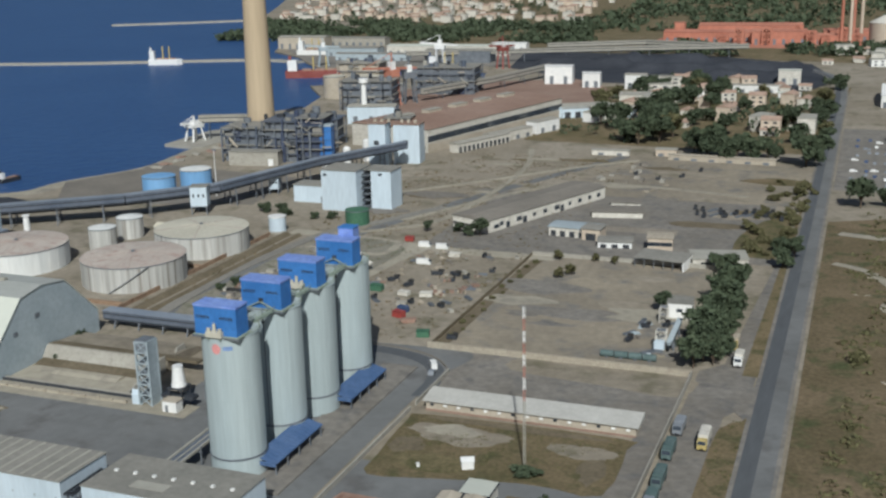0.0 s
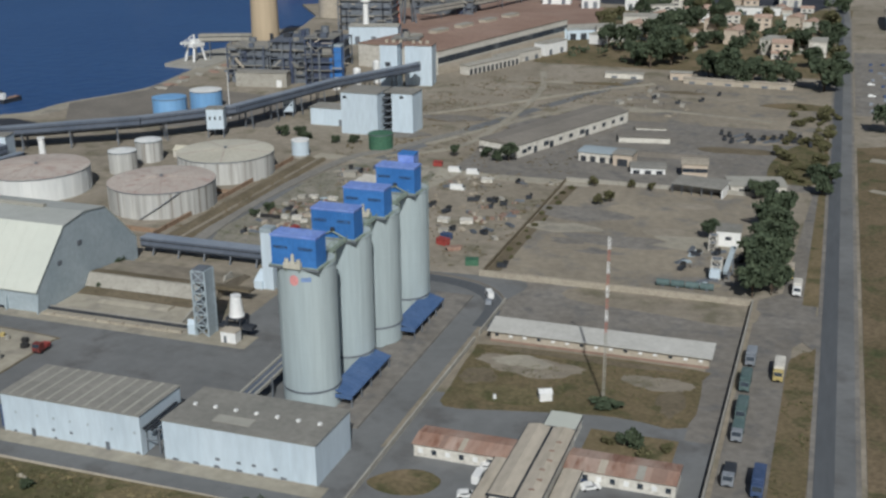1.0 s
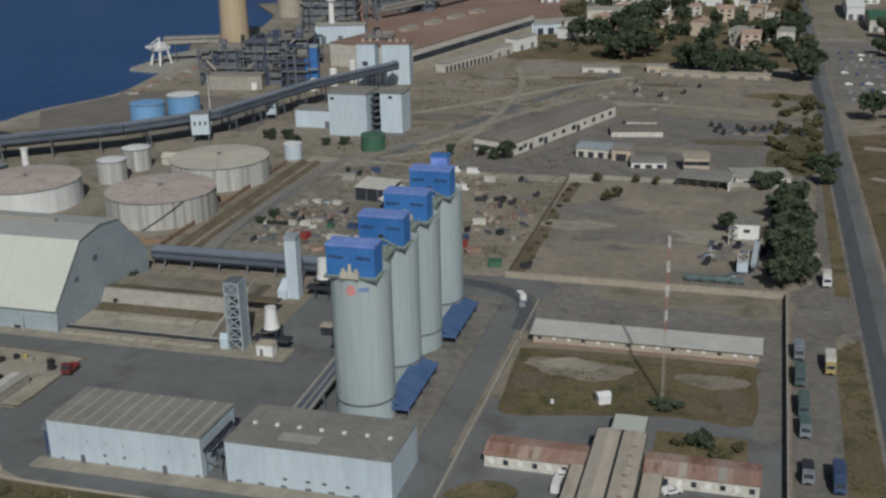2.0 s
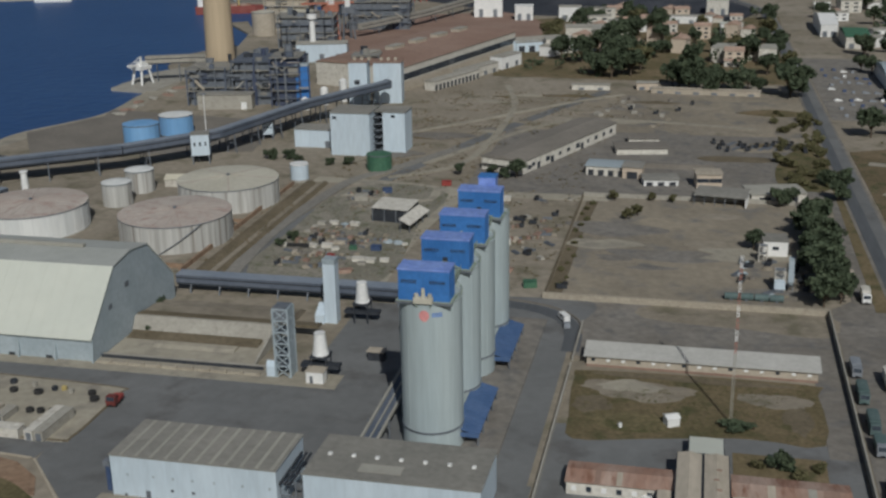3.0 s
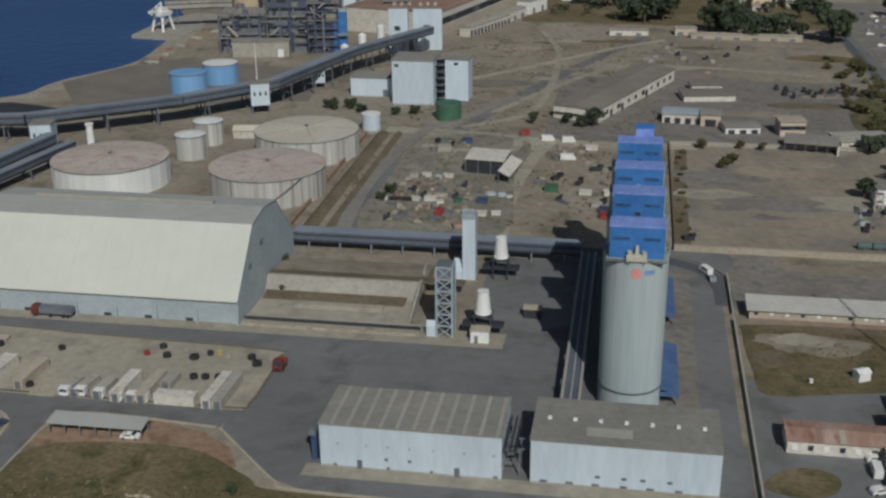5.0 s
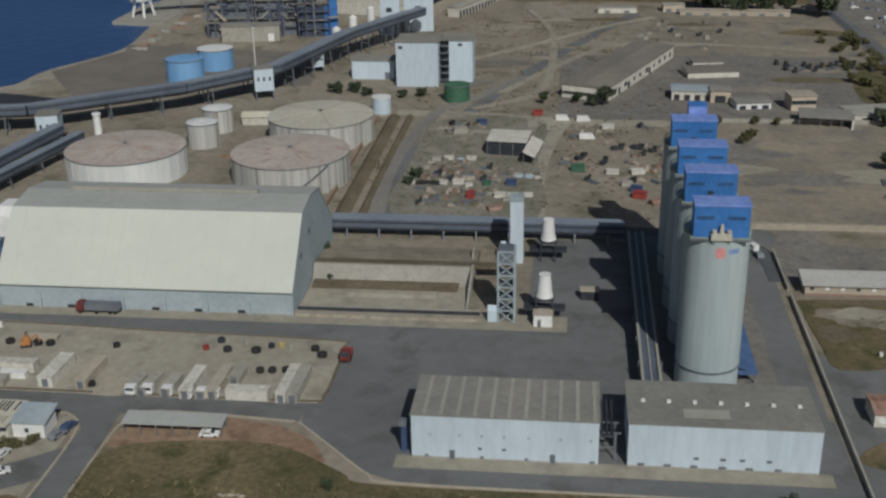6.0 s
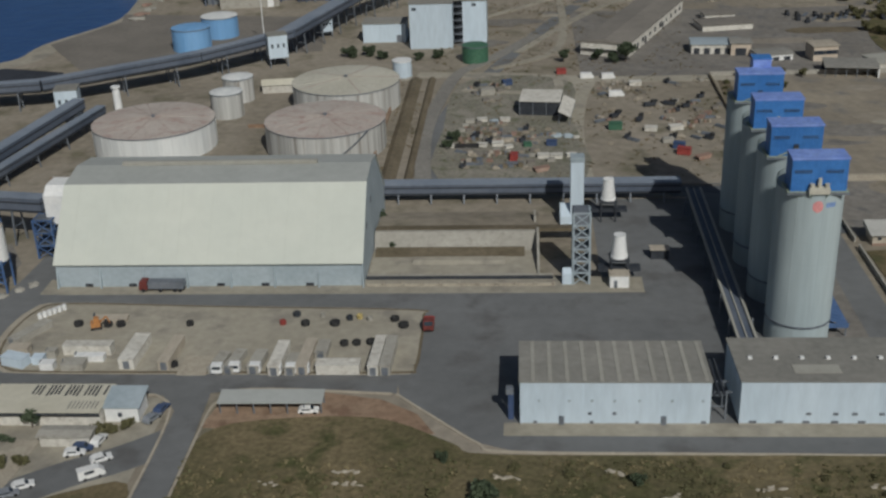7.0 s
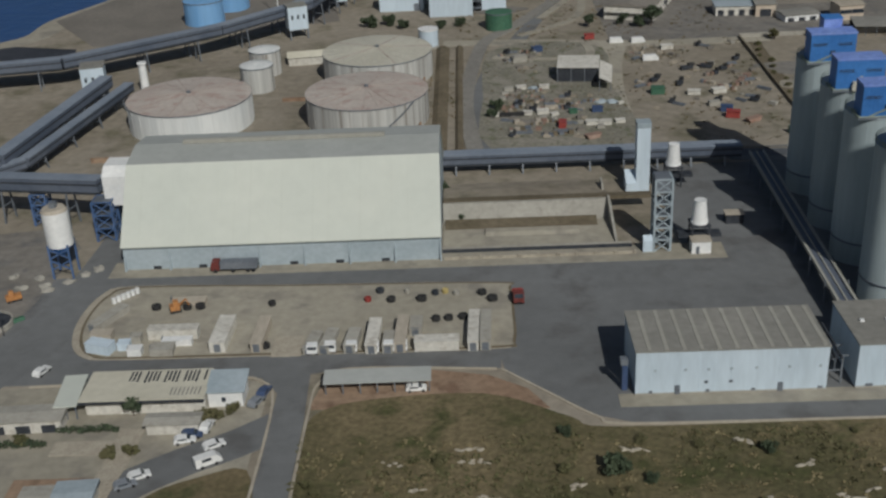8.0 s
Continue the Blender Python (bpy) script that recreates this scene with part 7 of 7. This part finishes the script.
# low pale rock showing through the dry ground, in broken streaks
def outcrops(name, streaks, x0, x1, y0, y1, seed, label):
    rnd = random.Random(seed)
    bm = bmesh.new()
    for k in range(streaks):
        cx, cy, a = rnd.uniform(x0, x1), rnd.uniform(y0, y1), rnd.uniform(-0.5, 0.5)
        for j in range(rnd.randint(3, 8)):
            along = rnd.uniform(-2.6, 2.6)
            px, py = cx + along * math.cos(a), cy + along * math.sin(a) + rnd.uniform(-0.6, 0.6)
            m = Matrix.Translation((px, py, 0.16)) @ Matrix.Rotation(a + rnd.uniform(-0.6, 0.6), 4, 'Z') @ Matrix.Diagonal((rnd.uniform(0.35, 1.2), rnd.uniform(0.2, 0.55), rnd.uniform(0.12, 0.35), 1))
            got = bmesh.ops.create_icosphere(bm, subdivisions=1, radius=1.0, matrix=m)
            for v in got["verts"]:
                v.co += Vector((rnd.uniform(-0.1, 0.1), rnd.uniform(-0.1, 0.1), rnd.uniform(-0.04, 0.04)))
    me = bpy.data.meshes.new(name)
    bm.to_mesh(me)
    bm.free()
    me.materials.append(KERB)
    tagged(new(name, me), label, "rocks", kind="stuff")

outcrops("pale_rocks", 70, -268, -122, 95, 172, 41, "pale rocks scattered over the dry slope")
outcrops("field_rocks", 45, -4, 100, 150, 500, 42, "pale rocks scattered over the dry field")
# ---- harbour and distance ----
sheet("car_park", [(-22, 588), (18, 588), (15, 780), (-25, 780)], 0.1, PALEPAVE, "grey car park beside the road", "pavement")
sheet("pier", strip(curve([(-1400, 930), (-924, 1021), (-780, 1065), (-657, 1108), (-590, 1098)]), 9), 0.6, CONCRETE, "long low concrete pier in the sea", "pier", thick=3.5)
sheet("breakwater", strip([(-1180, 1560), (-1073, 1624), (-975, 1690)], 14), 0.8, CONCRETE, "low stone breakwater", "breakwater", thick=4)
sheet("shore", strip(curve([(-600, 424), (-470, 446), (-424, 468), (-417, 500), (-398, 545), (-402, 597), (-409, 652)]), 12), 0.05, DUST, "pale sandy shore", "shore")
sheet("village_ground", [(-215, 690), (-30, 680), (-28, 990), (-230, 960)], 0.04, GRASS, "dusty grass between village houses", "ground")
sheet("far_fields", [(-330, 1240), (-120, 1190), (400, 1100), (900, 1800), (900, 2800), (-900, 2800), (-700, 1330)], 0.06, GRASS, "far dry fields", "grass")
sheet("quay_north", [(-600, 1120), (-540, 1050), (-425, 1088), (-370, 1090), (-330, 1250), (-560, 1260), (-690, 1240)], 0.05, PALEPAVE, "grey quay apron", "pavement")

rndf = random.Random(77)
def far_house(w, d, h, wall_mat, roof_mat, floors, label, pitched):
    t = thing("house", (0, 0, 0), 0, label, "house", "houses of the town")
    part("wall", box(bmesh.new(), -w / 2, w / 2, -d / 2, d / 2, -0.3, h), wall_mat, t)
    if pitched:
        part("roof", along_x(bmesh.new(), [(-d / 2 - 0.4, h), (d / 2 + 0.4, h), (0, h + d * 0.22)], -w / 2 - 0.4, w / 2 + 0.4), roof_mat, t)
    else:
        part("roof", box(bmesh.new(), -w / 2 - 0.3, w / 2 + 0.3, -d / 2 - 0.3, d / 2 + 0.3, h, h + 0.5), roof_mat, t)
    for f in range(floors):
        part("window", box(bmesh.new(), -w * 0.32, -w * 0.12, -d / 2 - 0.06, -d / 2 + 0.02, 1.0 + f * 3.1, 2.4 + f * 3.1), GLASS, t)
        part("window", box(bmesh.new(), w * 0.12, w * 0.32, -d / 2 - 0.06, -d / 2 + 0.02, 1.0 + f * 3.1, 2.4 + f * 3.1), GLASS, t)
    return t

TILE = material("clay_tile_roof", (0.34, 0.235, 0.185), (0.42, 0.31, 0.25), 0.2, 1.0, contrast=0.3)
HOUSES = [far_house(11, 9, 6.4, OFFWHITE, TILE, 2, "pale two-storey house with tiled roof", True), far_house(14, 10, 6.6, WHITE, CONCRETE, 2, "white two-storey house with flat roof", False),
          far_house(12, 10, 9.6, PINK, TILE, 3, "pinkish three-storey house with tiled roof", True), far_house(10, 8, 3.6, OFFWHITE, TILE, 1, "low pale house with tiled roof", True),
          far_house(18, 11, 9.8, OFFWHITE, PALEROOF, 3, "cream three-storey house with flat roof", False)]
TOWN = [far_house(11, 9, 6.4, OFFWHITE, TILE, 0, "pale two-storey house with tiled roof", True), far_house(14, 10, 6.6, PINK, TILE, 0, "pinkish two-storey house with tiled roof", True),
        far_house(12, 10, 9.6, PINK, TILE, 0, "pinkish three-storey house with tiled roof", True), far_house(16, 11, 9.6, OFFWHITE, PALEROOF, 0, "cream three-storey house with flat roof", False)]
for k in range(300):
    y = 1640 + 950 * rndf.random() ** 1.2
    x = rndf.uniform(-940 - (y - 1690) * 0.43, -430 - (y - 1640) * 0.12)
    m = pose(x, y, 0, 0, 0, rndf.choice((0, 12, 90, 100, -8)))
    if k < 4:
        TOWN[k].matrix_basis = m
    else:
        copy_thing(TOWN[rndf.randrange(4)], m)
FIRST_H = set()
def put_house(i, x, y, turn):
    m = pose(x, y, 0, 0, 0, turn)
    if i in FIRST_H:
        copy_thing(HOUSES[i], m)
    else:
        FIRST_H.add(i)
        HOUSES[i].matrix_basis = m

for k in range(44):
    put_house(rndf.choice((0, 1, 2, 3, 3, 4)), rndf.uniform(-195, -40), rndf.uniform(740, 985), rndf.choice((0, 15, 90, 75)))
for k in range(30):
    put_house(rndf.choice((0, 1, 3, 4)), rndf.uniform(10, 160), rndf.uniform(830, 1300), rndf.choice((0, 15, 90, 75)))
for k in range(14):
    put_house(rndf.choice((0, 1, 3, 4)), rndf.uniform(-60, 10), rndf.uniform(1150, 1290), rndf.choice((0, 15, 90, 75)))

def far_block(x, y, w, d, h, turn, wall_mat, roof_mat, label):
    b = thing("industrial_building", (x, y, 0), turn, label if len(label.split()) > 3 else label + " with shallow roof", "building", "far industrial buildings")
    part("wall", box(bmesh.new(), -w / 2, w / 2, -d / 2, d / 2, -0.3, h), wall_mat, b)
    part("roof", along_x(bmesh.new(), [(-d / 2 - 0.4, h), (d / 2 + 0.4, h), (0, h + d * 0.06)], -w / 2 - 0.4, w / 2 + 0.4), roof_mat, b)
    n = max(2, int(w / 9))
    for k in range(n):
        xx = -w / 2 + w * (k + 0.5) / n
        part("door", box(bmesh.new(), xx - 1.6, xx + 1.6, -d / 2 - 0.06, -d / 2 + 0.02, 0, h * 0.45), STEEL, b)

for x, y, w, d, h, turn, wm, rm, lab in (
        (-458, 1197, 138, 24, 10, 4, OFFWHITE, CREAM, "very long white warehouse near the harbour"), (-405, 1255, 40, 16, 8, 4, WHITE, WHITE, "white warehouse near the harbour"),
        (-270, 976, 24, 16, 15, 8, WHITE, WHITE, "white square works building"), (-236, 956, 15, 13, 12, 8, WHITE, WHITE, "white square works building"), (-197, 952, 18, 14, 12, 6, WHITE, CONCRETE, "white works building"),
        (-172, 858, 34, 20, 9, 6, OFFWHITE, CONCRETE, "pale works building"), (-78, 1005, 18, 12, 12, 3, OFFWHITE, CREAM, "cream square building"), (-68, 883, 16, 11, 9, 3, WHITE, CREAM, "white square building"),
        (-104, 948, 44, 10, 6, 3, WHITE, CONCRETE, "long white low building"), (-205, 798, 40, 18, 8, 30, WHITEBLUE, CONCRETE, "pale works building"), (-178, 800, 34, 16, 7, 8, WHITEBLUE, CONCRETE, "pale works building"),
        (2, 915, 12, 70, 9, 0, WHITE, WHITE, "white long roadside building"), (16, 850, 16, 50, 8, 0, OFFWHITE, GREEN, "roadside hall with green roof"), (22, 700, 14, 60, 7, 0, WHITE, GREYBLUE, "roadside hall with pale blue roof"),
        (30, 440, 22, 9, 4, 3, OFFWHITE, BEIGEROOF, "low cream building in the field"), (-85, 648, 60, 5, 3, -3, BEIGEROOF, BEIGEROOF, "long low dusty beige wall-like shed"), (-225, 690, 40, 8, 6, 68, OFFWHITE, CONCRETE, "pale low shed along the works"),
        (-212, 725, 24, 9, 8, 68, WHITE, CONCRETE, "white low shed along the works"), (-150, 655, 22, 6, 3, 4, OFFWHITE, CONCRETE, "low pale shed on waste ground"), (-118, 660, 12, 8, 4, 4, PINK, CONCRETE, "low pink house on waste ground"),
        (-660, 1240, 60, 24, 14, 5, BEIGEROOF, CONCRETE, "cream harbour building"), (-560, 1170, 60, 22, 9, 5, GREYBLUE, GREYROOF, "grey harbour shed"), (-520, 1130, 80, 18, 7, 5, GREYBLUE, GREYROOF, "grey harbour shed"),
        (-620, 1290, 90, 20, 9, 4, CONCRETE, GREYROOF, "grey harbour shed"), (-340, 735, 34, 18, 12, 14, WHITEBLUE, CONCRETE, "white station building"), (-305, 712, 20, 16, 9, 14, OFFWHITE, BROWNROOF, "pale station building"),
        (-420, 1130, 70, 26, 12, 5, STEEL, GREYROOF, "dark harbour shed")):
    far_block(x, y, w, d, h, turn, wm, rm, lab)

# refinery covered with red dust
for x, y, w, d, h, lab in ((-200, 1400, 110, 40, 18, "long red-dusted refinery hall"), (-120, 1370, 60, 36, 24, "tall red-dusted refinery hall"), (-160, 1440, 120, 40, 26, "long red-dusted refinery hall"),
                      (-75, 1380, 40, 30, 16, "red-dusted refinery unit"), (-50, 1420, 50, 30, 20, "red-dusted refinery unit"), (-238, 1400, 12, 14, 34, "red-dusted refinery tower"), (-20, 1430, 50, 30, 14, "red-dusted refinery unit")):
    far_block(x, y, w, d, h * 0.62, 4, REDPLANT, REDPLANT, lab)
for k in range(10):
    lattice("process_unit", (-180 + k * 16, 1352 + (k % 3) * 10, 0), 9, 9, 10 + (k * 7) % 12, 3, REDPLANT, "red-dusted steel process frame", "process plant", 1.2, "refinery frames")
for k, (x, h) in enumerate(((-53, 60), (-44, 74), (-41, 66), (-33, 80))):
    c = thing("refinery_stack", (x, 1365 + k * 8, 0), 0, "slim reddish refinery stack", "chimney", "refinery stacks")
    part("shaft", cyl(bmesh.new(), 0, 0, 2.0, 0, h, 16, 1.5), PINK if k % 2 else REDPLANT, c)
    part("base", cyl(bmesh.new(), 0, 0, 2.8, 0, 3, 16), CONCRETE, c)
dome = thing("domed_tank", (-4, 1352, 0), 0, "large pale domed storage tank", "storage tank")
part("shell", cyl(bmesh.new(), 0, 0, 20, 0, 26, 36), PINK, dome)
part("roof", cyl(bmesh.new(), 0, 0, 20.3, 26, 34, 36, 5), OFFWHITE, dome)
sheet("red_ground", [(-270, 1330), (20, 1300), (60, 1480), (-260, 1500)], 0.12, REDPLANT, "ground stained red with dust", "ground")

# coal heaps
def heap(x, y, L, W, H, turn, mat, label):
    t = thing("coal_heap", (x, y, 0), turn, label, "heap", "coal heaps")
    bm = bmesh.new()
    n, m = 22, 9
    grid = []
    for i in range(n + 1):
        row = []
        for j in range(m + 1):
            u, v = -1 + 2 * i / n, -1 + 2 * j / m
            z = H * max(0, 1 - abs(v)) * max(0, min(1, (1 - abs(u)) * 4)) * (0.85 + 0.4 * noise.noise(Vector((u * 4 + x, v * 2, y))))
            row.append(bm.verts.new((u * L / 2, v * W / 2, z - 0.1)))
        grid.append(row)
    for i in range(n):
        for j in range(m):
            bm.faces.new((grid[i][j], grid[i + 1][j], grid[i + 1][j + 1], grid[i][j + 1])).smooth = True
    part("mound", bm, mat, t)

for x, y, L in ((-280, 1110, 110), (-180, 1080, 120), (-120, 1030, 100), (-220, 1160, 120), (-110, 1110, 90)):
    heap(x, y, L, 34, 10, 4, COAL, "long black coal heap")
gallery([(-470, 1105, 8), (-373, 1131, 9), (-250, 1172, 10), (-136, 1212, 10)], 4, 4, "long pale overland conveyor gallery", 40, CONCRETE)
gallery([(-350, 1215, 8), (-250, 1254, 9), (-150, 1225, 9)], 4, 4, "long pale overland conveyor gallery", 40, CONCRETE)
gallery([(-345, 840, 6), (-313, 918, 7), (-290, 1015, 8)], 4, 4, "pale conveyor gallery over brown ground", 30, CONCRETE)

# ships, loaders and cranes
def ship(x, y, L, B, turn, hull_mat, label):
    t = thing("cargo_ship" if L > 20 else "workboat", (x, y, -1.7), turn, label, "ship", "ships in the harbour")
    f = min(1.0, L / 40)
    hz = 7 * f
    bm = bmesh.new()
    prof = [(-L / 2, -B / 2), (L * 0.38, -B / 2), (L / 2, 0), (L * 0.38, B / 2), (-L / 2, B / 2)]
    lo = [bm.verts.new((px, py * 0.85, 0)) for px, py in prof]
    hi = [bm.verts.new((px, py, hz)) for px, py in prof]
    for i in range(5):
        bm.faces.new((lo[i], lo[(i + 1) % 5], hi[(i + 1) % 5], hi[i]))
    bm.faces.new(hi), bm.faces.new(lo[::-1])
    part("hull", bm, hull_mat, t)
    part("bridge", box(bmesh.new(), -L * 0.46, -L * 0.32, -B * 0.4, B * 0.4, hz + 0.01, hz + 10 * f), WHITE, t)
    part("funnel", box(bmesh.new(), -L * 0.45, -L * 0.41, -1.5 * f, 1.5 * f, hz + 10 * f, hz + 14 * f), hull_mat, t)
    for k in range(3):
        part("hatch", box(bmesh.new(), -L * 0.24 + k * L * 0.2, -L * 0.1 + k * L * 0.2, -B * 0.32, B * 0.32, hz + 0.01, hz + 1.4 * f), RUSTROOF, t)
    for k in range(2 if L > 20 else 0):
        part("deck_crane", beam(bmesh.new(), (-L * 0.07 + k * L * 0.2, 0, hz), (-L * 0.07 + k * L * 0.2, 0, 20), 1.2), YELLOW, t)

ship(-512, 985, 62, 12, 20, SHIPRED, "cargo ship with a red hull in harbour")
ship(-612, 1172, 40, 10, 10, WHITE, "white ship by the quay")
ship(-735, 1058, 36, 8, 18, WHITE, "white boat beside the pier")
ship(-400, 1040, 40, 9, 30, CARBLUE, "dark blue hulled ship in the dock")
ship(-458, 500, 14, 4, 80, DARK, "dark small workboat near the shore")

def loader(x, y, h, turn, mat, label):
    t = thing("ship_loader", (x, y, 0), turn, label, "crane", "quay cranes")
    for sx in (-5, 5):
        for sy in (-4, 4):
            part("leg", beam(bmesh.new(), (sx, sy, 0), (sx * 0.6, sy * 0.7, h * 0.7), 1.2), mat, t)
    part("portal", box(bmesh.new(), -5, 5, -4, 4, h * 0.66, h * 0.82), mat, t)
    part("boom", beam(bmesh.new(), (-h * 0.8, 0, h * 0.9), (h * 0.7, 0, h * 0.8), 1.6), mat, t)
    part("mast", beam(bmesh.new(), (0, 0, h * 0.8), (0, 0, h * 1.2), 1.0), mat, t)
    part("stay", beam(bmesh.new(), (0, 0, h * 1.2), (-h * 0.75, 0, h * 0.9), 0.4), mat, t)
    part("cabin", box(bmesh.new(), -2, 2, -2.5, 2.5, h * 0.82, h), WHITE, t)

loader(-423, 634, 14, 75, WHITE, "white ship loader on the quay")
loader(-360, 815, 34, 60, REDPLANT, "tall reddish lattice quay crane")
loader(-352, 830, 30, 40, STEEL, "grey steel quay crane with boom")
loader(-545, 1062, 24, 30, GREYBLUE, "grey steel quay crane with boom")
loader(-425, 1085, 26, 10, WHITE, "white steel quay crane with boom")
loader(-355, 1075, 26, 70, SHIPRED, "dark red steel quay crane")
gallery([(-423, 640, 12), (-398, 650, 12), (-372, 655, 12)], 4, 4, "pale ship loader gallery", 10, CONCRETE)
tw = thing("white_stack", (-346, 733, 0), 0, "white stack with a flared top", "stack")
part("shaft", cyl(bmesh.new(), 0, 0, 2.2, 0, 28, 16, 1.8), WHITE, tw)
part("head", cyl(bmesh.new(), 0, 0, 3.4, 28, 31, 16), WHITE, tw)
tank((-405, 868, 0), 14, 16, TANKWALL, TANKROOFPALE, "pale cylindrical tank near the dock", "harbour tanks", 32, 1.5, False)
tank((-425, 845, 0), 9, 18, BEIGEROOF, TANKROOFPALE, "yellowish cylindrical tank near the dock", "harbour tanks", 32, 1.5, False)
tank((-378, 850, 0), 11, 12, TANKWALL, TANKROOFPALE, "grey cylindrical tank near the dock", "harbour tanks", 32, 1.5, False)
for k in range(9):
    t = thing("rubble_heap", (-399 + rndf.uniform(0, 9), 548 + k * 11, 0), k * 30, "low heap of dark shore rubble", "heap", "rubble heaps")
    bm = bmesh.new()
    bmesh.ops.create_icosphere(bm, subdivisions=2, radius=1.0)
    for v in bm.verts:
        v.co = Vector((v.co.x * 5, v.co.y * 3, max(-0.1, v.co.z * 1.4))) * (0.8 + 0.6 * noise.noise(v.co * 2 + Vector((k, 3, 0))))
    part("mound", bm, BROWNROOF if k % 2 else CONCRETE, t)

# far woods
def woods(name, n, x0, x1, y0, y1, lo, hi, seed, label, slope=0.0):
    rs = np.random.RandomState(seed)
    y = rs.uniform(y0, y1, n)
    x = rs.uniform(x0, x1, n) - (y - y0) * slope
    c = np.stack([x, y, rs.uniform(2, 6, n)], axis=1)
    g = np.array([noise.noise(Vector((p[0] * 0.012, p[1] * 0.012, seed))) for p in c])
    c = c[g > -0.12]
    ob = new(name, soup(name, c, rs.uniform(lo, hi, len(c)), 0.8, LEAF, seed, 16))
    tagged(ob, label, "woods", kind="stuff")

woods("far_woods", 1500, -840, -330, 1330, 1620, 4, 9, 51, "dark green belt of far trees", 0.25)
woods("town_trees", 420, -900, -420, 1640, 2500, 3, 6, 52, "dark trees between town houses", 0.3)
woods("plain_woods", 2600, -430, 500, 1500, 2700, 5, 11, 53, "far dark woods on the plain")
woods("refinery_trees", 500, -260, 60, 1225, 1330, 3, 7, 54, "dark trees before the refinery")
woods("east_trees", 700, 30, 500, 700, 1500, 3, 7, 55, "dark trees east of the road")
woods("village_trees", 150, -200, -35, 690, 1000, 2.5, 5, 56, "dark trees among village houses")
